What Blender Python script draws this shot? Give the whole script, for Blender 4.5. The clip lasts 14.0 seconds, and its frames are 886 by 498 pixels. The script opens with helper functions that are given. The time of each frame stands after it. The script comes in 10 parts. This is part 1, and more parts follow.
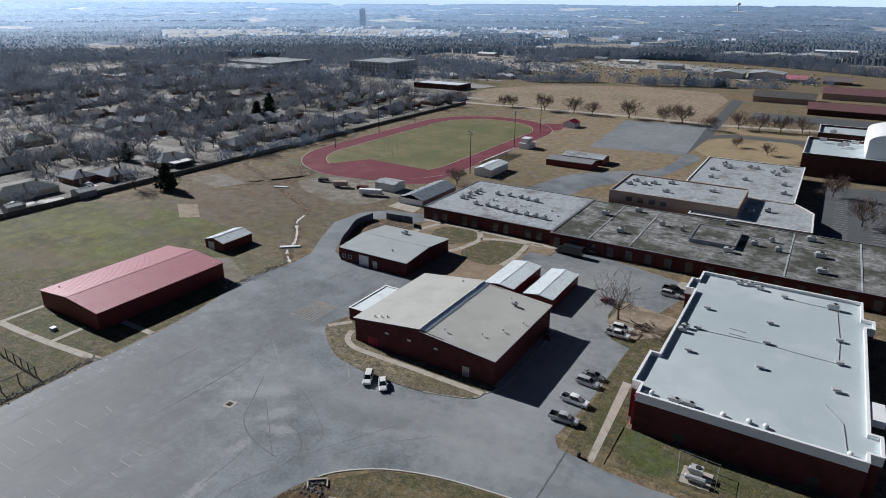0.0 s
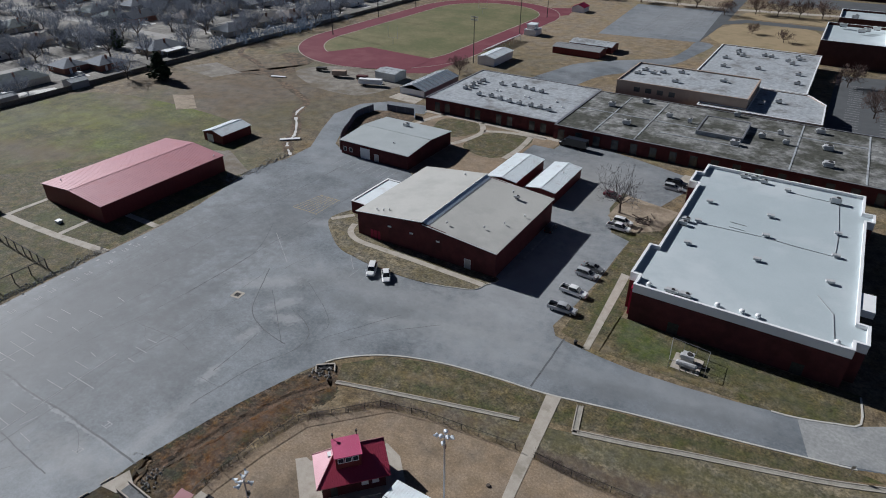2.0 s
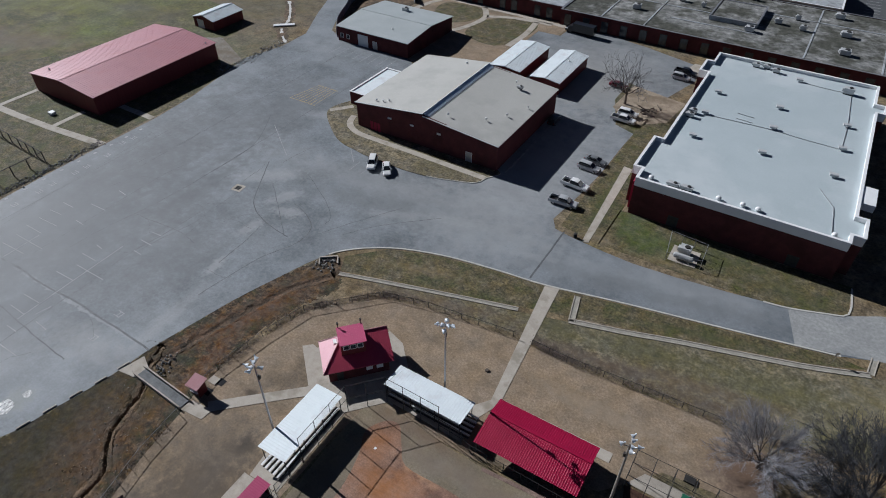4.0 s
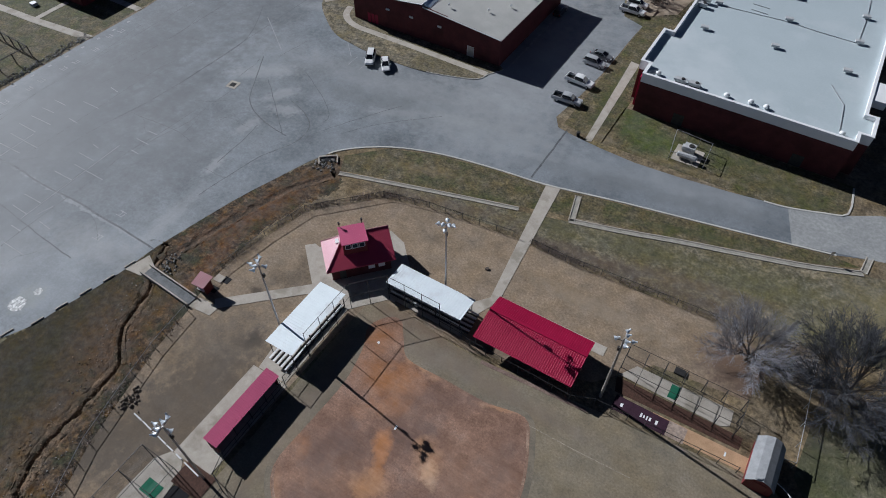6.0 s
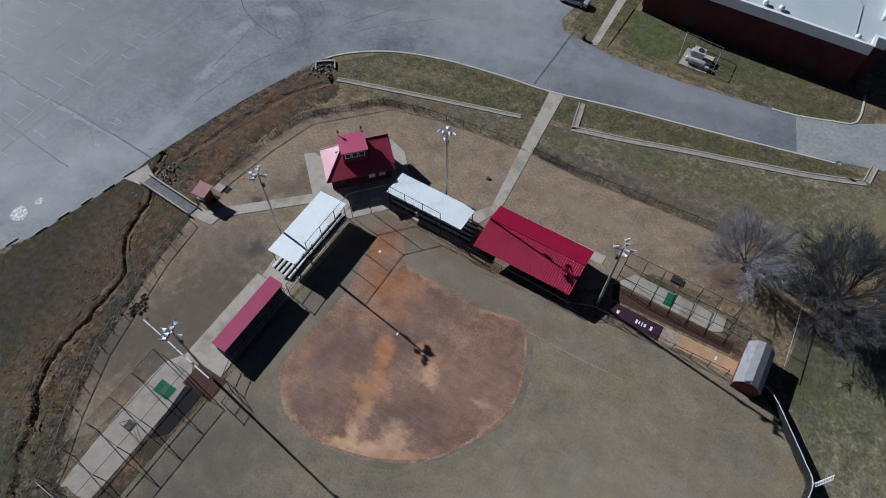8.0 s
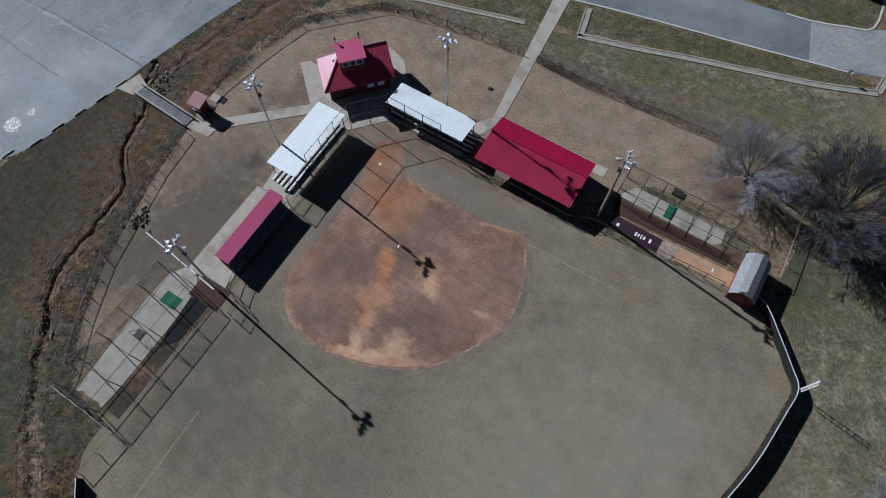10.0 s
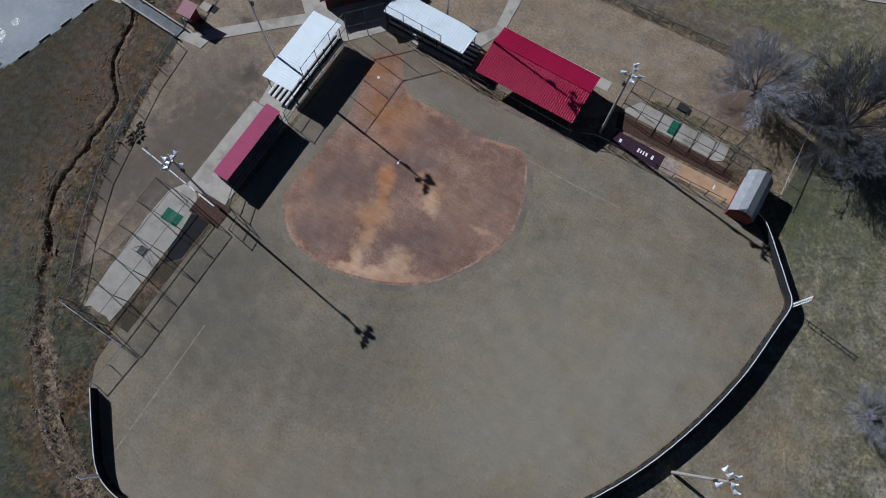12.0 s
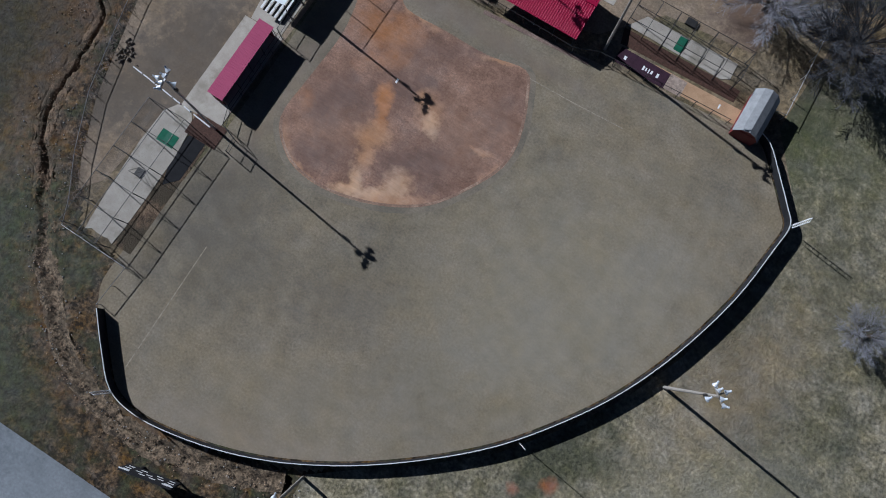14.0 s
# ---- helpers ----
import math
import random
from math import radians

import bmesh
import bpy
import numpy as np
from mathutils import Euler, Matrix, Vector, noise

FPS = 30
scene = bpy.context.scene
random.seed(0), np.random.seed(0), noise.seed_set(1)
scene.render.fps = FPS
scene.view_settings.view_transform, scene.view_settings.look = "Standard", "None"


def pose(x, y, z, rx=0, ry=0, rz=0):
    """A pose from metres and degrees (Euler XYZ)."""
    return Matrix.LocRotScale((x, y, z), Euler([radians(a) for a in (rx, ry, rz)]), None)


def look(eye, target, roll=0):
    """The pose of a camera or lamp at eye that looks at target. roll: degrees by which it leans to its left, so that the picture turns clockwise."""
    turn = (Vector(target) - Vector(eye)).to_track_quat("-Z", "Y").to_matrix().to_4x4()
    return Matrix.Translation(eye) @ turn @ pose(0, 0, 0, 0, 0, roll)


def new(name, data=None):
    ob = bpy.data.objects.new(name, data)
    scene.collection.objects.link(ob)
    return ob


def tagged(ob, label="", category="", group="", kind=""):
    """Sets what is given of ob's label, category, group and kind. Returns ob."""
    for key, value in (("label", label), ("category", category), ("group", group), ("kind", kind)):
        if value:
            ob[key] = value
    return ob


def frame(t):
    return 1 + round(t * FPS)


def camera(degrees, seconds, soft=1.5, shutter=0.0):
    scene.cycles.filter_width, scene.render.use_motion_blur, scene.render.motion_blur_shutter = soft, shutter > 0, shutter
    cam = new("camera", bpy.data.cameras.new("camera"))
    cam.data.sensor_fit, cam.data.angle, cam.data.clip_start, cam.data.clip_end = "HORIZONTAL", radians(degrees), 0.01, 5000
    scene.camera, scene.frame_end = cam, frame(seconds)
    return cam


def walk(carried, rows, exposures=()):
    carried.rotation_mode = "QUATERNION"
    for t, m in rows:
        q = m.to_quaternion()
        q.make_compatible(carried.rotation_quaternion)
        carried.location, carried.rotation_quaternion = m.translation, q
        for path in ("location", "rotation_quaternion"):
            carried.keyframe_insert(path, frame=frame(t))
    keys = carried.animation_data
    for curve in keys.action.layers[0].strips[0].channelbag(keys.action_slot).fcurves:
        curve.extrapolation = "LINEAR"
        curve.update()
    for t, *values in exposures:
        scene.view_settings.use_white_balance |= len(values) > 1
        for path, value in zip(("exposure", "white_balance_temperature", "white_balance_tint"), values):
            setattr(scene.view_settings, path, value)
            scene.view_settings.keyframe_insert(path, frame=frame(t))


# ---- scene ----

# ---- camera: a drone hovering 74 m over the ball field and tilting down ----
cam = camera(70.50, 14.0, soft=1.0)
# seconds, heading, tilt, lean (degrees)
TILT = [
    (0, 31.29, -21.30, 0.36),
    (0.5, 31.33, -23.78, 0.36),
    (1, 31.37, -26.25, 0.36),
    (1.5, 31.42, -28.71, 0.33),
    (2, 31.44, -31.02, 0.33),
    (2.5, 31.47, -33.50, 0.33),
    (3, 31.48, -35.96, 0.31),
    (5.5, 31.52, -47.64, 0.29),
    (6, 31.53, -49.88, 0.26),
    (6.5, 31.55, -52.09, 0.25),
    (7, 31.56, -54.14, 0.25),
    (7.5, 31.57, -56.15, 0.25),
    (8, 31.58, -58.14, 0.22),
    (10.5, 31.64, -68.04, 0.20),
    (11, 31.63, -69.95, 0.22),
    (11.5, 31.61, -71.83, 0.23),
    (12, 31.59, -73.68, 0.24),
    (12.5, 31.55, -75.49, 0.27),
    (13, 31.49, -77.28, 0.31),
    (13.5, 31.42, -79.05, 0.35),
    (14, 31.30, -80.81, 0.45),
]


def hover(yaw, pitch, lean):
    return pose(0, 0, 74, 0, 0, yaw) @ pose(0, 0, 0, 90 + pitch) @ pose(0, 0, 0, 0, 0, lean)


EXPOSURES = [(0, 0.26, 6020, 10), (2, 0.18, 5930, 10), (5, 0.12, 5790, 10), (8, 0.10, 5640, 10), (11, 0.08, 5440, 10), (14, 0.09, 5400, 10)]
walk(cam, [(t, hover(a, b, c)) for t, a, b, c in TILT], EXPOSURES)

# ---- daylight: low winter sun from the west, clear sky ----
SUN_EL = radians(29.4)
SUN_DIR = Vector((-24.5, 3.6, 0)).normalized() * math.cos(SUN_EL) + Vector((0, 0, math.sin(SUN_EL)))
world = bpy.data.worlds.new("sky")
scene.world = world
world.use_nodes = True
wn = world.node_tree
sky = wn.nodes.new("ShaderNodeTexSky")
sky.sky_type = "NISHITA"
sky.sun_disc = False
sky.sun_elevation = SUN_EL
sky.sun_rotation = math.atan2(SUN_DIR.x, SUN_DIR.y)
sky.altitude = 400
sky.dust_density = 0.1
sky.air_density = 0.18
wn.links.new(sky.outputs[0], wn.nodes["Background"].inputs[0])
wn.nodes["Background"].inputs[1].default_value = 0.05
sun_data = bpy.data.lights.new("sun", "SUN")
sun_data.energy = 5.0
sun_data.angle = radians(0.53)
sun_data.color = (1.0, 0.965, 0.92)
sun = new("sun", sun_data)
sun.matrix_world = look(SUN_DIR * 500, (0, 0, 0))

# ---- materials ----


def mat(name, dark, light, scale=1.0, fine=12.0, rough=0.9, metal=0.0, bump=0.02, third=None, scale3=0.12,
        random_tint=0.0, spec=0.3, stretch=(1, 1, 1), contrast=0.5, coords="world", cut=(0.52, 0.66), speck=None):
    """A procedural surface: two noises mix dark to light, a broad one adds the third colour in patches, a fine one gives relief."""
    m = bpy.data.materials.new(name)
    m.use_nodes = True
    nt = m.node_tree
    N, L = nt.nodes, nt.links
    b = N["Principled BSDF"]
    b.inputs["Roughness"].default_value = rough
    b.inputs["Metallic"].default_value = metal
    b.inputs["Specular IOR Level"].default_value = spec
    if coords == "world":
        src = N.new("ShaderNodeNewGeometry").outputs["Position"]
    else:
        src = N.new("ShaderNodeTexCoord").outputs["Object"]
    if stretch != (1, 1, 1):
        mp = N.new("ShaderNodeMapping")
        mp.inputs["Scale"].default_value = stretch
        L.new(src, mp.inputs["Vector"])
        src = mp.outputs[0]

    def noise_at(s, detail):
        n = N.new("ShaderNodeTexNoise")
        n.inputs["Scale"].default_value = s
        n.inputs["Detail"].default_value = detail
        n.inputs["Roughness"].default_value = 0.62
        L.new(src, n.inputs["Vector"])
        return n.outputs[0]

    def mix(a, c, fac):
        x = N.new("ShaderNodeMix")
        x.data_type = "RGBA"
        for k, v in ((6, a), (7, c)):
            if isinstance(v, tuple):
                x.inputs[k].default_value = (*v, 1)
            else:
                L.new(v, x.inputs[k])
        L.new(fac, x.inputs[0])
        return x.outputs[2]

    def ramp(v, lo, hi):
        r = N.new("ShaderNodeMapRange")
        r.inputs["From Min"].default_value = lo
        r.inputs["From Max"].default_value = hi
        L.new(v, r.inputs["Value"])
        return r.outputs[0]

    a = noise_at(scale, 5)
    f = noise_at(fine, 4)
    add = N.new("ShaderNodeMath")
    add.operation = "MULTIPLY_ADD"
    L.new(a, add.inputs[0])
    add.inputs[1].default_value = 0.6
    half = N.new("ShaderNodeMath")
    half.operation = "MULTIPLY"
    L.new(f, half.inputs[0])
    half.inputs[1].default_value = 0.4
    L.new(half.outputs[0], add.inputs[2])
    col = mix(dark, light, ramp(add.outputs[0], 0.5 - contrast / 3, 0.5 + contrast / 3))
    if third:
        col = mix(col, third, ramp(noise_at(scale3, 6), *cut))
    if speck:
        h = N.new("ShaderNodeHueSaturation")
        L.new(col, h.inputs["Color"])
        r = N.new("ShaderNodeMapRange")
        r.inputs["From Min"].default_value = 0.3
        r.inputs["From Max"].default_value = 0.7
        r.inputs["To Min"].default_value = 1 - speck[1]
        r.inputs["To Max"].default_value = 1 + speck[1]
        L.new(noise_at(speck[0] * 0.55, 7), r.inputs["Value"])
        L.new(r.outputs[0], h.inputs["Value"])
        col = h.outputs[0]
    if random_tint:
        oi = N.new("ShaderNodeObjectInfo")
        h = N.new("ShaderNodeHueSaturation")
        L.new(col, h.inputs["Color"])
        r = N.new("ShaderNodeMapRange")
        r.inputs["To Min"].default_value = 1 - random_tint
        r.inputs["To Max"].default_value = 1 + random_tint
        L.new(oi.outputs["Random"], r.inputs["Value"])
        L.new(r.outputs[0], h.inputs["Value"])
        col = h.outputs[0]
    L.new(col, b.inputs["Base Color"])
    if bump:
        bp = N.new("ShaderNodeBump")
        bp.inputs["Distance"].default_value = bump
        bp.inputs["Strength"].default_value = 0.7
        L.new(f, bp.inputs["Height"])
        L.new(bp.outputs[0], b.inputs["Normal"])
    return m


def blotches(m, blobs, edge=0.35, scale=0.9, warp=0.0, warp_scale=0.5, amp=1.7):
    """Worn or stained patches with ragged edges laid over a material: x, y, half-lengths, turn in degrees, colour, strength."""
    nt = m.node_tree
    N, L = nt.nodes, nt.links
    b = N["Principled BSDF"]
    col = b.inputs["Base Color"].links[0].from_socket
    pos = N.new("ShaderNodeNewGeometry").outputs["Position"]
    n = N.new("ShaderNodeTexNoise")
    n.inputs["Scale"].default_value = scale
    n.inputs["Detail"].default_value = 5
    n.inputs["Roughness"].default_value = 0.58
    L.new(pos, n.inputs["Vector"])
    if warp:
        w = N.new("ShaderNodeTexNoise")
        w.inputs["Scale"].default_value = warp_scale
        w.inputs["Detail"].default_value = 5
        w.inputs["Roughness"].default_value = 0.65
        L.new(pos, w.inputs["Vector"])
        sh = N.new("ShaderNodeVectorMath")
        sh.operation = "MULTIPLY_ADD"
        L.new(w.outputs["Color"], sh.inputs[0])
        sh.inputs[1].default_value = (2 * warp, 2 * warp, 0)
        L.new(pos, sh.inputs[2])
        back = N.new("ShaderNodeVectorMath")
        back.operation = "SUBTRACT"
        L.new(sh.outputs[0], back.inputs[0])
        back.inputs[1].default_value = (warp, warp, 0)
        pos = back.outputs[0]
    for x, y, rx, ry, turn, c, k in blobs:
        mp = N.new("ShaderNodeMapping")
        mp.vector_type = "TEXTURE"
        mp.inputs["Location"].default_value = (x, y, 0)
        mp.inputs["Rotation"].default_value = (0, 0, radians(turn))
        mp.inputs["Scale"].default_value = (rx, ry, 1000)
        L.new(pos, mp.inputs["Vector"])
        ln = N.new("ShaderNodeVectorMath")
        ln.operation = "LENGTH"
        L.new(mp.outputs[0], ln.inputs[0])
        ad = N.new("ShaderNodeMath")
        ad.operation = "MULTIPLY_ADD"
        L.new(n.outputs[0], ad.inputs[0])
        ad.inputs[1].default_value = amp
        L.new(ln.outputs["Value"], ad.inputs[2])
        r = N.new("ShaderNodeMapRange")
        r.inputs["From Min"].default_value = amp / 2 + 0.9 + edge
        r.inputs["From Max"].default_value = amp / 2 + 0.9 - edge
        r.inputs["To Min"].default_value = 0
        r.inputs["To Max"].default_value = k
        L.new(ad.outputs[0], r.inputs["Value"])
        x_ = N.new("ShaderNodeMix")
        x_.data_type = "RGBA"
        L.new(r.outputs[0], x_.inputs[0])
        L.new(col, x_.inputs[6])
        x_.inputs[7].default_value = (*c, 1)
        col = x_.outputs[2]
    L.new(col, b.inputs["Base Color"])
    return m


M_GROUND = mat("dormant_turf", (0.100, 0.077, 0.046), (0.235, 0.180, 0.110), 0.35, 3.2, third=(0.115, 0.112, 0.056), scale3=0.03, bump=0.16, contrast=0.3, speck=(3, 0.5))
M_FIELD = mat("ball_field_turf", (0.176, 0.145, 0.099), (0.240, 0.200, 0.140), 0.3, 4.5, third=(0.130, 0.115, 0.086), scale3=0.07, bump=0.04, contrast=0.34, cut=(0.48, 0.74), speck=(6, 0.22))
M_TAN = mat("tan_lawn", (0.202, 0.152, 0.103), (0.290, 0.220, 0.151), 0.3, 4, third=(0.150, 0.117, 0.082), scale3=0.09, bump=0.04, contrast=0.3, speck=(5, 0.26))
M_BANK = mat("bank_turf", (0.018, 0.012, 0.006), (0.135, 0.088, 0.047), 0.8, 2.6, third=(0.040, 0.040, 0.020), scale3=0.3, bump=0.25, contrast=0.2, cut=(0.48, 0.6), speck=(5, 0.6))
M_SWALE = mat("swale_turf", (0.030, 0.022, 0.014), (0.11, 0.072, 0.044), 0.5, 4, third=(0.16, 0.092, 0.055), scale3=0.16, bump=0.2, contrast=0.3, cut=(0.52, 0.62), speck=(4, 0.5))
M_MEADOW = mat("meadow_turf", (0.120, 0.107, 0.066), (0.33, 0.285, 0.195), 0.4, 2.4, third=(0.075, 0.074, 0.044), scale3=0.08, bump=0.18, contrast=0.34, cut=(0.45, 0.62), speck=(4, 0.6))
M_BANKGRASS = mat("bank_grass", (0.088, 0.078, 0.050), (0.245, 0.205, 0.138), 0.4, 2.4, third=(0.125, 0.106, 0.060), scale3=0.1, bump=0.18, contrast=0.36, cut=(0.45, 0.62), speck=(4, 0.6))
M_LUSH = mat("greener_turf", (0.055, 0.050, 0.025), (0.168, 0.135, 0.077), 0.5, 3.2, third=(0.072, 0.074, 0.030), scale3=0.22, bump=0.18, contrast=0.36, cut=(0.47, 0.62), speck=(4, 0.6))
blotches(M_LUSH, ((-14, 95, 5, 4, -15, (0.070, 0.098, 0.028), 0.7), (-18.5, 98.5, 3, 4, 0, (0.070, 0.096, 0.028), 0.65), (-3, 97, 6, 3, -10, (0.072, 0.080, 0.032), 0.65), (9, 95, 6, 3.5, 0, (0.085, 0.085, 0.038), 0.6), (-25, 104, 1.6, 12, 3, (0.062, 0.076, 0.026), 0.65), (-150, 66, 10, 5, 0, (0.070, 0.080, 0.032), 0.6),
                  (-22.5, 91, 3, 2, 0, (0.20, 0.155, 0.095), 0.7), (-6, 91, 9, 1.0, 6, (0.19, 0.15, 0.09), 0.6), (-150, 40, 12, 9, 0, (0.060, 0.078, 0.028), 0.6), (-45, 66.5, 8, 1.2, 16, (0.20, 0.155, 0.095), 0.5), (0, 77, 14, 0.8, 15, (0.062, 0.070, 0.028), 0.6)), 0.5, 0.7, 1.0, 0.6)
M_GREEN = mat("green_turf", (0.058, 0.058, 0.022), (0.130, 0.116, 0.050), 0.2, 3, third=(0.110, 0.124, 0.032), scale3=0.022, bump=0.14, contrast=0.36, cut=(0.44, 0.62), speck=(2, 0.4))
M_CLAY = mat("infield_clay", (0.216, 0.126, 0.087), (0.325, 0.190, 0.130), 0.6, 6, third=(0.195, 0.122, 0.090), scale3=0.2, bump=0.05, contrast=0.3, cut=(0.45, 0.62), speck=(7, 0.3))
MAUVE, RUST, SAND, ORANGE, SHELL = (0.152, 0.097, 0.077), (0.245, 0.148, 0.102), (0.44, 0.255, 0.15), (0.39, 0.18, 0.08), (0.53, 0.34, 0.21)
blotches(M_CLAY, ((-12.5, 17.5, 4.5, 5, 20, MAUVE, 0.6), (-8.5, 29, 2.5, 4, 10, MAUVE, 0.55), (-24, 13, 4, 2.2, 20, MAUVE, 0.55), (-26.3, 16.4, 5.4, 4.1, 32, RUST, 0.56), (-12.4, 23.8, 2.9, 5.1, 32, RUST, 0.56), (-7.8, 25.5, 2.9, 4.5, 32, RUST, 0.47), (-16, 16.7, 4.5, 2.0, 32, MAUVE, 0.84), (-20.5, 25, 3.8, 3.0, 32, MAUVE, 0.84), (-27.8, 18.9, 4.2, 2.7, 32, MAUVE, 0.78), (-19.6, 31.5, 7.7, 1.8, 32, MAUVE, 0.67),
                  (-26, 11.8, 2.9, 2.2, 32, MAUVE, 0.56), (-26, 21, 2.5, 2.7, 32, MAUVE, 0.56), (-25.9, 30.4, 3.1, 2.6, 32, ORANGE, 0.52), (-24.9, 26.6, 3.1, 1.2, 32, ORANGE, 0.42), (-29.9, 30.3, 2.6, 2.4, 32, ORANGE, 0.47), (-31.5, 35, 2.4, 2.2, 32, ORANGE, 0.47), (-30.9, 17.6, 1.2, 1.6, 32, ORANGE, 0.47)), 0.6, 0.45, 2.2, 0.3, 1.7)
blotches(M_CLAY, ((-22.6, 22.8, 1.2, 1.5, 32, ORANGE, 0.9), (-21.6, 20.7, 0.75, 2.3, 32, ORANGE, 0.85), (-20.9, 17.9, 2.1, 1.7, 32, SAND, 0.8), (-20.3, 15.0, 1.1, 1.7, 32, SAND, 0.9), (-19.8, 12.0, 0.85, 2.1, 32, SHELL, 0.85), (-20.1, 10.2, 2.5, 0.95, 32, SHELL, 0.85), (-17.0, 11.4, 2.1, 1.1, 32, SHELL, 0.85), (-15, 13.9, 1.7, 2.0, 32, SHELL, 0.75),
                  (-14.9, 11.6, 5.3, 0.8, 32, SAND, 0.7), (-16.7, 23.9, 1.6, 2.4, 32, SAND, 0.7), (-15.6, 22.6, 0.9, 1.6, 32, SHELL, 0.7), (-18.6, 25.0, 1.0, 1.0, 0, SAND, 0.7), (-8.6, 23, 1.5, 0.5, 0, SAND, 0.7), (-12.4, 34.5, 3.1, 0.35, 20, SAND, 0.6), (-25, 34.4, 3.7, 0.5, -10, SAND, 0.6), (-21, 35, 5, 0.5, 12, SAND, 0.5), (-25.5, 8.9, 4.0, 0.6, -15, SAND, 0.6), (-29.6, 11.4, 0.6, 3, 45, SAND, 0.45), (-6.4, 20, 0.5, 4, -22, SAND, 0.5)), 0.45, 0.8, 1.1, 0.6, 1.7)
def drag_marks(m, turn, fine, strength):
    """Long thin strokes left by the drag mat, darker and paler than the soil."""
    nt = m.node_tree
    b = nt.nodes["Principled BSDF"]
    col = b.inputs["Base Color"].links[0].from_socket
    mp = nt.nodes.new("ShaderNodeMapping")
    mp.inputs["Rotation"].default_value = (0, 0, radians(turn))
    mp.inputs["Scale"].default_value = (0.16, fine, 1)
    nt.links.new(nt.nodes.new("ShaderNodeNewGeometry").outputs["Position"], mp.inputs["Vector"])
    n = nt.nodes.new("ShaderNodeTexNoise")
    n.inputs["Scale"].default_value = 1.0
    n.inputs["Detail"].default_value = 4
    n.inputs["Distortion"].default_value = 2.2
    nt.links.new(mp.outputs[0], n.inputs["Vector"])
    r = nt.nodes.new("ShaderNodeMapRange")
    r.inputs["From Min"].default_value = 0.32
    r.inputs["From Max"].default_value = 0.68
    r.inputs["To Min"].default_value = 1 - strength
    r.inputs["To Max"].default_value = 1 + strength
    nt.links.new(n.outputs[0], r.inputs["Value"])
    h = nt.nodes.new("ShaderNodeHueSaturation")
    nt.links.new(col, h.inputs["Color"])
    nt.links.new(r.outputs[0], h.inputs["Value"])
    nt.links.new(h.outputs[0], b.inputs["Base Color"])


drag_marks(M_CLAY, 14, 1.1, 0.07)
drag_marks(M_CLAY, -40, 1.8, 0.05)
blotches(M_FIELD, ((-28, 39.6, 7, 1.8, 0, (0.15, 0.10, 0.07), 0.6), (-18, 36.5, 16, 1.6, 0, (0.19, 0.15, 0.115), 0.7), (-33.5, 22, 1.6, 16, 0, (0.20, 0.155, 0.115), 0.6), (-27, -4, 8, 7, 0, (0.105, 0.095, 0.078), 0.55), (-13, -2, 6, 4, 40, (0.115, 0.102, 0.085), 0.45),
                   (6, 3, 13, 4, 42, (0.225, 0.205, 0.17), 0.4), (-14, -20, 16, 2.2, 14, (0.235, 0.195, 0.15), 0.55), (18, 20, 5, 11, -18, (0.225, 0.205, 0.17), 0.4), (-31, 4, 4, 10, -10, (0.115, 0.10, 0.08), 0.5), (9, 12, 14, 17, -20, (0.262, 0.230, 0.168), 0.6), (-6, -12, 18, 5, 20, (0.24, 0.205, 0.150), 0.45)), 0.5, 0.35)
drag_marks(M_FIELD, -4, 0.5, 0.035)


def mown_arcs(m, x, y, period, strength):
    """Faint rings left by mowing round a centre."""
    nt = m.node_tree
    b = nt.nodes["Principled BSDF"]
    col = b.inputs["Base Color"].links[0].from_socket
    mp = nt.nodes.new("ShaderNodeMapping")
    mp.inputs["Location"].default_value = (-x, -y, 0)
    nt.links.new(nt.nodes.new("ShaderNodeNewGeometry").outputs["Position"], mp.inputs["Vector"])
    w = nt.nodes.new("ShaderNodeTexWave")
    w.wave_type = "RINGS"
    w.rings_direction = "Z"
    w.inputs["Scale"].default_value = 0.314 / period
    w.inputs["Distortion"].default_value = 7.0
    w.inputs["Detail"].default_value = 4
    w.inputs["Detail Scale"].default_value = 0.35
    nt.links.new(mp.outputs[0], w.inputs["Vector"])
    r = nt.nodes.new("ShaderNodeMapRange")
    r.inputs["To Min"].default_value = 1 - strength
    r.inputs["To Max"].default_value = 1 + strength
    nt.links.new(w.outputs["Fac"], r.inputs["Value"])
    h = nt.nodes.new("ShaderNodeHueSaturation")
    nt.links.new(col, h.inputs["Color"])
    nt.links.new(r.outputs[0], h.inputs["Value"])
    nt.links.new(h.outputs[0], b.inputs["Base Color"])


mown_arcs(M_FIELD, -19, 22, 2.1, 0.016)
blotches(M_GROUND, ((-110, 390, 90, 130, 0, (0.285, 0.222, 0.15), 0.6), (-185, 165, 50, 50, 30, (0.105, 0.085, 0.060), 0.65), (-140, 195, 20, 40, 0, (0.12, 0.098, 0.064), 0.5), (-192, 170, 26, 32, 30, (0.135, 0.100, 0.070), 0.6), (-160, 150, 16, 20, 0, (0.105, 0.095, 0.046), 0.55), (-225, 160, 18, 10, 20, (0.16, 0.12, 0.085), 0.5), (-150, 250, 14, 40, 0, (0.14, 0.115, 0.07), 0.4), (-235, 60, 20, 20, 0, (0.10, 0.09, 0.05), 0.5), (-120, 260, 20, 40, 0, (0.13, 0.11, 0.066), 0.5)), 0.5, 0.15, 8, 0.06)
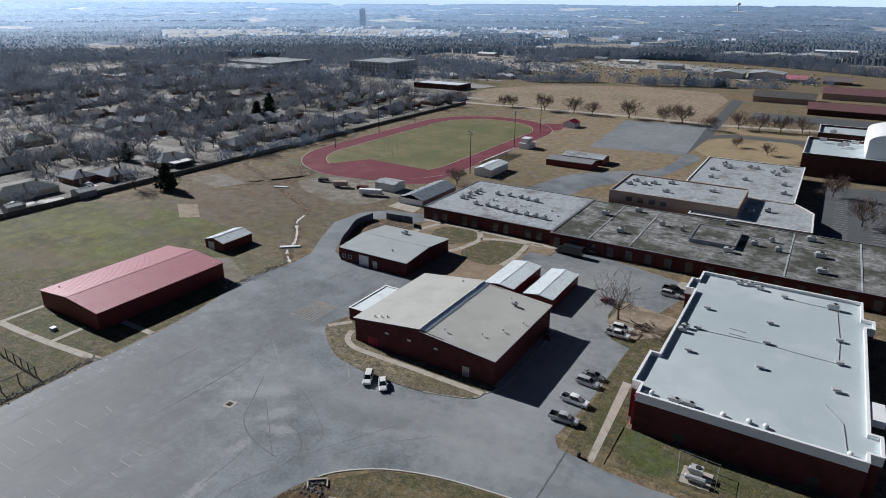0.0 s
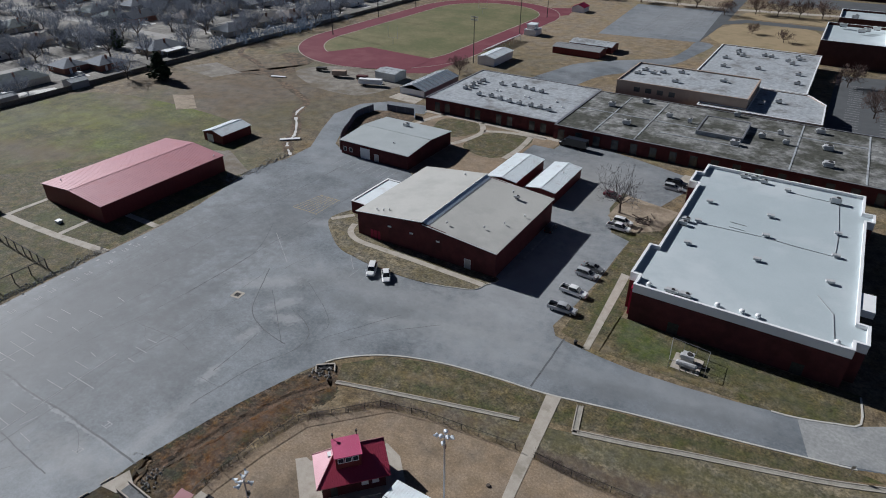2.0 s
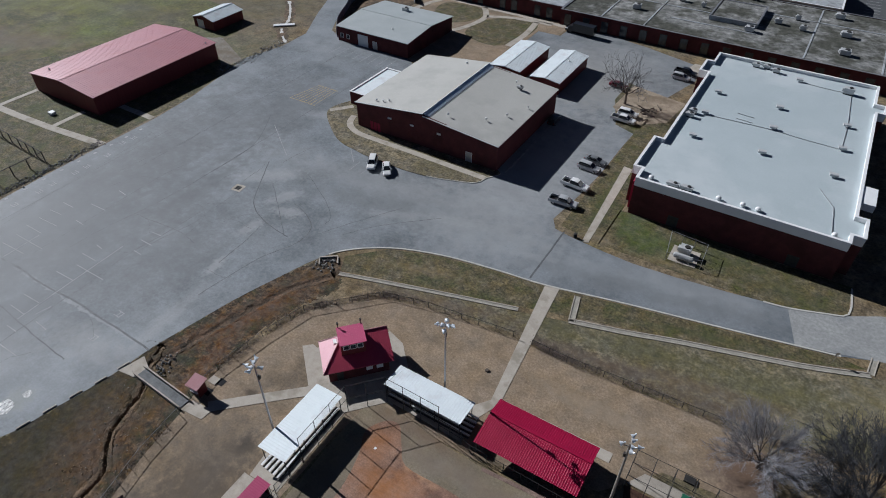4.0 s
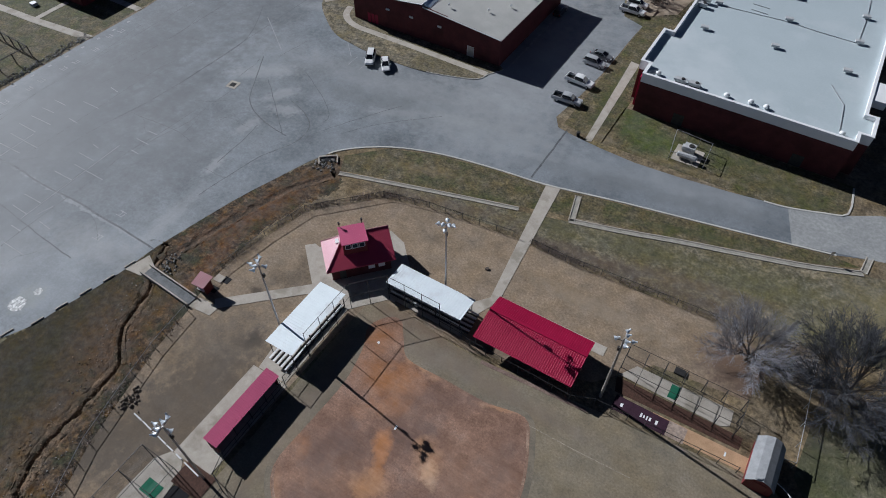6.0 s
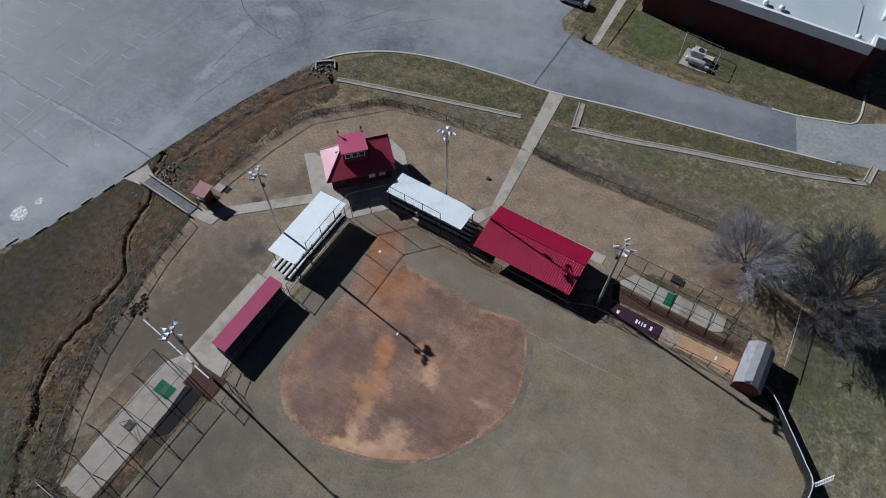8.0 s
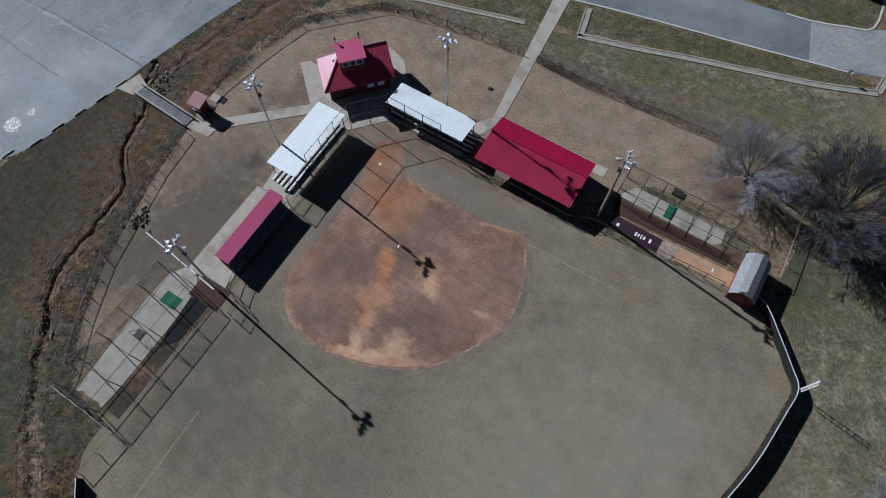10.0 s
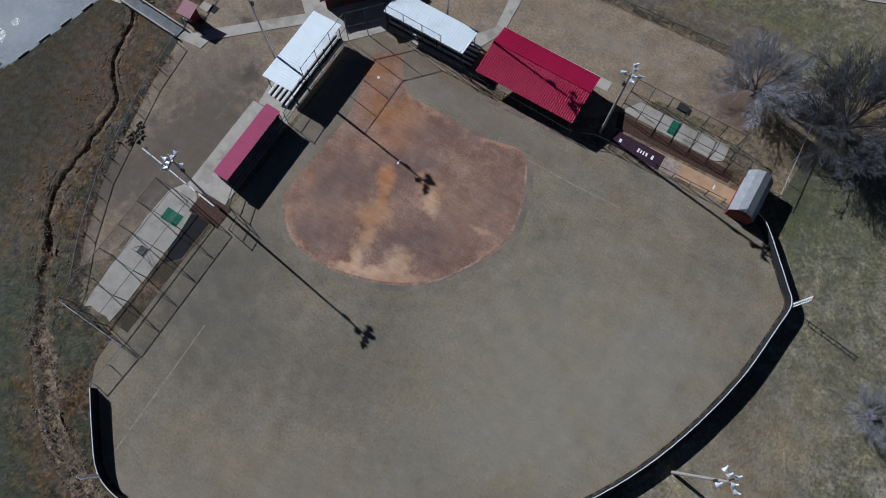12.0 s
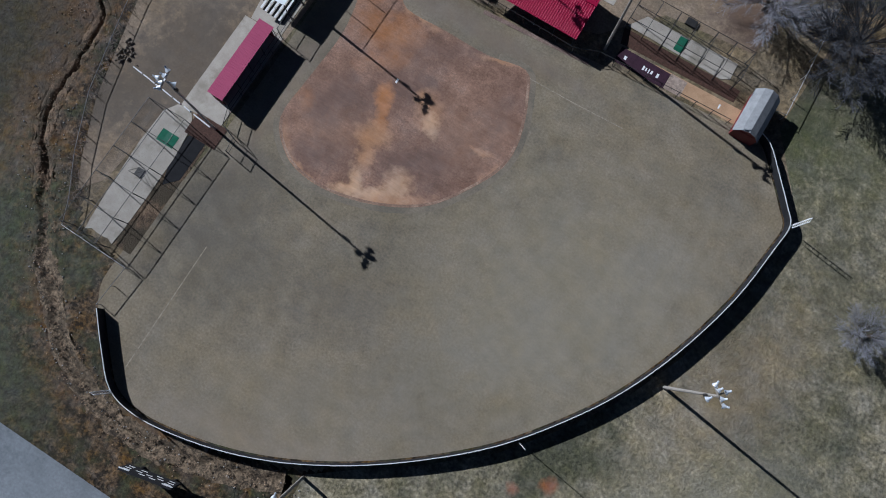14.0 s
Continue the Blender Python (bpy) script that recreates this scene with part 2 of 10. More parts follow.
blotches(M_GREEN, ((-218, 114, 16, 9, 20, (0.150, 0.152, 0.042), 0.65), (-232, 100, 10, 12, 0, (0.115, 0.118, 0.042), 0.6), (-196, 90, 14, 9, 20, (0.135, 0.098, 0.064), 0.75), (-222, 82, 20, 8, 0, (0.12, 0.095, 0.058), 0.6), (-185, 125, 16, 8, 0, (0.105, 0.09, 0.05), 0.6), (-222, 134, 16, 5, 0, (0.16, 0.12, 0.085), 0.6)), 0.6, 0.12, 6, 0.06, 3.0)
blotches(M_BANK, ((-68, 12, 7, 15, 10, (0.039, 0.032, 0.014), 0.7), (-63, 20, 3, 7, 5, (0.092, 0.055, 0.027), 0.6), (-60.5, 2, 2.2, 8, 0, (0.108, 0.065, 0.033), 0.55), (-66, 8, 6, 14, 10, (0.035, 0.028, 0.014), 0.55), (-61.5, 45, 2.6, 12, -20, (0.108, 0.061, 0.033), 0.65), (-60, 55, 3, 6, -40, (0.095, 0.061, 0.033), 0.55), (-68, -4, 7, 13, 15, (0.041, 0.042, 0.021), 0.75), (-60, -20, 10, 9, -20, (0.043, 0.042, 0.022), 0.7), (-44, -29, 14, 4, -12, (0.048, 0.043, 0.024), 0.65), (-71, 20, 2.5, 10, -12, (0.035, 0.030, 0.012), 0.65), (-75, 6, 4, 8, -25, (0.031, 0.026, 0.011), 0.6), (-63.5, 25, 2.5, 4, 20, (0.065, 0.049, 0.019), 0.6), (-61.5, 14.5, 3.5, 5, 30, (0.099, 0.056, 0.032), 0.6), (-58, -1, 1.6, 7, -12, (0.138, 0.088, 0.051), 0.55), (-70, 0, 5, 8, 20, (0.043, 0.028, 0.016), 0.6), (-66, 15, 3, 9, 20, (0.086, 0.054, 0.030), 0.5), (-60, 5, 3.5, 8, -10, (0.078, 0.051, 0.029), 0.5), (-56.5, -8, 3, 7, -35, (0.130, 0.074, 0.039), 0.6), (-44, -19, 8, 2.2, -40, (0.138, 0.082, 0.043), 0.6), (-26, -25.8, 12, 1.2, 5, (0.147, 0.089, 0.049), 0.6), (-64, 42, 2, 13, -17, (0.121, 0.061, 0.030), 0.6), (-61, 32, 1.6, 8, 5, (0.147, 0.074, 0.039), 0.5), (-76, 0, 6, 12, 20, (0.052, 0.042, 0.019), 0.5), (-12, -24, 8, 1.2, 25, (0.043, 0.029, 0.017), 0.7)), 0.5, 1.2)
blotches(M_BANK, ((-56, -18, 10, 11, -35, (0.056, 0.064, 0.038), 0.85), (-46, -28, 12, 5, -30, (0.058, 0.064, 0.038), 0.85), (-41.5, -14.5, 2.2, 4, -10, (0.060, 0.064, 0.036), 0.7)), 0.6, 0.9)
blotches(M_MEADOW, ((38, -2, 14, 14, 0, (0.23, 0.210, 0.148), 0.6), (24, -14, 12, 8, 20, (0.21, 0.185, 0.125), 0.5), (34, 12, 5, 4, 0, (0.10, 0.088, 0.06), 0.5), (16, 58, 8, 6, 0, (0.10, 0.066, 0.047), 0.85), (23, 55, 8, 7, 20, (0.090, 0.066, 0.050), 0.75), (24, 44, 4, 9, 0, (0.062, 0.070, 0.032), 0.65), (30, 48, 8, 12, 0, (0.066, 0.074, 0.036), 0.6), (34, 26, 8, 14, 0, (0.105, 0.096, 0.062), 0.5), (18.2, -6.5, 0.9, 0.9, 0, (0.26, 0.10, 0.045), 0.9), (14.8, -9.0, 0.7, 0.7, 0, (0.25, 0.10, 0.045), 0.9), (25, -9, 0.8, 0.8, 0, (0.26, 0.11, 0.05), 0.8), (30, 14, 6, 12, -20, (0.27, 0.21, 0.14), 0.5), (0, 66, 30, 3, 10, (0.12, 0.108, 0.058), 0.6)), 0.5, 0.9)
blotches(M_TAN, ((-49, 22, 6, 8, 20, (0.13, 0.105, 0.08), 0.6), (13, 56, 7, 4.5, 0, (0.105, 0.068, 0.050), 0.85), (-8, 55.5, 10, 1.6, 0, (0.27, 0.215, 0.155), 0.6), (-46, 25.6, 1.2, 1.6, 0, (0.06, 0.05, 0.04), 0.8), (-51.5, 32, 1.0, 0.8, 0, (0.07, 0.055, 0.04), 0.8), (-52, 4, 3, 5, -25, (0.10, 0.085, 0.068), 0.7), (-47, 12, 7, 14, -15, (0.108, 0.086, 0.064), 0.85)), 0.35, 0.8)
blotches(M_BANKGRASS, ((-8, 69, 12, 2.2, 16, (0.098, 0.096, 0.048), 0.65), (12, 72, 12, 4, 16, (0.100, 0.100, 0.048), 0.6), (2, 66.5, 16, 1.6, 10, (0.135, 0.105, 0.078), 0.65), (-14, 63.2, 12, 1.0, 4, (0.105, 0.080, 0.062), 0.75), (8, 64.6, 10, 1.4, 8, (0.115, 0.088, 0.068), 0.7),
                        (-38, 61.6, 12, 1.0, 12, (0.12, 0.092, 0.068), 0.65), (30, 76, 9, 6, 0, (0.20, 0.175, 0.10), 0.6), (-21, 67, 4, 2, 0, (0.085, 0.085, 0.04), 0.6), (22, 68, 8, 3, 10, (0.12, 0.12, 0.06), 0.6)), 0.5, 0.8, 1.2, 0.5)
M_DIRT = mat("eroded_dirt", (0.066, 0.045, 0.028), (0.225, 0.152, 0.094), 0.8, 5, third=(0.070, 0.054, 0.034), scale3=0.3, bump=0.2, contrast=0.3, cut=(0.46, 0.58))
M_LITTER = mat("dry_ditch_litter", (0.036, 0.027, 0.018), (0.235, 0.172, 0.11), 1.1, 4.5, third=(0.10, 0.075, 0.048), scale3=0.4, bump=0.25, contrast=0.26, cut=(0.5, 0.62), speck=(5, 0.6))
M_ASPHALT = mat("weathered_asphalt", (0.094, 0.107, 0.119), (0.187, 0.205, 0.221), 0.08, 1.4, rough=0.7, third=(0.215, 0.233, 0.249), scale3=0.045, bump=0.02, spec=0.45, contrast=0.36, cut=(0.46, 0.64), speck=(6, 0.14))
PALE_A, DARK_A = (0.315, 0.322, 0.325), (0.100, 0.108, 0.116)
blotches(M_ASPHALT, ((-84, 46, 7, 9, 0, DARK_A, 0.5), (-114, 36, 17, 60, 0, DARK_A, 0.8), (-88, 395, 34, 60, 0, (0.25, 0.262, 0.272), 0.7), (-8, 85, 24, 5, 12, (0.23, 0.245, 0.258), 0.6), (-42, 104, 14, 30, 0, (0.29, 0.298, 0.304), 0.8), (-47, 158, 18, 24, 0, (0.27, 0.272, 0.27), 0.75), (-62, 84, 26, 6, 5, (0.245, 0.253, 0.258), 0.6), (-98, 30, 15, 40, 0, DARK_A, 0.5), (-48, 80, 22, 4, 14, (0.25, 0.262, 0.268), 0.5), (-10, 84, 20, 3, 12, (0.22, 0.232, 0.24), 0.5), (-96, 60, 2.5, 20, 0, DARK_A, 0.5), (-104, 35, 2, 22, 0, DARK_A, 0.4), (-95, 22, 4, 6, 0, DARK_A, 0.5), (-110, 55, 5, 25, 0, DARK_A, 0.4), (-104, 100, 8, 14, 0, DARK_A, 0.5), (-66, 78, 14, 3, 15, DARK_A, 0.35), (-5, 83, 22, 2, 10, DARK_A, 0.35), (-92, 52, 1.2, 14, -3, DARK_A, 0.45), (-101, 60, 1.0, 30, 0, DARK_A, 0.4), (-113.5, 20, 1.2, 30, 0, DARK_A, 0.4), (-79, 25.5, 8, 3, 0, (0.26, 0.262, 0.262), 0.5), (-89, 12, 5, 10, 0, (0.26, 0.262, 0.262), 0.35), (-45, 150, 8, 12, 0, (0.24, 0.235, 0.22), 0.5)), 0.5, 0.5, 2.5, 0.2)
blotches(M_ASPHALT, ((-76.4, 48.5, 1.0, 2.8, 8, PALE_A, 0.52), (-78.9, 59.3, 1.3, 3.0, -10, PALE_A, 0.52), (-76.3, 66.6, 3.2, 1.6, 20, PALE_A, 0.52), (-88, 74, 7, 2.5, 35, PALE_A, 0.42), (-80, 70, 4, 1.6, 60, PALE_A, 0.45), (-45, 82, 8, 1.4, 12, PALE_A, 0.35), (-58, 77, 6, 1.2, 25, PALE_A, 0.35), (-73.5, 36, 1.4, 9, 6, PALE_A, 0.28), (-95, 100, 5, 2, 20, PALE_A, 0.28), (-85, 29.6, 18, 0.3, 0, PALE_A, 0.42),
                     (-78.8, 13.4, 2.2, 2.8, 0, (0.21, 0.22, 0.20), 0.5), (-30, 80, 4, 0.8, 15, PALE_A, 0.28)), 0.35, 1.1, 1.4, 0.6)
def grain(m, scale, strength, hue=0.0):
    """Broken light and dark at many sizes over the whole surface: tufts, clods, dust."""
    nt = m.node_tree
    b = nt.nodes["Principled BSDF"]
    col = b.inputs["Base Color"].links[0].from_socket
    pos = nt.nodes.new("ShaderNodeNewGeometry").outputs["Position"]
    h = nt.nodes.new("ShaderNodeHueSaturation")
    nt.links.new(col, h.inputs["Color"])
    for s_, socket, lo, hi in ((scale, "Value", 1 - strength, 1 + strength), (scale * 0.4, "Saturation", 1 - hue, 1 + hue)):
        n = nt.nodes.new("ShaderNodeTexNoise")
        n.inputs["Scale"].default_value = s_
        n.inputs["Detail"].default_value = 8
        n.inputs["Roughness"].default_value = 0.68
        nt.links.new(pos, n.inputs["Vector"])
        r = nt.nodes.new("ShaderNodeMapRange")
        r.inputs["From Min"].default_value = 0.3
        r.inputs["From Max"].default_value = 0.7
        r.inputs["To Min"].default_value = lo
        r.inputs["To Max"].default_value = hi
        r.clamp = False
        nt.links.new(n.outputs[0], r.inputs["Value"])
        nt.links.new(r.outputs[0], h.inputs[socket])
    nt.links.new(h.outputs[0], b.inputs["Base Color"])


for m_, s_, k_, c_ in ((M_BANK, 1.1, 0.55, 0.5), (M_LUSH, 0.9, 0.40, 0.35), (M_BANKGRASS, 0.8, 0.32, 0.35), (M_MEADOW, 0.7, 0.26, 0.3), (M_TAN, 0.5, 0.14, 0.15), (M_FIELD, 0.4, 0.09, 0.2), (M_CLAY, 0.5, 0.15, 0.2), (M_GROUND, 0.25, 0.32, 0.3), (M_GREEN, 0.2, 0.28, 0.3), (M_ASPHALT, 0.16, 0.12, 0.2)):
    grain(m_, s_, k_, c_)
M_DARK_ASPHALT = mat("dark_asphalt", (0.07, 0.075, 0.08), (0.11, 0.115, 0.12), 0.2, 6, rough=0.8, bump=0.01)
M_TAR = mat("tar_seal", (0.055, 0.058, 0.062), (0.15, 0.158, 0.165), 0.7, 4, rough=0.7, bump=0)
M_CONCRETE = mat("concrete", (0.335, 0.298, 0.250), (0.465, 0.422, 0.362), 0.7, 12, rough=0.85, third=(0.28, 0.25, 0.20), scale3=0.3, bump=0.01)
M_KERB = mat("kerb_concrete", (0.42, 0.40, 0.36), (0.56, 0.54, 0.49), 0.7, 12, rough=0.85, bump=0.01)
M_LINE = mat("worn_paint", (0.20, 0.205, 0.21), (0.40, 0.40, 0.40), 0.8, 6, rough=0.8, bump=0)
M_BRICK = mat("red_brick", (0.068, 0.018, 0.020), (0.112, 0.031, 0.031), 0.5, 14, third=(0.065, 0.019, 0.018), scale3=0.2, bump=0.012)
M_REDMETAL = mat("red_metal_siding", (0.115, 0.016, 0.017), (0.155, 0.026, 0.026), 0.4, 8, rough=0.55, bump=0.004, stretch=(4, 4, 0.3))
M_PINKROOF = mat("faded_red_roof", (0.42, 0.185, 0.215), (0.49, 0.225, 0.25), 0.3, 4, rough=0.5, bump=0.005, third=(0.44, 0.18, 0.20), scale3=0.15, spec=0.4)
M_REDROOF = mat("red_metal_roof", (0.25, 0.004, 0.034), (0.32, 0.007, 0.046), 0.4, 5, rough=0.4, bump=0.004, spec=0.3)
M_REDSHEEN = mat("chalked_red_metal_roof", (0.36, 0.012, 0.055), (0.42, 0.02, 0.07), 0.4, 5, rough=0.5, bump=0.004, spec=1.0)
# pinker red: sun glare on the booth and small dugout roofs, as colour
M_REDGLARE = mat("glare_crimson_roof", (0.38, 0.045, 0.125), (0.45, 0.06, 0.15), 0.4, 5, rough=0.5, bump=0.004, spec=0.6)
M_WHITEROOF = mat("white_metal_roof", (0.69, 0.745, 0.765), (0.78, 0.835, 0.85), 0.5, 6, rough=0.45, bump=0.003, third=(0.64, 0.66, 0.67), scale3=0.3)
M_TANROOF = mat("tan_membrane_roof", (0.42, 0.415, 0.385), (0.49, 0.482, 0.45), 0.12, 3, rough=0.6, bump=0.004, third=(0.39, 0.385, 0.36), scale3=0.08)
M_GREYROOF = mat("grey_metal_roof", (0.36, 0.39, 0.39), (0.43, 0.46, 0.46), 0.2, 3, rough=0.5, bump=0.004)
M_PALEROOF = mat("pale_membrane_roof", (0.395, 0.450, 0.468), (0.455, 0.512, 0.53), 0.1, 3, rough=0.55, bump=0.004, third=(0.50, 0.545, 0.56), scale3=0.06)
M_LIGHTROOF = mat("light_grey_membrane_roof", (0.30, 0.322, 0.340), (0.41, 0.432, 0.448), 0.2, 2, rough=0.6, bump=0.004, third=(0.20, 0.20, 0.195), scale3=0.14, speck=(1.5, 0.3))
M_GRAVELROOF = mat("mossy_gravel_roof", (0.115, 0.117, 0.112), (0.29, 0.29, 0.28), 0.3, 2, third=(0.065, 0.066, 0.054), scale3=0.12, bump=0.02, contrast=0.4, cut=(0.43, 0.56), speck=(1.2, 0.55))
M_WHITE = mat("white_paint", (0.70, 0.71, 0.71), (0.80, 0.80, 0.80), 0.6, 9, rough=0.5, bump=0.003)
M_BEIGE = mat("beige_render", (0.36, 0.27, 0.21), (0.43, 0.33, 0.26), 0.4, 8, bump=0.006)
M_STEEL = mat("galvanised_steel", (0.36, 0.36, 0.37), (0.5, 0.5, 0.51), 1.5, 14, rough=0.42, metal=0.7, bump=0.002)
M_DARKSTEEL = mat("dark_steel", (0.03, 0.03, 0.032), (0.07, 0.065, 0.06), 2, 14, rough=0.55, metal=0.4, bump=0.002)
M_BLACK = mat("black_windscreen", (0.008, 0.008, 0.01), (0.018, 0.018, 0.02), 1.5, 20, rough=0.9, bump=0.01)
M_POLE = mat("grey_wood_pole", (0.20, 0.18, 0.155), (0.33, 0.30, 0.26), 3, 14, bump=0.01, stretch=(4, 4, 0.4))
M_LAMP = mat("lamp_housing", (0.62, 0.66, 0.70), (0.80, 0.84, 0.88), 4, 14, rough=0.3, metal=0.4, bump=0)
M_GREENMAT = mat("green_carpet", (0.012, 0.10, 0.055), (0.02, 0.15, 0.085), 2, 14, bump=0.01)
M_MULCH = mat("mulch", (0.035, 0.018, 0.012), (0.10, 0.05, 0.035), 3, 10, bump=0.08)
M_GLASS = mat("window_glass", (0.03, 0.035, 0.04), (0.06, 0.07, 0.08), 0.8, 5, rough=0.08, bump=0, spec=0.6)
M_ROCK = mat("rubble_stone", (0.24, 0.23, 0.215), (0.46, 0.44, 0.41), 2, 9, bump=0.04, random_tint=0.3)
M_TRACK = mat("red_track", (0.125, 0.024, 0.038), (0.168, 0.036, 0.052), 0.1, 2, bump=0.004, third=(0.18, 0.055, 0.065), scale3=0.05)
M_SHEDROOF = mat("grey_shingle_roof", (0.17, 0.175, 0.18), (0.27, 0.275, 0.28), 1.2, 10, bump=0.02)
M_BARK = mat("bark", (0.075, 0.058, 0.048), (0.15, 0.122, 0.10), 2.5, 12, bump=0.01, random_tint=0.3)
M_TWIG = mat("bare_twigs", (0.17, 0.165, 0.168), (0.27, 0.262, 0.266), 0.6, 4, bump=0, random_tint=0.35)
def let_through(m, share=0.5):
    """Fine twigs in the mass let part of the light through."""
    nt = m.node_tree
    b = nt.nodes["Principled BSDF"]
    t = nt.nodes.new("ShaderNodeBsdfTranslucent")
    nt.links.new(b.inputs["Base Color"].links[0].from_socket, t.inputs["Color"])
    x = nt.nodes.new("ShaderNodeMixShader")
    x.inputs[0].default_value = share
    nt.links.new(b.outputs[0], x.inputs[1])
    nt.links.new(t.outputs[0], x.inputs[2])
    nt.links.new(x.outputs[0], nt.nodes["Material Output"].inputs["Surface"])


let_through(M_TWIG)
M_PINE = mat("evergreen_needles", (0.012, 0.022, 0.01), (0.035, 0.055, 0.022), 1.2, 6, bump=0, random_tint=0.3)

# ---- building helpers ----


def box(bm, x0, x1, y0, y1, z0, z1):
    v = [bm.verts.new(p) for p in ((x0, y0, z0), (x1, y0, z0), (x1, y1, z0), (x0, y1, z0), (x0, y0, z1), (x1, y0, z1), (x1, y1, z1), (x0, y1, z1))]
    for f in ((3, 2, 1, 0), (4, 5, 6, 7), (0, 1, 5, 4), (1, 2, 6, 5), (2, 3, 7, 6), (3, 0, 4, 7)):
        bm.faces.new([v[i] for i in f])
    return v


def slab(bm, pts, z0, z1):
    """A solid plate over a polygon; z1 may be one height or one for each corner."""
    n = len(pts)
    area = sum(pts[i][0] * pts[(i + 1) % n][1] - pts[(i + 1) % n][0] * pts[i][1] for i in range(n))
    zs = list(z1) if isinstance(z1, (list, tuple)) else [z1] * n
    zb = list(z0) if isinstance(z0, (list, tuple)) else [z0] * n
    if area < 0:
        pts, zs, zb = list(pts)[::-1], zs[::-1], zb[::-1]
    lo = [bm.verts.new((p[0], p[1], z)) for p, z in zip(pts, zb)]
    hi = [bm.verts.new((p[0], p[1], z)) for p, z in zip(pts, zs)]
    bm.faces.new(hi)
    bm.faces.new(lo[::-1])
    for i in range(n):
        bm.faces.new((lo[i], lo[(i + 1) % n], hi[(i + 1) % n], hi[i]))


def tube(bm, a, b, r0, r1=None, sides=6, caps=True):
    a, b = Vector(a), Vector(b)
    r1 = r0 if r1 is None else r1
    d = (b - a).normalized()
    s = d.cross(Vector((0, 0, 1)) if abs(d.z) < 0.9 else Vector((1, 0, 0))).normalized()
    u = s.cross(d)
    rings = []
    for c, r in ((a, r0), (b, r1)):
        rings.append([bm.verts.new(c + (s * math.cos(2 * math.pi * k / sides) + u * math.sin(2 * math.pi * k / sides)) * r) for k in range(sides)])
    for k in range(sides):
        bm.faces.new((rings[0][k], rings[1][k], rings[1][(k + 1) % sides], rings[0][(k + 1) % sides]))
    if caps:
        bm.faces.new(rings[0])
        bm.faces.new(rings[1][::-1])


def smooth(pts, n=6, closed=False):
    """A soft curve through the points."""
    out, m = [], len(pts)
    for i in range(m if closed else m - 1):
        p = [Vector(pts[(i + k) % m] if closed else pts[min(max(i + k, 0), m - 1)]) for k in (-1, 0, 1, 2)]
        for j in range(n):
            t = j / n
            out.append(tuple(0.5 * (2 * p[1] + (p[2] - p[0]) * t + (2 * p[0] - 5 * p[1] + 4 * p[2] - p[3]) * t * t + (3 * p[1] - p[0] - 3 * p[2] + p[3]) * t ** 3)))
    if not closed:
        out.append(tuple(pts[-1]))
    return out


def ribbon(bm, pts, width, z0, z1):
    """A band of even width along a line, solid from z0 to z1."""
    n = len(pts)
    P = [Vector((p[0], p[1])) for p in pts]
    sec = []
    for i in range(n):
        d = (P[min(i + 1, n - 1)] - P[max(i - 1, 0)]).normalized()
        s = Vector((-d.y, d.x)) * width / 2
        l, r = P[i] + s, P[i] - s
        sec.append([bm.verts.new((*l, z0)), bm.verts.new((*l, z1)), bm.verts.new((*r, z1)), bm.verts.new((*r, z0))])
    for a, b in zip(sec, sec[1:]):
        for k in range(3):
            bm.faces.new((a[k], a[k + 1], b[k + 1], b[k]))
    bm.faces.new(sec[0])
    bm.faces.new(sec[-1][::-1])


def finish(name, bm, material, smooth_faces=False):
    bmesh.ops.recalc_face_normals(bm, faces=bm.faces)
    me = bpy.data.meshes.new(name)
    bm.to_mesh(me)
    bm.free()
    for m in (material if isinstance(material, (list, tuple)) else (material,)):
        me.materials.append(m)
    if smooth_faces:
        for p in me.polygons:
            p.use_smooth = True
    return me


def part(name, bm, material, parent, label=""):
    ob = new(name, finish(name, bm, material))
    ob.parent = parent
    if label:
        tagged(ob, label)
    return ob


def piece(name, mesh, parent, m):
    ob = new(name, mesh)
    ob.parent = parent
    ob.matrix_basis = m
    return ob


def thing(name, x, y, label, category, group="", z=0.0, turn=0.0, kind=""):
    ob = new(name)
    ob.matrix_basis = pose(x, y, z, 0, 0, turn)
    return tagged(ob, label, category, group, kind)


def boxpart(name, b, material, parent, label=""):
    bm = bmesh.new()
    box(bm, *b)
    return part(name, bm, material, parent, label)


def sheet(name, pts, z, material, label, category="ground", thick=0.0):
    bm = bmesh.new()
    if thick:
        slab(bm, pts, z - thick, z)
    else:
        f = bm.faces.new([bm.verts.new((p[0], p[1], z)) for p in pts])
        f.normal_update()
        if f.normal.z < 0:
            f.normal_flip()
        bmesh.ops.triangulate(bm, faces=[f], ngon_method="EAR_CLIP")
    me = bpy.data.meshes.new(name)
    bm.to_mesh(me)
    bm.free()
    me.materials.append(material)
    return tagged(new(name, me), label, category, kind="structure")


def rect(x0, x1, y0, y1):
    return [(x0, y0), (x1, y0), (x1, y1), (x0, y1)]

# ---- ground: one sheet to the horizon, with the eroded ditch cut into it ----
DITCH = smooth([(-69.5, 31), (-67.8, 27), (-65.4, 24.1), (-63.9, 21.0), (-62.8, 17.0), (-59.2, 13.4), (-58.0, 9.0), (-57.9, 6.6), (-57.5, 2.9), (-56.9, -0.4), (-55.2, -4.0), (-53.0, -6.7), (-51.3, -8.8), (-48.9, -11.9),
                (-45.9, -15.8), (-43.2, -18.2), (-40.4, -20.8), (-37.3, -23.0), (-33.9, -24.8), (-30.2, -25.9), (-26.3, -26.6), (-22.6, -26.5), (-17.5, -25.5), (-12.1, -23.8), (-7.4, -22.0)], 5)
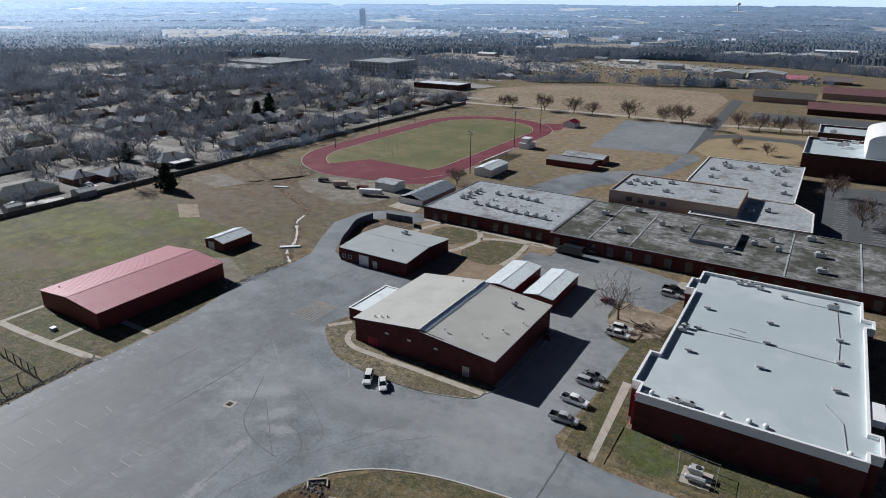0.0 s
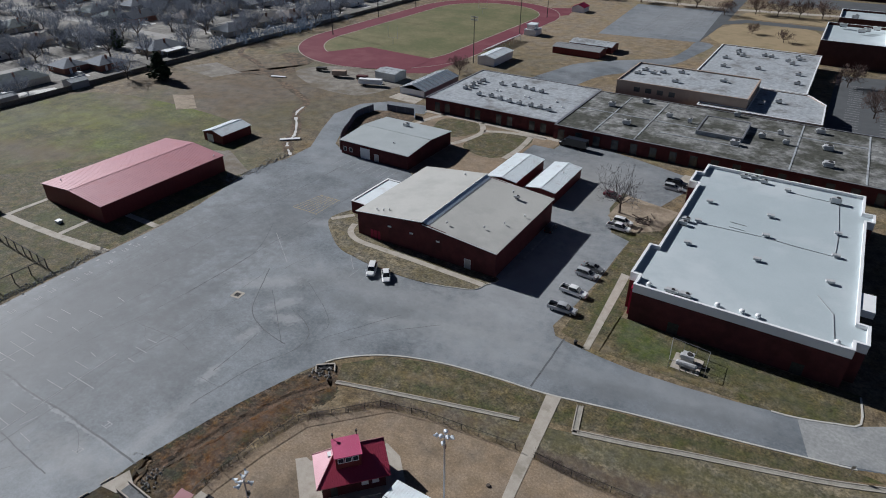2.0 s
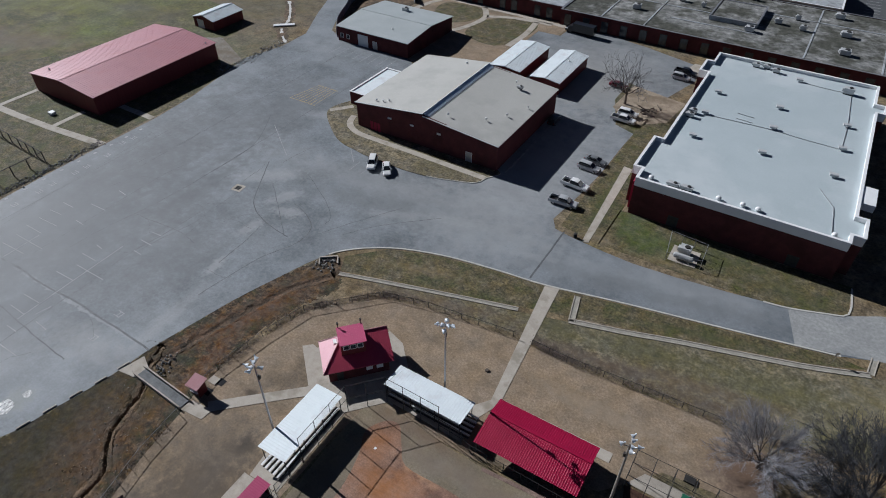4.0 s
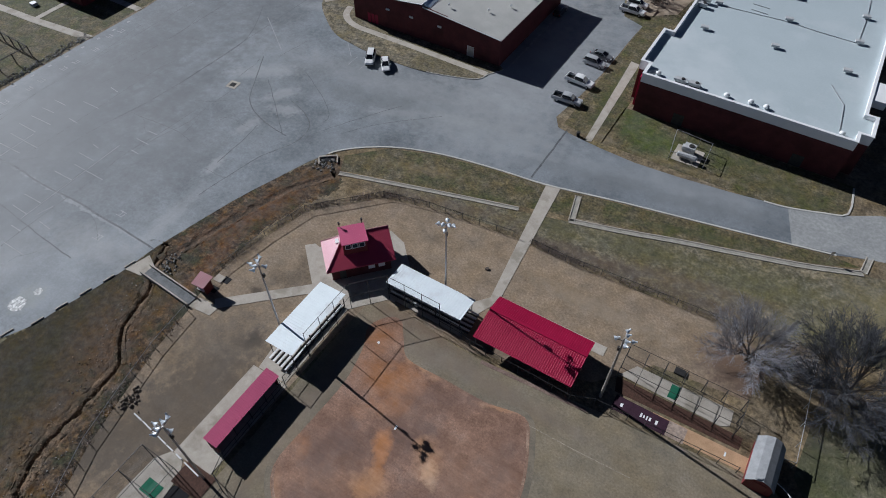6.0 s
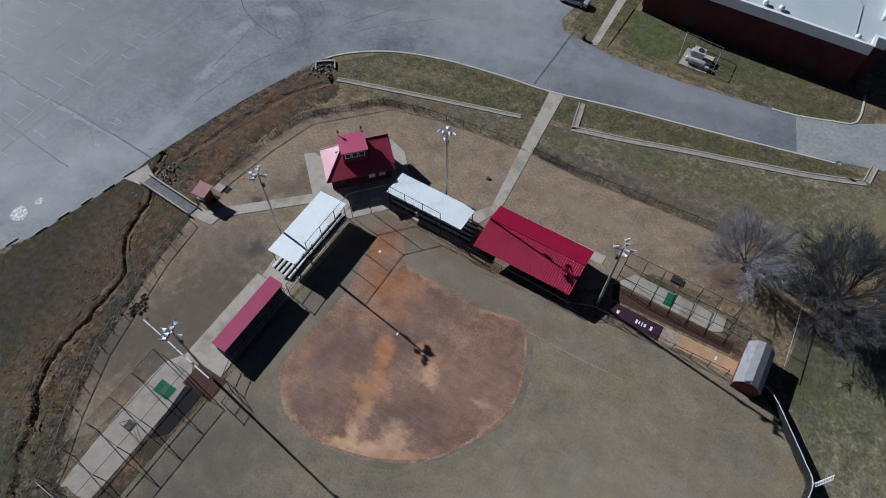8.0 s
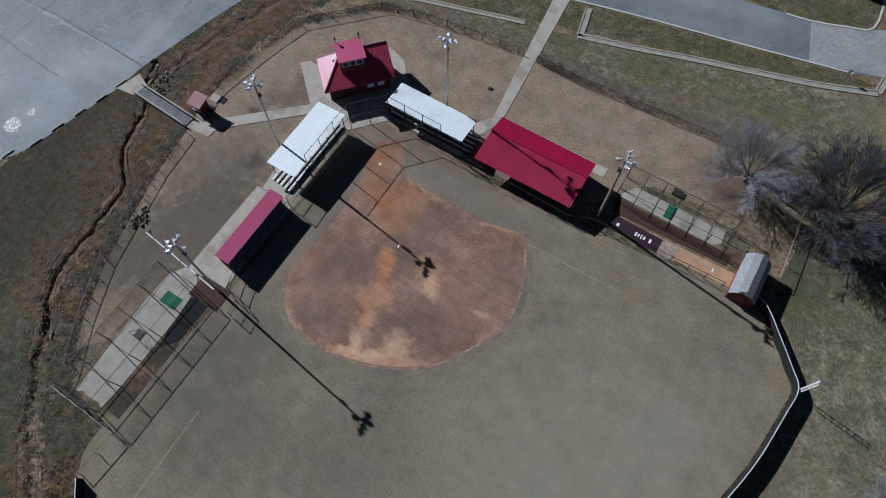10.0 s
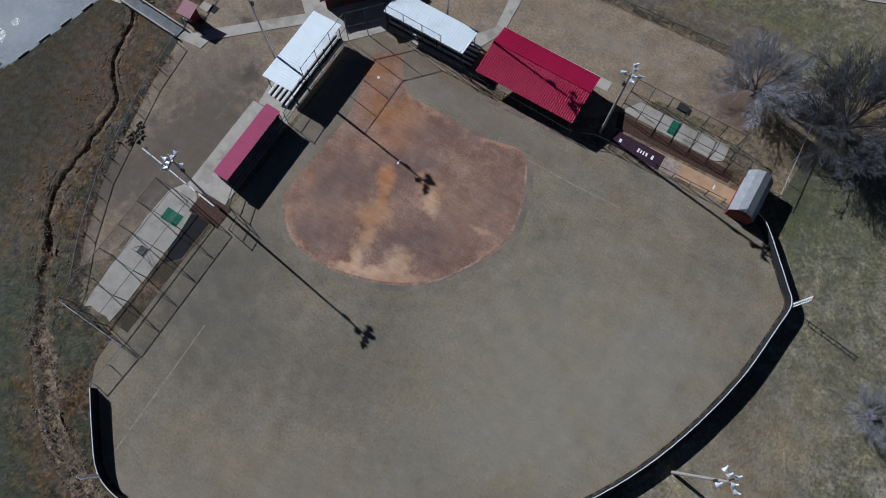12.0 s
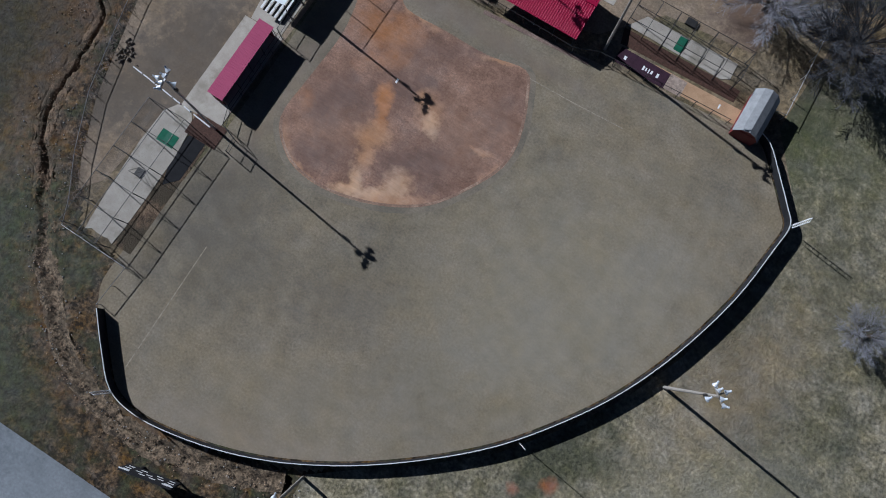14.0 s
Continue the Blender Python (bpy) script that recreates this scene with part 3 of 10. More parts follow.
DITCH_N = smooth([(-57.4, 57.2), (-61.5, 50.0), (-64.4, 41.0), (-66.2, 34.0), (-67.8, 28.5)], 6)
DITCH_A = np.array(DITCH)
DITCH_B = np.array(DITCH_N)


def gap_to(line, x, y):
    return float(np.sqrt(((line - (x, y)) ** 2).sum(1)).min())


def half_width(y):
    """Half the breadth of the ditch: narrow upstream, broader below the footbridge."""
    return 1.0 + 0.4 * min(max((12 - y) / 14, 0.0), 1.0)


def carve(d, wide, deep):
    k = min(max((wide - d) / (wide * 0.6), 0.0), 1.0)
    return -deep * k * k * (3 - 2 * k)


def ground_height(x, y):
    if -75 < x < -2 and -34 < y < 62:
        return min(carve(gap_to(DITCH_A, x, y), half_width(y) - 0.3, 1.6), carve(gap_to(DITCH_B, x, y), 0.9, 0.9))
    return 0.0


def axis(lo, hi, step, far):
    core = list(np.arange(lo, hi + 0.01, step))
    out, d = [], step
    while d < far:
        d *= 1.45
        out.append(d)
    return [lo - d for d in reversed(out)] + core + [hi + d for d in out]


bm = bmesh.new()
xs, ys = axis(-76, -2, 0.45, 9000), axis(-34, 62, 0.45, 9000)
vert = [[bm.verts.new((x, y, ground_height(x, y))) for x in xs] for y in ys]
for j in range(len(ys) - 1):
    for i in range(len(xs) - 1):
        bm.faces.new((vert[j][i], vert[j][i + 1], vert[j + 1][i + 1], vert[j + 1][i]))
BANK = [Vector(p) for p in ((-90, -34), (-80, -8), (-74.3, 10.5), (-71, 25.2), (-70.6, 29.7), (-69, 37.3), (-67.2, 45), (-64.7, 52.9), (-60.5, 62), (-56.5, 60), (-54.5, 55), (-57.4, 48.3), (-59.0, 40.7), (-58.6, 32.6), (-55.5, 24.2), (-54.5, 17.5), (-52.9, 11), (-51.1, 4), (-48.4, -3.2), (-45.9, -8.3), (-45, -10.2),
                              (-36.8, -11.6), (-37, -17), (-30, -24), (-20, -24.4), (-8, -20.4), (0, -16), (0, -34))]


def inside(poly, x, y):
    odd = False
    for i in range(len(poly)):
        a, b = poly[i - 1], poly[i]
        if (a.y > y) != (b.y > y) and x < (b.x - a.x) * (y - a.y) / (b.y - a.y) + a.x:
            odd = not odd
    return odd


for f in bm.faces:
    c = f.calc_center_median()
    if -76 < c.x < -1 and -34 < c.y < 62 and inside(BANK, c.x + 0.5 * noise.noise((c.x * 0.7, c.y * 0.7, 5)), c.y + 0.5 * noise.noise((c.x * 0.7, c.y * 0.7, 8))):
        f.material_index = 1
ground = new("ground", finish("ground", bm, (M_GROUND, M_BANK), True))
tagged(ground, "dormant brown and olive winter turf reaching the horizon", "ground", kind="structure")

# ditch bed: a narrow gully with ragged crumbling sides
for line, deep, gully, label, m_ in ((DITCH, 0.7, 0.17, "eroded bare orange-brown gully of a drainage ditch", M_DIRT), (DITCH_N, 0.10, 0.6, "shallow dark swale below the parking lot", M_SWALE)):
    bm = bmesh.new()
    rows = []
    fine_line = smooth(line, 3)
    for k, p in enumerate(fine_line):
        d = (Vector(fine_line[min(k + 1, len(fine_line) - 1)]) - Vector(fine_line[max(k - 1, 0)])).normalized()
        s = Vector((-d.y, d.x))
        hw = half_width(p[1]) if deep > 0.5 else 1.2
        low = min(max((-4 - p[1]) / 5, 0.0), 1.0) if deep > 0.5 else 0.0
        wig = 0.45 * hw * noise.noise((p[0] * 0.45, p[1] * 0.45, 4.0)) + 0.2 * noise.noise((p[0] * 1.7, p[1] * 1.7, 4.0))
        row = []
        for q in np.linspace(-1, 1, 17):
            half = hw + (0.5 * hw * noise.noise((p[0] * 0.6, p[1] * 0.6, 9.0 + q)) if abs(q) > 0.8 else 0)
            c = Vector(p) + s * (q * half)
            dd = abs(q * hw + wig)
            g = gully * (0.7 + 0.9 * noise.noise((p[0] * 0.6, p[1] * 0.6, 2.0)) + 0.6 * noise.noise((p[0] * 2.1, p[1] * 2.1, 2.0)))
            g = g * (1 - low) + 0.75 * low
            z = -deep * (1 - 0.72 * low) * math.exp(-(dd / max(g, 0.09)) ** 4) - 0.25 * deep * max(0, 1 - dd / (0.6 * hw)) + 0.10 * noise.noise((c.x * 1.9, c.y * 1.9, 1)) * max(0, 1 - dd / hw)
            row.append(bm.verts.new((c.x, c.y, z + 0.03 if abs(q) < 0.99 else 0.004)))
        rows.append(row)
    for a, b in zip(rows, rows[1:]):
        for i in range(16):
            f = bm.faces.new((a[i], a[i + 1], b[i + 1], b[i]))
            c = f.calc_center_median()
            trench = min(max((-13 - c.y) / 3, 0.0), 1.0)
            bare = 0.62 - 0.5 * min(max((-6 - c.y) / 3, 0.0), 1.0) + 0.85 * trench + 0.55 * noise.noise((c.x * 0.35, c.y * 0.35, 3.0)) + 0.3 * noise.noise((c.x * 1.6, c.y * 1.6, 3.0))
            if abs(i - 7.5) / 8 > bare:
                f.material_index = 1
            elif deep > 0.5 and c.y < -11 + 3 * noise.noise((c.x * 0.4, c.y * 0.4, 7.0)):
                f.material_index = 2
    tagged(new("ditch_bed", finish("ditch_bed", bm, (m_, M_BANK, M_LITTER), True)), label, "ditch", kind="structure")

# ---- asphalt ----
LOT_S = smooth([(-91, -24), (-83, -8), (-77.6, 4), (-74.2, 10.5), (-73.1, 15.1), (-72.0, 19.4), (-70.9, 25.2), (-70.5, 29.7), (-68.9, 37.3), (-67.1, 45.0), (-64.6, 52.9), (-62.6, 58.7), (-59.6, 63.6), (-53.1, 68.4), (-44.3, 71.6),
                (-33.9, 73.4), (-25.3, 74.4), (-13.0, 77.2), (3.9, 80.6), (19.3, 83.9)], 4)
LOT_REST = [(24, 85.7), (60, 96), (62, 108), (24.0, 96.5), (19.4, 93.7), (10.7, 90.6), (2.2, 89.2), (-6.8, 88.1), (-14.5, 87.6), (-20.9, 88.0), (-26.6, 88.7), (-30, 89.4), (-31.6, 92), (-30.4, 100.8),
            (-29.5, 111.0), (-29.3, 124.7), (-29, 131), (-34, 133), (-38.5, 145), (-38.4, 156), (-33, 153.6), (-27.5, 153), (-24, 166), (-27, 176), (-41, 180.3), (-54, 183.4), (-66, 183.4), (-66.5, 175), (-73.5, 174.8), (-73.5, 137), (-93, 135.3), (-96, 137.2),
            (-109.6, 137.4), (-117.6, 137.2), (-122.5, 139.6), (-127, 142), (-134.8, 156), (-138.2, 170), (-129, 178), (-119, 180.8), (-119, 187), (-123.5, 189), (-137.5, 186.2), (-145, 178), (-146, 164), (-139.5, 150), (-132, 136),
            (-131.5, 125), (-134.6, 114), (-132.4, 104), (-129.2, 90), (-128, 77.5), (-127.9, 62.2), (-127.6, 49), (-127.1, 39.3), (-127, 0), (-131, -30)]
sheet("parking_lot", LOT_S + LOT_REST, 0.02, M_ASPHALT, "large weathered grey asphalt parking lot with worn markings", "parking lot")
sheet("apron", [(10.7, 90.6), (19.4, 93.7), (24, 96.5), (62, 108), (60, 96), (24, 85.7), (13.0, 82.6)], 0.035, mat("grey_apron_concrete", (0.235, 0.240, 0.238), (0.335, 0.338, 0.33), 0.25, 3, rough=0.8, third=(0.22, 0.23, 0.235), scale3=0.12, bump=0.01, speck=(3, 0.2)), "pale concrete apron where the drive bends", "pavement")

# grass islands and edges on the lot
ISLAND = smooth([(-91.5, 112), (-95.4, 106), (-95.0, 101.1), (-87.6, 94.6), (-83.1, 92.2), (-79.8, 91.6), (-74.8, 90.8), (-67.2, 90.6), (-60.1, 91.2), (-52.5, 93.4), (-49.9, 94.8), (-49.1, 97.1), (-48.4, 101), (-66, 101.5), (-85, 101.5), (-86, 112)], 4, True)
sheet("grass_island", ISLAND, 0.12, M_BANKGRASS, "kerbed strip of dormant grass beside the brick gymnasium", "grass", thick=0.1)
bm = bmesh.new()
ribbon(bm, smooth([(-49.3, 96.9), (-57.7, 97.1), (-67.3, 97.3), (-77.4, 97.4), (-82.1, 97.5), (-85.4, 98.6), (-87.6, 100.7), (-88.6, 103.6)], 3), 1.5, 0.1, 0.135)
ribbon(bm, [(-95.3, 102.6), (-91.6, 107.2)], 1.4, 0.1, 0.13)
tagged(new("pavement", finish("pavement", bm, M_CONCRETE)), "concrete walk round the brick gymnasium", "pavement", kind="structure")


def kerb(line, label="pale concrete kerb along the drive", w=0.3, h=0.1):
    b = bmesh.new()
    ribbon(b, line, w, 0.0, h)
    return tagged(new("kerb", finish("kerb", b, M_KERB)), label, "kerb", kind="structure")


kerb(LOT_S[46:])
kerb(smooth([(7.0, 89.9), (10.7, 90.5), (16, 92.3), (19.4, 94.2), (19.2, 101)], 3))
kerb(ISLAND[32:48], "worn concrete kerb round the grass island", 0.16, 0.14)

# ---- lawns ----
sheet("lawn", [(-58.6, 29), (-58.5, 36), (-57.4, 41), (-55.6, 48), (-51, 53), (-46.7, 57.4), (-39, 59.3), (-24, 61), (-15, 60.8), (4, 61.8), (12, 62.2), (15, 57), (14, 52), (2, 50.8), (-4, 44), (-20, 39.5), (-34, 40), (-37, 34), (-37.6, 8), (-40, 8), (-44.5, 7.2),
              (-45.6, -4), (-47.8, -6.8), (-49.8, -3.4), (-53.0, 4), (-54.8, 11), (-56.4, 17.5), (-57.4, 24)], 0.008, M_TAN, "flat tan dormant lawn round the ball field", "grass")
sheet("bank", [(-52.4, 60.2), (-47, 59.0), (-38, 60.2), (-24, 62), (-15, 61.8), (12, 63.0), (24, 66), (60, 66), (60, 92), (24, 82), (16, 78.9), (-3, 73.1), (-18.8, 68.6), (-26.6, 66.4), (-46, 61.0)], 0.006, M_BANKGRASS, "tan and olive grass bank below the drains", "grass")
sheet("kerb_strip", [(-58.6, 62.4), (-57.0, 58.9), (-46, 62.1), (-26.6, 67.6), (-19.6, 69.6), (-3, 74.3), (16, 80.1), (23, 83.2), (19.3, 83.5), (3.9, 80.2), (-13, 76.8), (-25.3, 74.0), (-33.9, 73.0), (-44.3, 71.2), (-53.1, 68.0)], 0.006, M_LUSH, "strip of olive grass between kerb and drain", "grass")
sheet("road", rect(-160, 90, -46, -33.5), 0.02, M_ASPHALT, "pale grey street behind the scoreboard", "road")
sheet("side_meadow", [(28, 36), (28.2, 33), (26.8, 22.5), (24, 13.6), (20.6, 6), (16.6, 0), (11.5, -6.4), (5, -12), (-2, -17), (-6, -20), (-2, -60), (110, -60), (110, 60), (40, 60), (22, 60), (21.2, 45)], 0.004, M_MEADOW, "pale tan and olive meadow beyond the outfield fence", "grass")
sheet("field_grass", smooth([(-37.5, -16.5), (-30.5, -23.5), (-26.0, -24.3), (-20.9, -23.7), (-14.9, -22.2), (-8.8, -19.7), (-2.1, -16), (4.6, -11), (11.0, -5.3), (16.2, 1.0), (20.1, 7.2), (23.2, 14.6), (26, 23.5), (27, 31), (27.4, 34.6), (26, 36.6),
                             (21, 42.0), (16, 42.2), (-2, 40.6), (-19, 39.2), (-34, 40.2), (-36.6, 36), (-36.8, 10), (-38.6, -10)], 4, True), 0.016, M_FIELD, "mown tan-grey dormant grass of the softball field", "grass")
sheet("green_field", smooth([(-150, 122), (-165, 138), (-215, 140), (-245, 130), (-248, 100), (-240, 70), (-215, 60), (-185, 80), (-172, 108)], 5, True), 0.02, M_GREEN, "practice field with greener patches of turf", "grass")
sheet("side_lawn", [(-128, 36), (-128.6, 62), (-129, 88), (-132.6, 103), (-150, 109), (-176, 116), (-196, 92), (-204, 60), (-190, 20), (-128, 10)], 0.006, M_LUSH, "olive winter lawn round the red metal building", "grass")
sheet("side_lawn", rect(-21.6, 19.2, 89.5, 101.4), 0.012, M_LUSH, "grass strip along the large hall", "grass")
sheet("side_lawn", [(-29.6, 91), (-21.4, 89.2), (-21.0, 150), (-27.2, 152), (-38.2, 155.8), (-38.4, 145), (-33.6, 132.6), (-28.9, 130.8), (-29.2, 111)], 0.012, M_LUSH, "olive grass strip by the parked cars", "grass")
# ---- infield ----
CLAY_EDGE = smooth([(-32.0, 13.6), (-28.6, 10.0), (-24.8, 8.9), (-20.3, 9.2), (-14.9, 11.0), (-10.4, 13.9), (-7.4, 18.1), (-5.3, 22.7), (-5.4, 27.0), (-7.2, 32.1), (-9.3, 35.0), (-14.5, 34.2), (-21, 34.2), (-26.4, 34.2), (-28.6, 36.4), (-30.6, 38.8), (-32.6, 38.3), (-34.0, 35.6), (-32.6, 32.4),
                         (-31.6, 27), (-31.9, 20)], 4, True)
bm = bmesh.new()
ribbon(bm, CLAY_EDGE[:44], 1.5, 0.0, 0.022)
tagged(new("infield_rim", finish("infield_rim", bm, mat("worn_rim_turf", (0.16, 0.135, 0.102), (0.245, 0.205, 0.152), 0.5, 5, third=(0.15, 0.13, 0.098), scale3=0.3, bump=0.06, cut=(0.45, 0.6), speck=(7, 0.15)))), "paler worn grass rim round the clay infield", "grass", kind="structure")
bm = bmesh.new()
M_CLAYRIM = mat("raw_clay_edge", (0.185, 0.112, 0.080), (0.30, 0.195, 0.14), 0.7, 6, third=(0.36, 0.25, 0.18), scale3=0.35, bump=0.05, cut=(0.5, 0.62), speck=(7, 0.3))
ribbon(bm, [(x * 0.985 - 0.29, y * 0.985 + 0.34) for x, y in CLAY_EDGE[:40]], 0.32, 0.0, 0.035)
tagged(new("infield_rim", finish("infield_rim", bm, M_CLAYRIM)), "thin raw clay rim at the edge of the infield", "soil", kind="structure")
sheet("infield", CLAY_EDGE, 0.03, M_CLAY, "reddish-brown clay infield with worn orange streaks", "infield")

M_FADEDLINE = mat("faded_foul_line", (0.22, 0.185, 0.135), (0.31, 0.27, 0.205), 0.8, 5, bump=0, speck=(4, 0.4))
bm = bmesh.new()
for line in ([(-30.2, -21.3), (-30.3, -13.0), (-30.4, -4.4)], [(-8.7, 34.3), (-2.2, 34.4), (4.7, 34.7)]):
    ribbon(bm, line, 0.13, 0.0, 0.024)
tagged(new("foul_line", finish("foul_line", bm, M_FADEDLINE)), "faded foul lines in the outfield grass", "marking", kind="structure")

# wheel stops along the edge of the lot
bm = bmesh.new()
box(bm, -0.09, 0.09, -0.9, 0.9, 0, 0.14)
bmesh.ops.bevel(bm, geom=bm.edges[:], offset=0.03, segments=1)
stop_mesh = finish("wheel_stop", bm, M_CONCRETE)
for k in range(9):
    y = 25.6 - 3.45 * k
    e = min(LOT_S, key=lambda p: abs(p[1] - y))
    w = new("wheel_stop", stop_mesh)
    w.matrix_basis = pose(e[0] - 0.25, y, 0.02, 0, 0, -12 if y > 8 else -25)
    tagged(w, "weathered concrete wheel stop at the asphalt edge", "wheel stop", "wheel stops along the lot")

# ---- buildings on the site grid ----


def gable_walls(parent, hx, hy, h, rise, along, material, thick=0.25):
    """Four walls round the origin, with gable peaks on the ends of the ridge."""
    for s in (-1, 1):
        bm = bmesh.new()
        if along == "y":
            box(bm, s * hx - (thick if s > 0 else 0), s * hx + (thick if s < 0 else 0), -hy, hy, 0, h)
        else:
            box(bm, -hx, hx, s * hy - (thick if s > 0 else 0), s * hy + (thick if s < 0 else 0), 0, h)
        part("wall", bm, material, parent)
        bm = bmesh.new()
        w = hx if along == "y" else hy
        d = (hy if along == "y" else hx) * s
        prof = [(-w + thick, 0), (w - thick, 0), (w - thick, h), (0, h + rise * (w - thick) / w), (-w + thick, h)]
        loops = []
        for off in (0, -s * thick):
            loops.append([bm.verts.new((p[0], d + off, p[1]) if along == "y" else (d + off, p[0], p[1])) for p in prof])
        bm.faces.new(loops[0])
        bm.faces.new(loops[1][::-1])
        for i in range(5):
            bm.faces.new((loops[0][i], loops[0][(i + 1) % 5], loops[1][(i + 1) % 5], loops[1][i]))
        part("wall", bm, material, parent)


def roof_plane(parent, x0, x1, y0, y1, z00, z10, z11, z01, material, thick=0.14, rib=0.0, along="y", label="", name="roof"):
    """One sloping sheet over a rectangle; rib: spacing of raised seams running along an axis."""
    bm = bmesh.new()
    zs = (z00, z10, z11, z01)
    slab(bm, rect(x0, x1, y0, y1), [z - thick for z in zs], zs)

    def z_at(x, y):
        a, b = (x - x0) / (x1 - x0), (y - y0) / (y1 - y0)
        return (z00 * (1 - a) + z10 * a) * (1 - b) + (z01 * (1 - a) + z11 * a) * b

    sheet_ = part(name, bm, material, parent, label)
    if rib:
        n = int(((x1 - x0) if along == "y" else (y1 - y0)) / rib)
        bm = bmesh.new()
        if along == "y":
            slab(bm, rect(-0.03, 0.03, y0, y1), [z00 - 0.02, z00 - 0.02, z01 - 0.02, z01 - 0.02], [z00 + 0.045, z00 + 0.045, z01 + 0.045, z01 + 0.045])
        else:
            slab(bm, rect(x0, x1, -0.03, 0.03), [z00 - 0.02, z10 - 0.02, z10 - 0.02, z00 - 0.02], [z00 + 0.045, z10 + 0.045, z10 + 0.045, z00 + 0.045])
        seam = finish("seam", bm, material)
        for i in range(n + 1):
            if along == "y":
                x = x0 + 0.03 + i * (x1 - x0 - 0.06) / n
                piece("seam", seam, sheet_, Matrix.Translation((x, 0, z_at(x, y0) - z00)))
            else:
                y = y0 + 0.03 + i * (y1 - y0 - 0.06) / n
                piece("seam", seam, sheet_, Matrix.Translation((0, y, z_at(x0, y) - z00)))
    return sheet_


def gabled(name, x0, x1, y0, y1, h, rise, along, wall, roof, label, over=0.3, rib=0.0, category="building", group="", ridge_cap=None):
    cx, cy, hx, hy = (x0 + x1) / 2, (y0 + y1) / 2, (x1 - x0) / 2, (y1 - y0) / 2
    b = thing(name, cx, cy, label, category, group)
    gable_walls(b, hx, hy, h, rise, along, wall)
    w = hx if along == "y" else hy
    lo, hi = h + 0.16 - rise * over / w, h + 0.16 + rise
    if along == "y":
        roof_plane(b, -hx - over, 0, -hy - over, hy + over, lo, hi, hi, lo, roof, rib=rib, along="x")
        roof_plane(b, 0.0, hx + over, -hy - over, hy + over, hi, lo, lo, hi, roof, rib=rib, along="x")
        cap = (-0.22, 0.22, -hy - over, hy + over)
    else:
        roof_plane(b, -hx - over, hx + over, -hy - over, 0, lo, lo, hi, hi, roof, rib=rib, along="y")
        roof_plane(b, -hx - over, hx + over, 0.0, hy + over, hi, hi, lo, lo, roof, rib=rib, along="y")
        cap = (-hx - over, hx + over, -0.22, 0.22)
    boxpart("ridge_cap", (*cap, hi - 0.04, hi + 0.05), ridge_cap or roof, b)
    return b


def inset(pts, d):
    """An axis-aligned or general outline moved inwards by d, corners mitred (outline counter-clockwise)."""
    out, n = [], len(pts)
    for i in range(n):
        p0, p1, p2 = (Vector(pts[(i + k) % n]) for k in (-1, 0, 1))
        a, b = (p1 - p0).normalized(), (p2 - p1).normalized()
        na, nb = Vector((-a.y, a.x)), Vector((-b.y, b.x))
        out.append(tuple(p1 + (na + nb) * (d / (1 + na.dot(nb)))))
    return out


def ring_parts(name, pts, d_out, d_in, z0, z1, material, parent, label=""):
    """One mitred length of wall or coping for each side of an outline."""
    o, i_ = inset(pts, d_out), inset(pts, d_in)
    n = len(pts)
    for k in range(n):
        b = bmesh.new()
        slab(b, [o[k], o[(k + 1) % n], i_[(k + 1) % n], i_[k]], z0, z1)
        part(name, b, material, parent, label)


def flat_poly(name, pts, h, wall, roof, label, parapet=0.25, coping=None, fascia=0.0, fascia_mat=None, category="building", base=0.0):
    """A flat-roofed block over an outline: walls, parapet, coping, roof deck; fascia: a band of other cladding at the top of the walls."""
    cx = sum(p[0] for p in pts) / len(pts)
    cy = sum(p[1] for p in pts) / len(pts)
    q = [(p[0] - cx, p[1] - cy) for p in pts]
    b = thing(name, cx, cy, label, category, z=base)
    t = 0.35
    top = h + parapet - fascia
    ring_parts("wall", q, 0, t, 0, top, wall, b)
    if fascia:
        ring_parts("fascia", q, -0.06, t, top, h + parapet, fascia_mat, b, "white metal fascia band")
    ring_parts("coping", q, -0.12, t + 0.06, h + parapet, h + parapet + 0.07, coping or wall, b)
    bm = bmesh.new()
    slab(bm, inset(q, t + 0.005), h - 0.25, h)
    part("roof", bm, roof, b)
    return b


def flat_block(name, x0, x1, y0, y1, *rest, **kw):
    return flat_poly(name, rect(x0, x1, y0, y1), *rest, **kw)


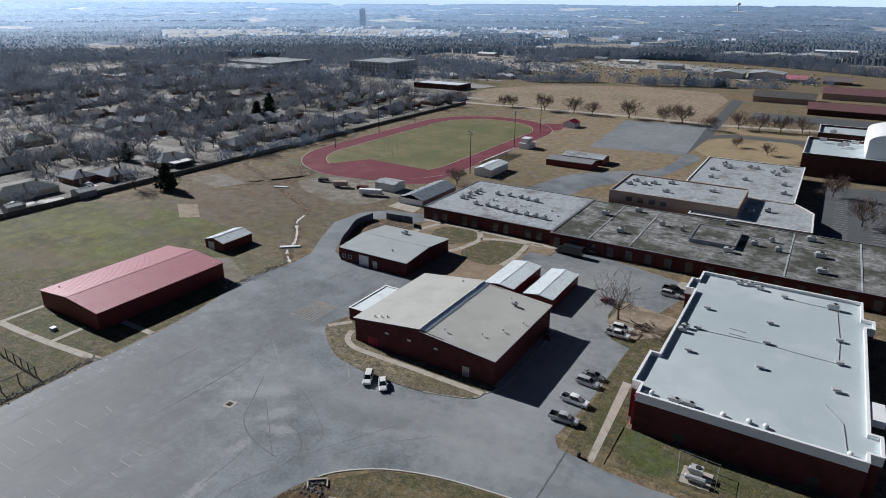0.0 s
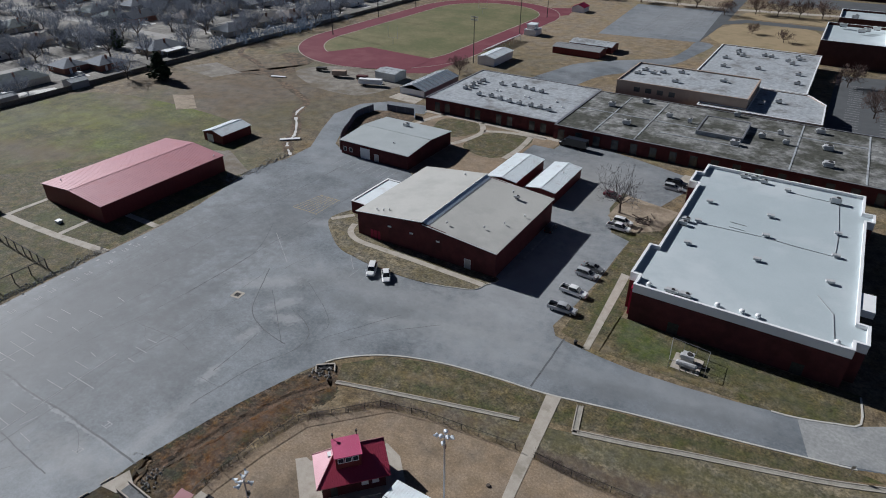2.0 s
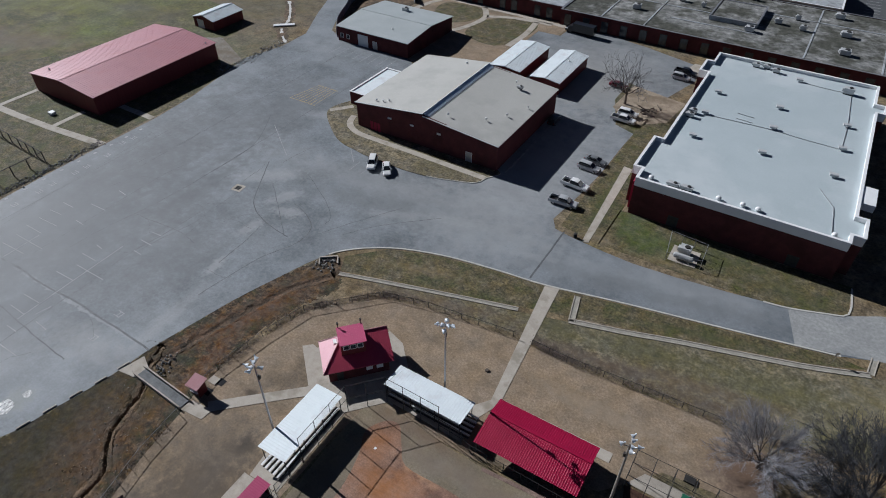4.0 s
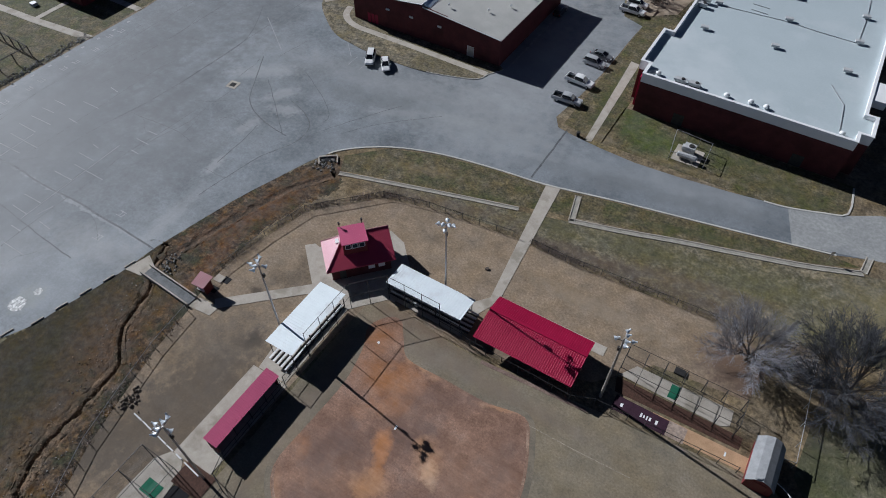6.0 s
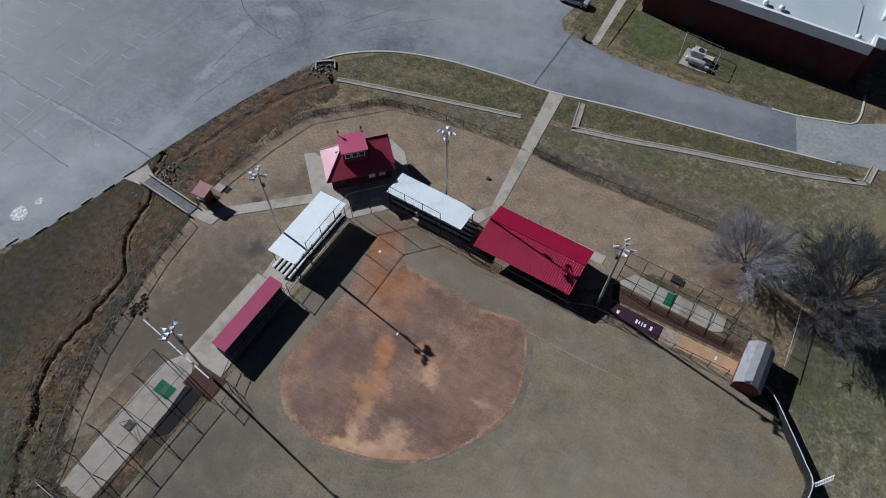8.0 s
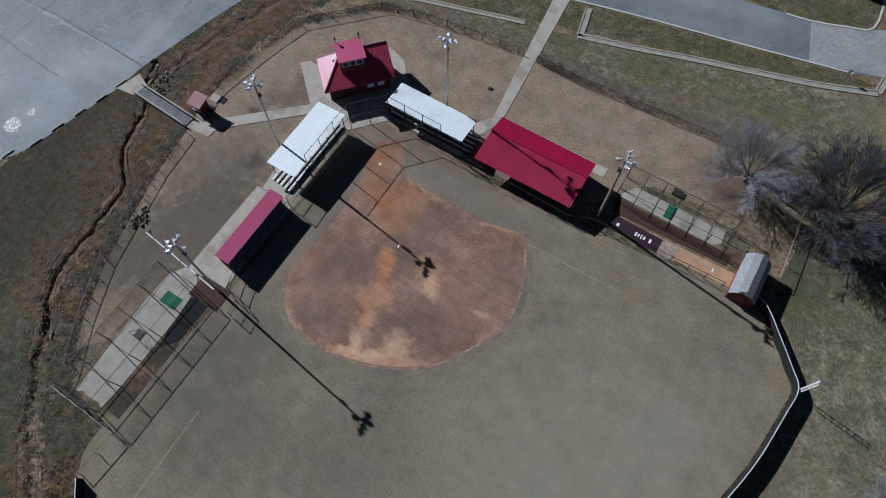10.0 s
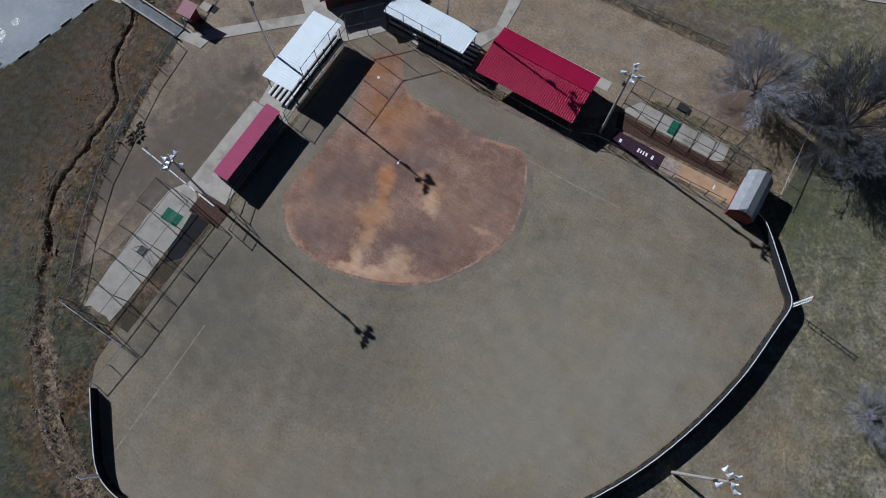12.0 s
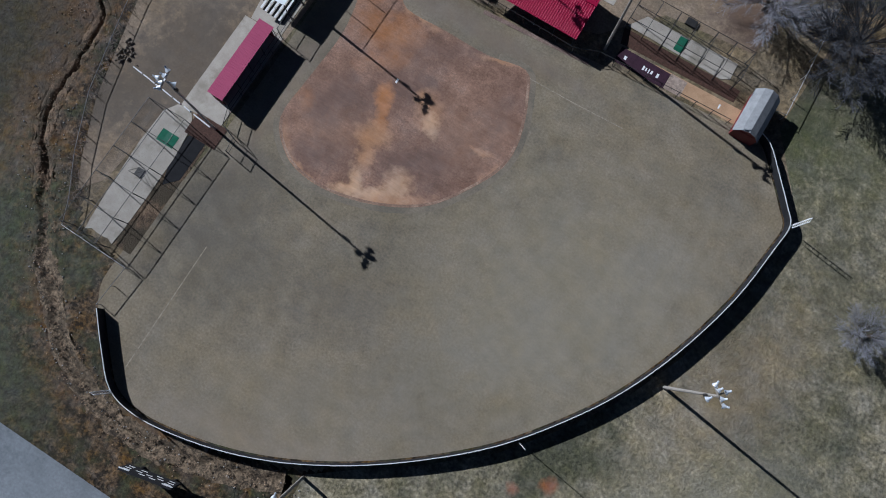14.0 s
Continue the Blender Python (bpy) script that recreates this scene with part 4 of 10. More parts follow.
def opening(parent, x, y, z, w, h, face, glass, frame_mat, name="window", depth=0.06):
    """A framed window or door set on a wall; face: the side it looks to."""
    bm = bmesh.new()
    fb = bmesh.new()
    if face in "ns":
        s = 1 if face == "n" else -1
        lo, hi = sorted((y - s * 0.05, y + s * depth))
        box(bm, x - w / 2, x + w / 2, min(y - s * 0.04, y + s * (depth - 0.03)), max(y - s * 0.04, y + s * (depth - 0.03)), z, z + h)
        for r in ((x - w / 2 - 0.08, x - w / 2, z, z + h), (x + w / 2, x + w / 2 + 0.08, z, z + h), (x - w / 2 - 0.08, x + w / 2 + 0.08, z + h, z + h + 0.08), (x - w / 2 - 0.08, x + w / 2 + 0.08, z - 0.08, z)):
            box(fb, r[0], r[1], lo, hi, r[2], r[3])
    else:
        s = 1 if face == "e" else -1
        lo, hi = sorted((x - s * 0.05, x + s * depth))
        box(bm, min(x - s * 0.04, x + s * (depth - 0.03)), max(x - s * 0.04, x + s * (depth - 0.03)), y - w / 2, y + w / 2, z, z + h)
        for r in ((y - w / 2 - 0.08, y - w / 2, z, z + h), (y + w / 2, y + w / 2 + 0.08, z, z + h), (y - w / 2 - 0.08, y + w / 2 + 0.08, z + h, z + h + 0.08), (y - w / 2 - 0.08, y + w / 2 + 0.08, z - 0.08, z)):
            box(fb, lo, hi, r[0], r[1], r[2], r[3])
    o = part(name, bm, glass, parent)
    part("frame", fb, frame_mat, o)
    return o


# long metal building with the faded red roof
pink = gabled("metal_building", -165, -140.2, 71.4, 109, 4.6, 1.2, "y", M_REDMETAL, M_PINKROOF, "long red metal building with a faded pinkish-red ribbed roof", 0.25, 0.6)
# small storage shed with a white roof
shed_white = gabled("storage_shed", -164.6, -156.0, 122.4, 134.2, 2.9, 1.1, "y", M_REDMETAL, M_WHITEROOF, "small red storage shed with a bright white metal roof", 0.25, 0.6, "shed")
opening(shed_white, -1.4, -5.9, 0.05, 2.6, 2.4, "s", M_WHITE, M_WHITE, "door")
# another red building at the edge of the view
red_end = gabled("metal_building", -186, -172, 44, 62, 3.6, 1.2, "y", M_REDMETAL, M_PINKROOF, "red metal building with a faded red roof beside the practice field", 0.25, 0.6)

# brick gymnasium, tan roof in two planes with a raised clerestory step
gym = thing("gymnasium", -66.8, 115.6, "red brick gymnasium with a tan low-pitched roof", "building")
gable_walls(gym, 18.2, 15.0, 6.0, 1.9, "y", M_BRICK)
roof_plane(gym, -18.5, 0.0, -15.3, 15.3, 6.1, 8.35, 8.35, 6.1, M_TANROOF)
roof_plane(gym, 0.0, 18.5, -15.3, 15.3, 7.8, 6.1, 6.1, 7.8, M_TANROOF)
M_SKYLIGHT = mat("fibreglass_skylight", (0.50, 0.58, 0.66), (0.62, 0.70, 0.78), 0.5, 3, rough=0.35, bump=0.004, spec=0.5)
bm = bmesh.new()
slab(bm, rect(0.0, 1.25, -14.6, 14.6), [7.7, 7.6, 7.6, 7.7], [8.33, 7.78, 7.78, 8.33])
clerestory = part("clerestory", bm, M_SKYLIGHT, gym, "long pale blue fibreglass skylight strip at the ridge")
for k in range(13):
    bm = bmesh.new()
    y = -14.6 + k * 29.2 / 12
    tube(bm, (0.0, y, 8.35), (1.27, y, 7.79), 0.04, 0.04, 4)
    part("glazing_bar", bm, M_WHITE, clerestory)
boxpart("gutter", (1.25, 1.5, -14.6, 14.6, 7.6, 7.72), M_STEEL, gym, "grey metal gutter under the ridge step")
boxpart("ridge_trim", (-0.15, 0.02, -15.3, 15.3, 8.3, 8.42), M_WHITE, gym, "white metal ridge trim")
for a_, b_ in (((-18.5, 6.15), (0, 8.4)), ((0, 7.85), (18.5, 6.15))):
    bm = bmesh.new()
    tube(bm, (a_[0], -15.33, a_[1]), (b_[0], -15.33, b_[1]), 0.09, 0.09, 4)
    part("verge_trim", bm, M_WHITE, gym, "pale metal verge trim")
for x in (-14.2, -13.2, -12.2):
    opening(gym, x, -15.0, 0.1, 0.8, 2.2, "s", M_REDROOF, M_BRICK, "door")
opening(gym, 11.5, -15.0, 0.1, 1.4, 2.3, "s", M_STEEL, M_WHITE, "door")
for x in (-9, -3, 4):
    boxpart("wall_lamp", (x - 0.45, x + 0.45, -15.2, -15.0, 4.4, 4.75), M_WHITE, gym, "white wall lamp box")
annex = flat_block("annex", -93, -85.15, 108, 123.5, 3.3, M_BRICK, M_WHITEROOF, "low brick annex with a white flat roof", 0.12, M_WHITE)

# vocational building with the grey roof
small = gabled("workshop_building", -120.6, -96, 137.4, 161.2, 4.2, 1.1, "x", M_BRICK, M_GREYROOF, "brick workshop building with a grey low-pitched roof", 0.3)
opening(small, -3.2, -11.9, 0.05, 3.4, 3.2, "s", M_WHITE, M_WHITE, "door")
opening(small, 1.0, -11.9, 0.05, 1.4, 2.2, "s", M_STEEL, M_WHITE, "door")
for x in (-10.8, -8.6):
    opening(small, x, -11.9, 1.2, 1.0, 1.1, "s", M_GLASS, M_WHITE)

for x0, x1, y0, y1 in ((-71.6, -63.0, 140, 158.6), (-59.6, -51.6, 139.4, 158.6)):
    gabled("portable_classroom", x0, x1, y0, y1, 3.1, 0.55, "y", M_REDMETAL, M_WHITEROOF, "dark red portable classroom with a white metal roof", 0.2, 0.6, group="portable classrooms")

# large hall, pale membrane roof and white fascia
hall = flat_poly("large_hall", [(-20.2, 101.6), (15.9, 101.6), (15.9, 104.2), (17.9, 104.2), (17.9, 110.2), (16.1, 110.2), (16.1, 153.2), (17.8, 153.2), (17.8, 157.6), (15.6, 157.6), (15.6, 167.6), (-20.4, 167.6), (-20.4, 161.6), (-22.2, 161.6), (-22.2, 154.6),
                                (-20.0, 154.6), (-20.0, 118.2), (-21.9, 118.2), (-21.9, 105.4), (-20.2, 105.4)], 7.4, M_BRICK, M_PALEROOF, "large brick hall with a pale membrane roof and white fascia", 0.75, M_WHITE, 1.75, M_WHITE)
HALL = hall.location
boxpart("pier", (-20.9 - HALL.x, -20.3 - HALL.x, 103.2 - HALL.y, 105.2 - HALL.y, 0, 6.2), M_REDROOF, hall, "bright red painted pier")
canopy = boxpart("canopy", (16.15 - HALL.x, 18.6 - HALL.x, 115.3 - HALL.y, 121.4 - HALL.y, 6.6, 8.0), M_WHITE, hall, "white box canopy")
for x in (-11.8, 9.2):
    opening(hall, x - HALL.x, 101.6 - HALL.y, 0.05, 1.8, 2.2, "s", M_DARKSTEEL, M_DARKSTEEL, "door")

# long school building
school = flat_block("school_wing", -121, -70.6, 185.4, 228.5, 4.55, M_BRICK, M_LIGHTROOF, "long brick school wing with a light grey roof", 0.12, M_STEEL)
school_b = flat_block("school_wing", -70.5, 62, 183.6, 226.8, 4.5, M_BRICK, M_GRAVELROOF, "long brick school wing with a mossy gravel roof", 0.15, M_STEEL)
raised = flat_block("roof_room", -30.2, -16.6, 199.5, 216, 1.1, M_LIGHTROOF, M_GRAVELROOF, "low raised room on the gravel roof", 0.12, M_STEEL, base=4.5)
beige = flat_block("auditorium", -66, -20.6, 231, 260, 8.2, M_BEIGE, M_LIGHTROOF, "two-storey beige auditorium block with a grey roof", 0.4, M_BEIGE)
rear = flat_block("classroom_wing", -46, -4.5, 260.2, 326, 5.2, M_BEIGE, M_LIGHTROOF, "rear classroom wing with a grey flat roof", 0.3, M_WHITE)
rear2 = flat_poly("classroom_wing", [(-36, 227.2), (2.9, 227.2), (2.4, 250.5), (-2.6, 258.4), (-4.2, 260.0), (-20.3, 260.0), (-20.3, 230.8), (-36, 230.8)], 5.0, M_BEIGE, M_LIGHTROOF, "rear classroom wing with a pale coping", 0.3, M_WHITE)
for k in range(4):
    opening(beige, -15.0 + k * 4.2, -14.5, 5.2, 2.2, 1.7, "s", M_GLASS, M_BEIGE)
# recessed dark bays along the school front
for k in range(12):
    x = -116 + k * 4.1
    if k % 3 != 2:
        opening(school, x + 95.8, -21.55, 0.1, 1.9, 3.4, "s", M_GLASS, M_DARKSTEEL)
for k in range(22):
    x = -68 + k * 5.9
    opening(school_b, x + 4.25, -21.6, 0.1, 2.0, 3.3, "s", M_GLASS, M_DARKSTEEL)

# ---- ball field: buildings ----


def mesh_material(name, color, cover):
    """Woven wire or net: thin strands that cover a small share of the surface."""
    m = bpy.data.materials.new(name)
    m.use_nodes = True
    nt = m.node_tree
    b = nt.nodes["Principled BSDF"]
    b.inputs["Base Color"].default_value = (*color, 1)
    b.inputs["Roughness"].default_value = 0.6
    n = nt.nodes.new("ShaderNodeTexNoise")
    n.inputs["Scale"].default_value = 0.8
    g = nt.nodes.new("ShaderNodeNewGeometry")
    nt.links.new(g.outputs["Position"], n.inputs["Vector"])
    r = nt.nodes.new("ShaderNodeMapRange")
    r.inputs["To Min"].default_value = cover * 0.6
    r.inputs["To Max"].default_value = cover * 1.4
    nt.links.new(n.outputs[0], r.inputs["Value"])
    nt.links.new(r.outputs[0], b.inputs["Alpha"])
    return m


M_CHAIN = mesh_material("chain_link", (0.10, 0.10, 0.10), 0.07)
M_NET = mesh_material("batting_net", (0.02, 0.02, 0.02), 0.10)


def fence_run(name, pts, h, label, spacing=3.0, net=M_CHAIN, post=M_DARKSTEEL, mid=False, heights=None, group="", r=0.05):
    """A run of posts, rails and woven mesh along a line."""
    f = thing(name, pts[0][0], pts[0][1], label, "fence", group)
    ox, oy = pts[0]
    hs = heights or [h] * len(pts)
    post_mesh = {}
    for i in range(len(pts) - 1):
        a, b = Vector(pts[i]) - Vector((ox, oy)), Vector(pts[i + 1]) - Vector((ox, oy))
        n = max(1, round((b - a).length / spacing))
        for k in range(n + (1 if i == len(pts) - 2 else 0)):
            p = a.lerp(b, k / n)
            hh = hs[i] + (hs[i + 1] - hs[i]) * k / n
            key = round(hh, 1)
            if key not in post_mesh:
                bm = bmesh.new()
                tube(bm, (0, 0, -0.1), (0, 0, key), r, r, 6)
                bmesh.ops.create_icosphere(bm, subdivisions=1, radius=r * 1.3, matrix=Matrix.Translation((0, 0, key)))
                post_mesh[key] = finish("post", bm, post)
            piece("post", post_mesh[key], f, Matrix.Translation((p.x, p.y, 0)))
        for frac in ((0.5, 1.0) if mid else (1.0,)):
            bm = bmesh.new()
            tube(bm, (a.x, a.y, hs[i] * frac - 0.04), (b.x, b.y, hs[i + 1] * frac - 0.04), r * 0.8, r * 0.8, 5)
            part("rail", bm, post, f)
        if net:
            bm = bmesh.new()
            d = (b - a).normalized()
            s = Vector((-d.y, d.x)) * 0.012
            lo = [(a.x + s.x, a.y + s.y), (b.x + s.x, b.y + s.y), (b.x - s.x, b.y - s.y), (a.x - s.x, a.y - s.y)]
            q = [bm.verts.new((*lo[0], 0.06)), bm.verts.new((*lo[1], 0.06)), bm.verts.new((*lo[1], hs[i + 1] - 0.06)), bm.verts.new((*lo[0], hs[i] - 0.06))]
            bm.faces.new(q)
            part("mesh_panel", bm, net, f, "woven wire mesh")
    return f


# concession house with the announcer's booth on its roof, turned to home plate
house = thing("concession_house", -42.0, 44.3, "concession house with red metal hip roof and announcer's booth", "building", turn=47)
gable_walls(house, 4.4, 2.5, 2.75, 0.01, "x", M_BRICK)
# sun glare on the hipped end is put into this paler pink colour
M_PINKGLARE = mat("glare_pink_roof", (0.52, 0.20, 0.25), (0.60, 0.26, 0.31), 0.4, 5, rough=0.5, bump=0.004, spec=0.6)
bm = bmesh.new()
e = [(-5.1, -3.15, 2.75), (5.1, -3.15, 2.75), (5.1, 3.15, 2.75), (-5.1, 3.15, 2.75), (-1.6, 1.9, 4.7), (5.1, 1.9, 4.7)]
v = [bm.verts.new(p) for p in e]
for f in ((0, 1, 5, 4), (1, 2, 5), (2, 3, 4, 5), (3, 0, 4)):
    bm.faces.new([v[i] for i in f]).material_index = 1 if len(f) == 3 and 0 in f else 0
lo = [bm.verts.new((p[0], p[1], 2.6)) for p in e[:4]]
for i in range(4):
    bm.faces.new((lo[i], lo[(i + 1) % 4], v[(i + 1) % 4], v[i]))
bm.faces.new(lo[::-1])
roof = part("roof", bm, (M_REDSHEEN, M_PINKGLARE), house, "bright red ribbed metal hip roof")
# standing seams down the front slope and the hipped end
for i in range(34):
    x = -5.0 + i * 10.0 / 33
    run = 1.0 if x > -1.6 else (x + 5.1) / 3.5
    if run > 0.03:
        bm = bmesh.new()
        tube(bm, (x, -3.15, 2.765), (x, -3.15 + 5.05 * run, 2.765 + 1.95 * run), 0.016, 0.016, 4)
        part("seam", bm, M_REDSHEEN, roof)
for i in range(21):
    y = -3.05 + i * 6.1 / 20
    run = (y + 3.15) / 5.05 if y < 1.9 else (3.15 - y) / 1.25
    if run > 0.03:
        bm = bmesh.new()
        tube(bm, (-5.1, y, 2.765), (-5.1 + 3.5 * run, y, 2.765 + 1.95 * run), 0.016, 0.016, 4)
        part("seam", bm, M_PINKGLARE, roof)
bm = bmesh.new()
tube(bm, (-5.12, -3.17, 2.8), (-1.6, 1.9, 4.76), 0.06, 0.06, 6)
tube(bm, (-5.12, 3.17, 2.8), (-1.6, 1.9, 4.76), 0.06, 0.06, 6)
tube(bm, (-1.6, 1.9, 4.76), (5.1, 1.9, 4.76), 0.07, 0.07, 6)
part("ridge_trim", bm, M_PINKROOF, roof, "pale red hip and ridge trim")
booth = boxpart("booth", (-2.1, 1.4, -1.1, 2.3, 3.0, 5.75), M_REDMETAL, house, "red clad announcer's booth")
roof_plane(house, -2.3, 1.6, -1.5, 2.5, 6.15, 6.15, 5.8, 5.8, M_REDGLARE, 0.12, 0.3, "y", "red mono-pitch roof of the booth, pinkened for sun glare")
for k in range(3):
    opening(house, -1.35 + k * 1.0, -1.1, 4.75, 0.72, 0.8, "s", M_GLASS, M_WHITE)
for x in (1.5, 3.0):
    opening(house, x, -2.5, 1.2, 0.8, 0.8, "s", M_WHITE, M_WHITE)
opening(house, -2.8, -2.5, 0.05, 0.95, 2.1, "s", M_DARKSTEEL, M_BRICK, "door")
for x in (-2.0, 1.35):
    bm = bmesh.new()
    tube(bm, (x, 2.45, 5.7), (x, 2.45, 6.5), 0.06)
    box(bm, x - 0.14, x + 0.14, 2.3, 2.6, 6.5, 6.8)
    part("loudspeaker", bm, M_DARKSTEEL, house, "small dark loudspeaker on the booth roof")
boxpart("air_conditioner", (-3.0, -2.15, 1.0, 1.8, 3.2, 4.2), M_WHITE, house, "white wall air conditioner")


def corrugated(bm, x0, x1, y0, y1, z_a, z_b, along, pitch=0.3, amp=0.022):
    """A sheet with square ribs; the ribs run along the slope, from height z_a to z_b."""
    w0, w1 = (y0, y1) if along == "x" else (x0, x1)
    n = int((w1 - w0) / pitch)
    prof = []
    for i in range(n):
        a = w0 + (w1 - w0) * i / n
        p = (w1 - w0) / n
        prof += [(a, 0), (a + p * 0.55, 0), (a + p * 0.65, amp), (a + p * 0.9, amp)]
    prof.append((w1, 0))
    ra, rb = [], []
    for w, z in prof:
        if along == "x":
            ra.append(bm.verts.new((x0, w, z_a + z)))
            rb.append(bm.verts.new((x1, w, z_b + z)))
        else:
            ra.append(bm.verts.new((w, y0, z_a + z)))
            rb.append(bm.verts.new((w, y1, z_b + z)))
    for i in range(len(prof) - 1):
        bm.faces.new((ra[i], rb[i], rb[i + 1], ra[i + 1]))


M_BENCH = mat("aluminium_bench", (0.62, 0.63, 0.63), (0.76, 0.77, 0.77), 2, 14, rough=0.4, metal=0.15, bump=0.002)


def stand(x0, x1, y0, y1, facing, label):
    """Covered bleachers: posts, beams, white ribbed roof and rising aluminium seats."""
    cx, cy, hx, hy = (x0 + x1) / 2, (y0 + y1) / 2, (x1 - x0) / 2, (y1 - y0) / 2
    s = thing("covered_bleachers", cx, cy, label, "bleachers", "covered bleachers")
    bm = bmesh.new()
    if facing == "e":
        corrugated(bm, -hx, hx, -hy, hy, 2.95, 3.15, "x", 0.4, 0.02)
        ends = [(sx * (hx - 0.35), sy) for sx in (-1, 1) for sy in np.linspace(-hy + 0.3, hy - 0.3, 4)]
    else:
        corrugated(bm, -hx, hx, -hy, hy, 3.15, 2.95, "y", 0.4, 0.02)
        ends = [(sx, sy * (hy - 0.35)) for sy in (-1, 1) for sx in np.linspace(-hx + 0.3, hx - 0.3, 4)]
    r = part("roof", bm, M_WHITEROOF, s, "white ribbed metal roof")
    pm = bmesh.new()
    tube(pm, (0, 0, 0), (0, 0, 2.95), 0.07, 0.07, 6)
    pm = finish("post", pm, M_DARKSTEEL)
    for p in ends:
        piece("post", pm, s, Matrix.Translation((*p, 0)))
    for k in (-1, 1):
        if facing == "e":
            boxpart("beam", (k * (hx - 0.35) - 0.06, k * (hx - 0.35) + 0.06, -hy + 0.1, hy - 0.1, 2.72, 2.93), M_DARKSTEEL, s)
        else:
            boxpart("beam", (-hx + 0.1, hx - 0.1, k * (hy - 0.35) - 0.06, k * (hy - 0.35) + 0.06, 2.72, 2.93), M_DARKSTEEL, s)
    for k in range(5):
        z = 0.42 + 0.2 * k
        for name, dz, w, off in (("seat", 0.0, 0.26, 0.0), ("footboard", -0.22, 0.26, 0.3)):
            if facing == "e":
                x = hx - 0.75 - k * 0.62 + off
                boxpart(name, (x - w / 2, x + w / 2, -hy - 1.1, hy - 0.3, z + dz, z + dz + 0.05), M_BENCH if name == "seat" else M_DARKSTEEL, s)
            else:
                y = -hy + 0.75 + k * 0.62 - off
                boxpart(name, (-hx + 0.3, hx + 1.1, y - w / 2, y + w / 2, z + dz, z + dz + 0.05), M_BENCH if name == "seat" else M_DARKSTEEL, s)
    for q in np.linspace(-0.85, 0.9, 6):
        bm = bmesh.new()
        if facing == "e":
            tube(bm, (hx - 0.6, q * hy, 0.05), (-hx + 0.7, q * hy, 1.2), 0.04)
            tube(bm, (-hx + 0.8, q * hy, 0), (-hx + 0.8, q * hy, 1.2), 0.04)
        else:
            tube(bm, (q * hx, -hy + 0.6, 0.05), (q * hx, hy - 0.7, 1.2), 0.04)
            tube(bm, (q * hx, hy - 0.8, 0), (q * hx, hy - 0.8, 1.2), 0.04)
        part("bracket", bm, M_STEEL, s)
    return s


stand(-42.9, -38.4, 25.2, 36.7, "e", "aluminium bleachers under a white ribbed metal roof")
stand(-34.9, -22.6, 41.4, 45.5, "s", "aluminium bleachers under a white ribbed metal roof")

# dugouts
dug_l = thing("dugout", -39.1, 16.8, "small dugout with red mono-pitch metal roof pinkened for sun glare", "dugout", "dugouts")
bm = bmesh.new()
corrugated(bm, -1.05, 1.05, -5.55, 5.55, 2.75, 2.55, "x", 0.3)
part("roof", bm, M_REDGLARE, dug_l, "red ribbed metal roof, pinkened for sun glare")
boxpart("back_wall", (-1.0, -0.82, -5.4, 5.4, 0, 2.65), M_BRICK, dug_l)
for y in (-5.4, 5.22):
    boxpart("side_wall", (-0.82, 0.5, y, y + 0.18, 0, 2.55), M_BRICK, dug_l)
boxpart("bench", (-0.7, -0.3, -4.8, 4.8, 0.4, 0.46), M_BENCH, dug_l)
bm = bmesh.new()
tube(bm, (0, 0, 0), (0, 0, 2.5), 0.06)
pm = finish("post", bm, M_DARKSTEEL)
for y in np.linspace(-5.3, 5.3, 5):
    piece("post", pm, dug_l, Matrix.Translation((0.92, y, 0)))

dug_r = thing("dugout", -12.95, 44.3, "large dugout with bright red ribbed metal gable roof", "dugout", "dugouts")
bm = bmesh.new()
corrugated(bm, -7.15, 7.15, -3.85, 0.9, 2.55, 3.35, "y", 0.3)
part("roof", bm, M_REDROOF, dug_r, "bright red ribbed metal roof slope")
bm = bmesh.new()
corrugated(bm, -7.15, 7.15, 0.9, 3.75, 3.35, 2.75, "y", 0.3)
part("roof", bm, M_REDROOF, dug_r, "bright red ribbed metal roof slope")
boxpart("ridge_cap", (-7.17, 7.17, 0.7, 1.1, 3.36, 3.42), M_REDROOF, dug_r)
boxpart("back_wall", (-6.9, 6.9, 3.2, 3.4, 0, 2.7), M_BRICK, dug_r)
for x in (-6.9, 6.7):
    boxpart("side_wall", (x, x + 0.2, -1.6, 3.2, 0, 2.7), M_BRICK, dug_r)
boxpart("bench", (-6.4, 6.4, 2.3, 2.75, 0.42, 0.48), M_BENCH, dug_r)
for x in np.linspace(-6.8, 6.8, 6):
    piece("post", pm, dug_r, Matrix.Translation((x, -3.5, 0)))

# ---- concrete round the field ----


def paving(name, pts, z, label, mat_=None):
    return sheet(name, pts, z, mat_ or M_CONCRETE, label, "pavement", thick=0.05)


paving("pavement", [(-42.6, 22.7), (-38.0, 22.7), (-38.0, 24.0), (-38.2, 36.4), (-34.2, 40.9), (-33.25, 40.9), (-33.25, 46.0), (-35.0, 47.5), (-38.4, 51.0), (-41.5, 52.0), (-42.2, 50.8), (-49.0, 43.4), (-50.0, 43.6), (-51.2, 42.5), (-45.4, 37.2), (-43.6, 34.5), (-43.6, 30.0)], 0.055, "concrete paving round the concession house and bleachers")
paving("pavement", rect(-43.4, -37.6, 8.6, 22.6), 0.052, "concrete walk behind the small dugout")
paving("pavement", [(-33.2, 41.2), (-22.2, 41.0), (-22.0, 45.6), (-20.7, 48.6), (-4.3, 48.4), (-4.3, 50.0), (-20.6, 49.9), (-22.0, 48.9), (-24.0, 46.4), (-33.2, 46.0)], 0.05, "concrete walk behind the bleachers and the dugout")
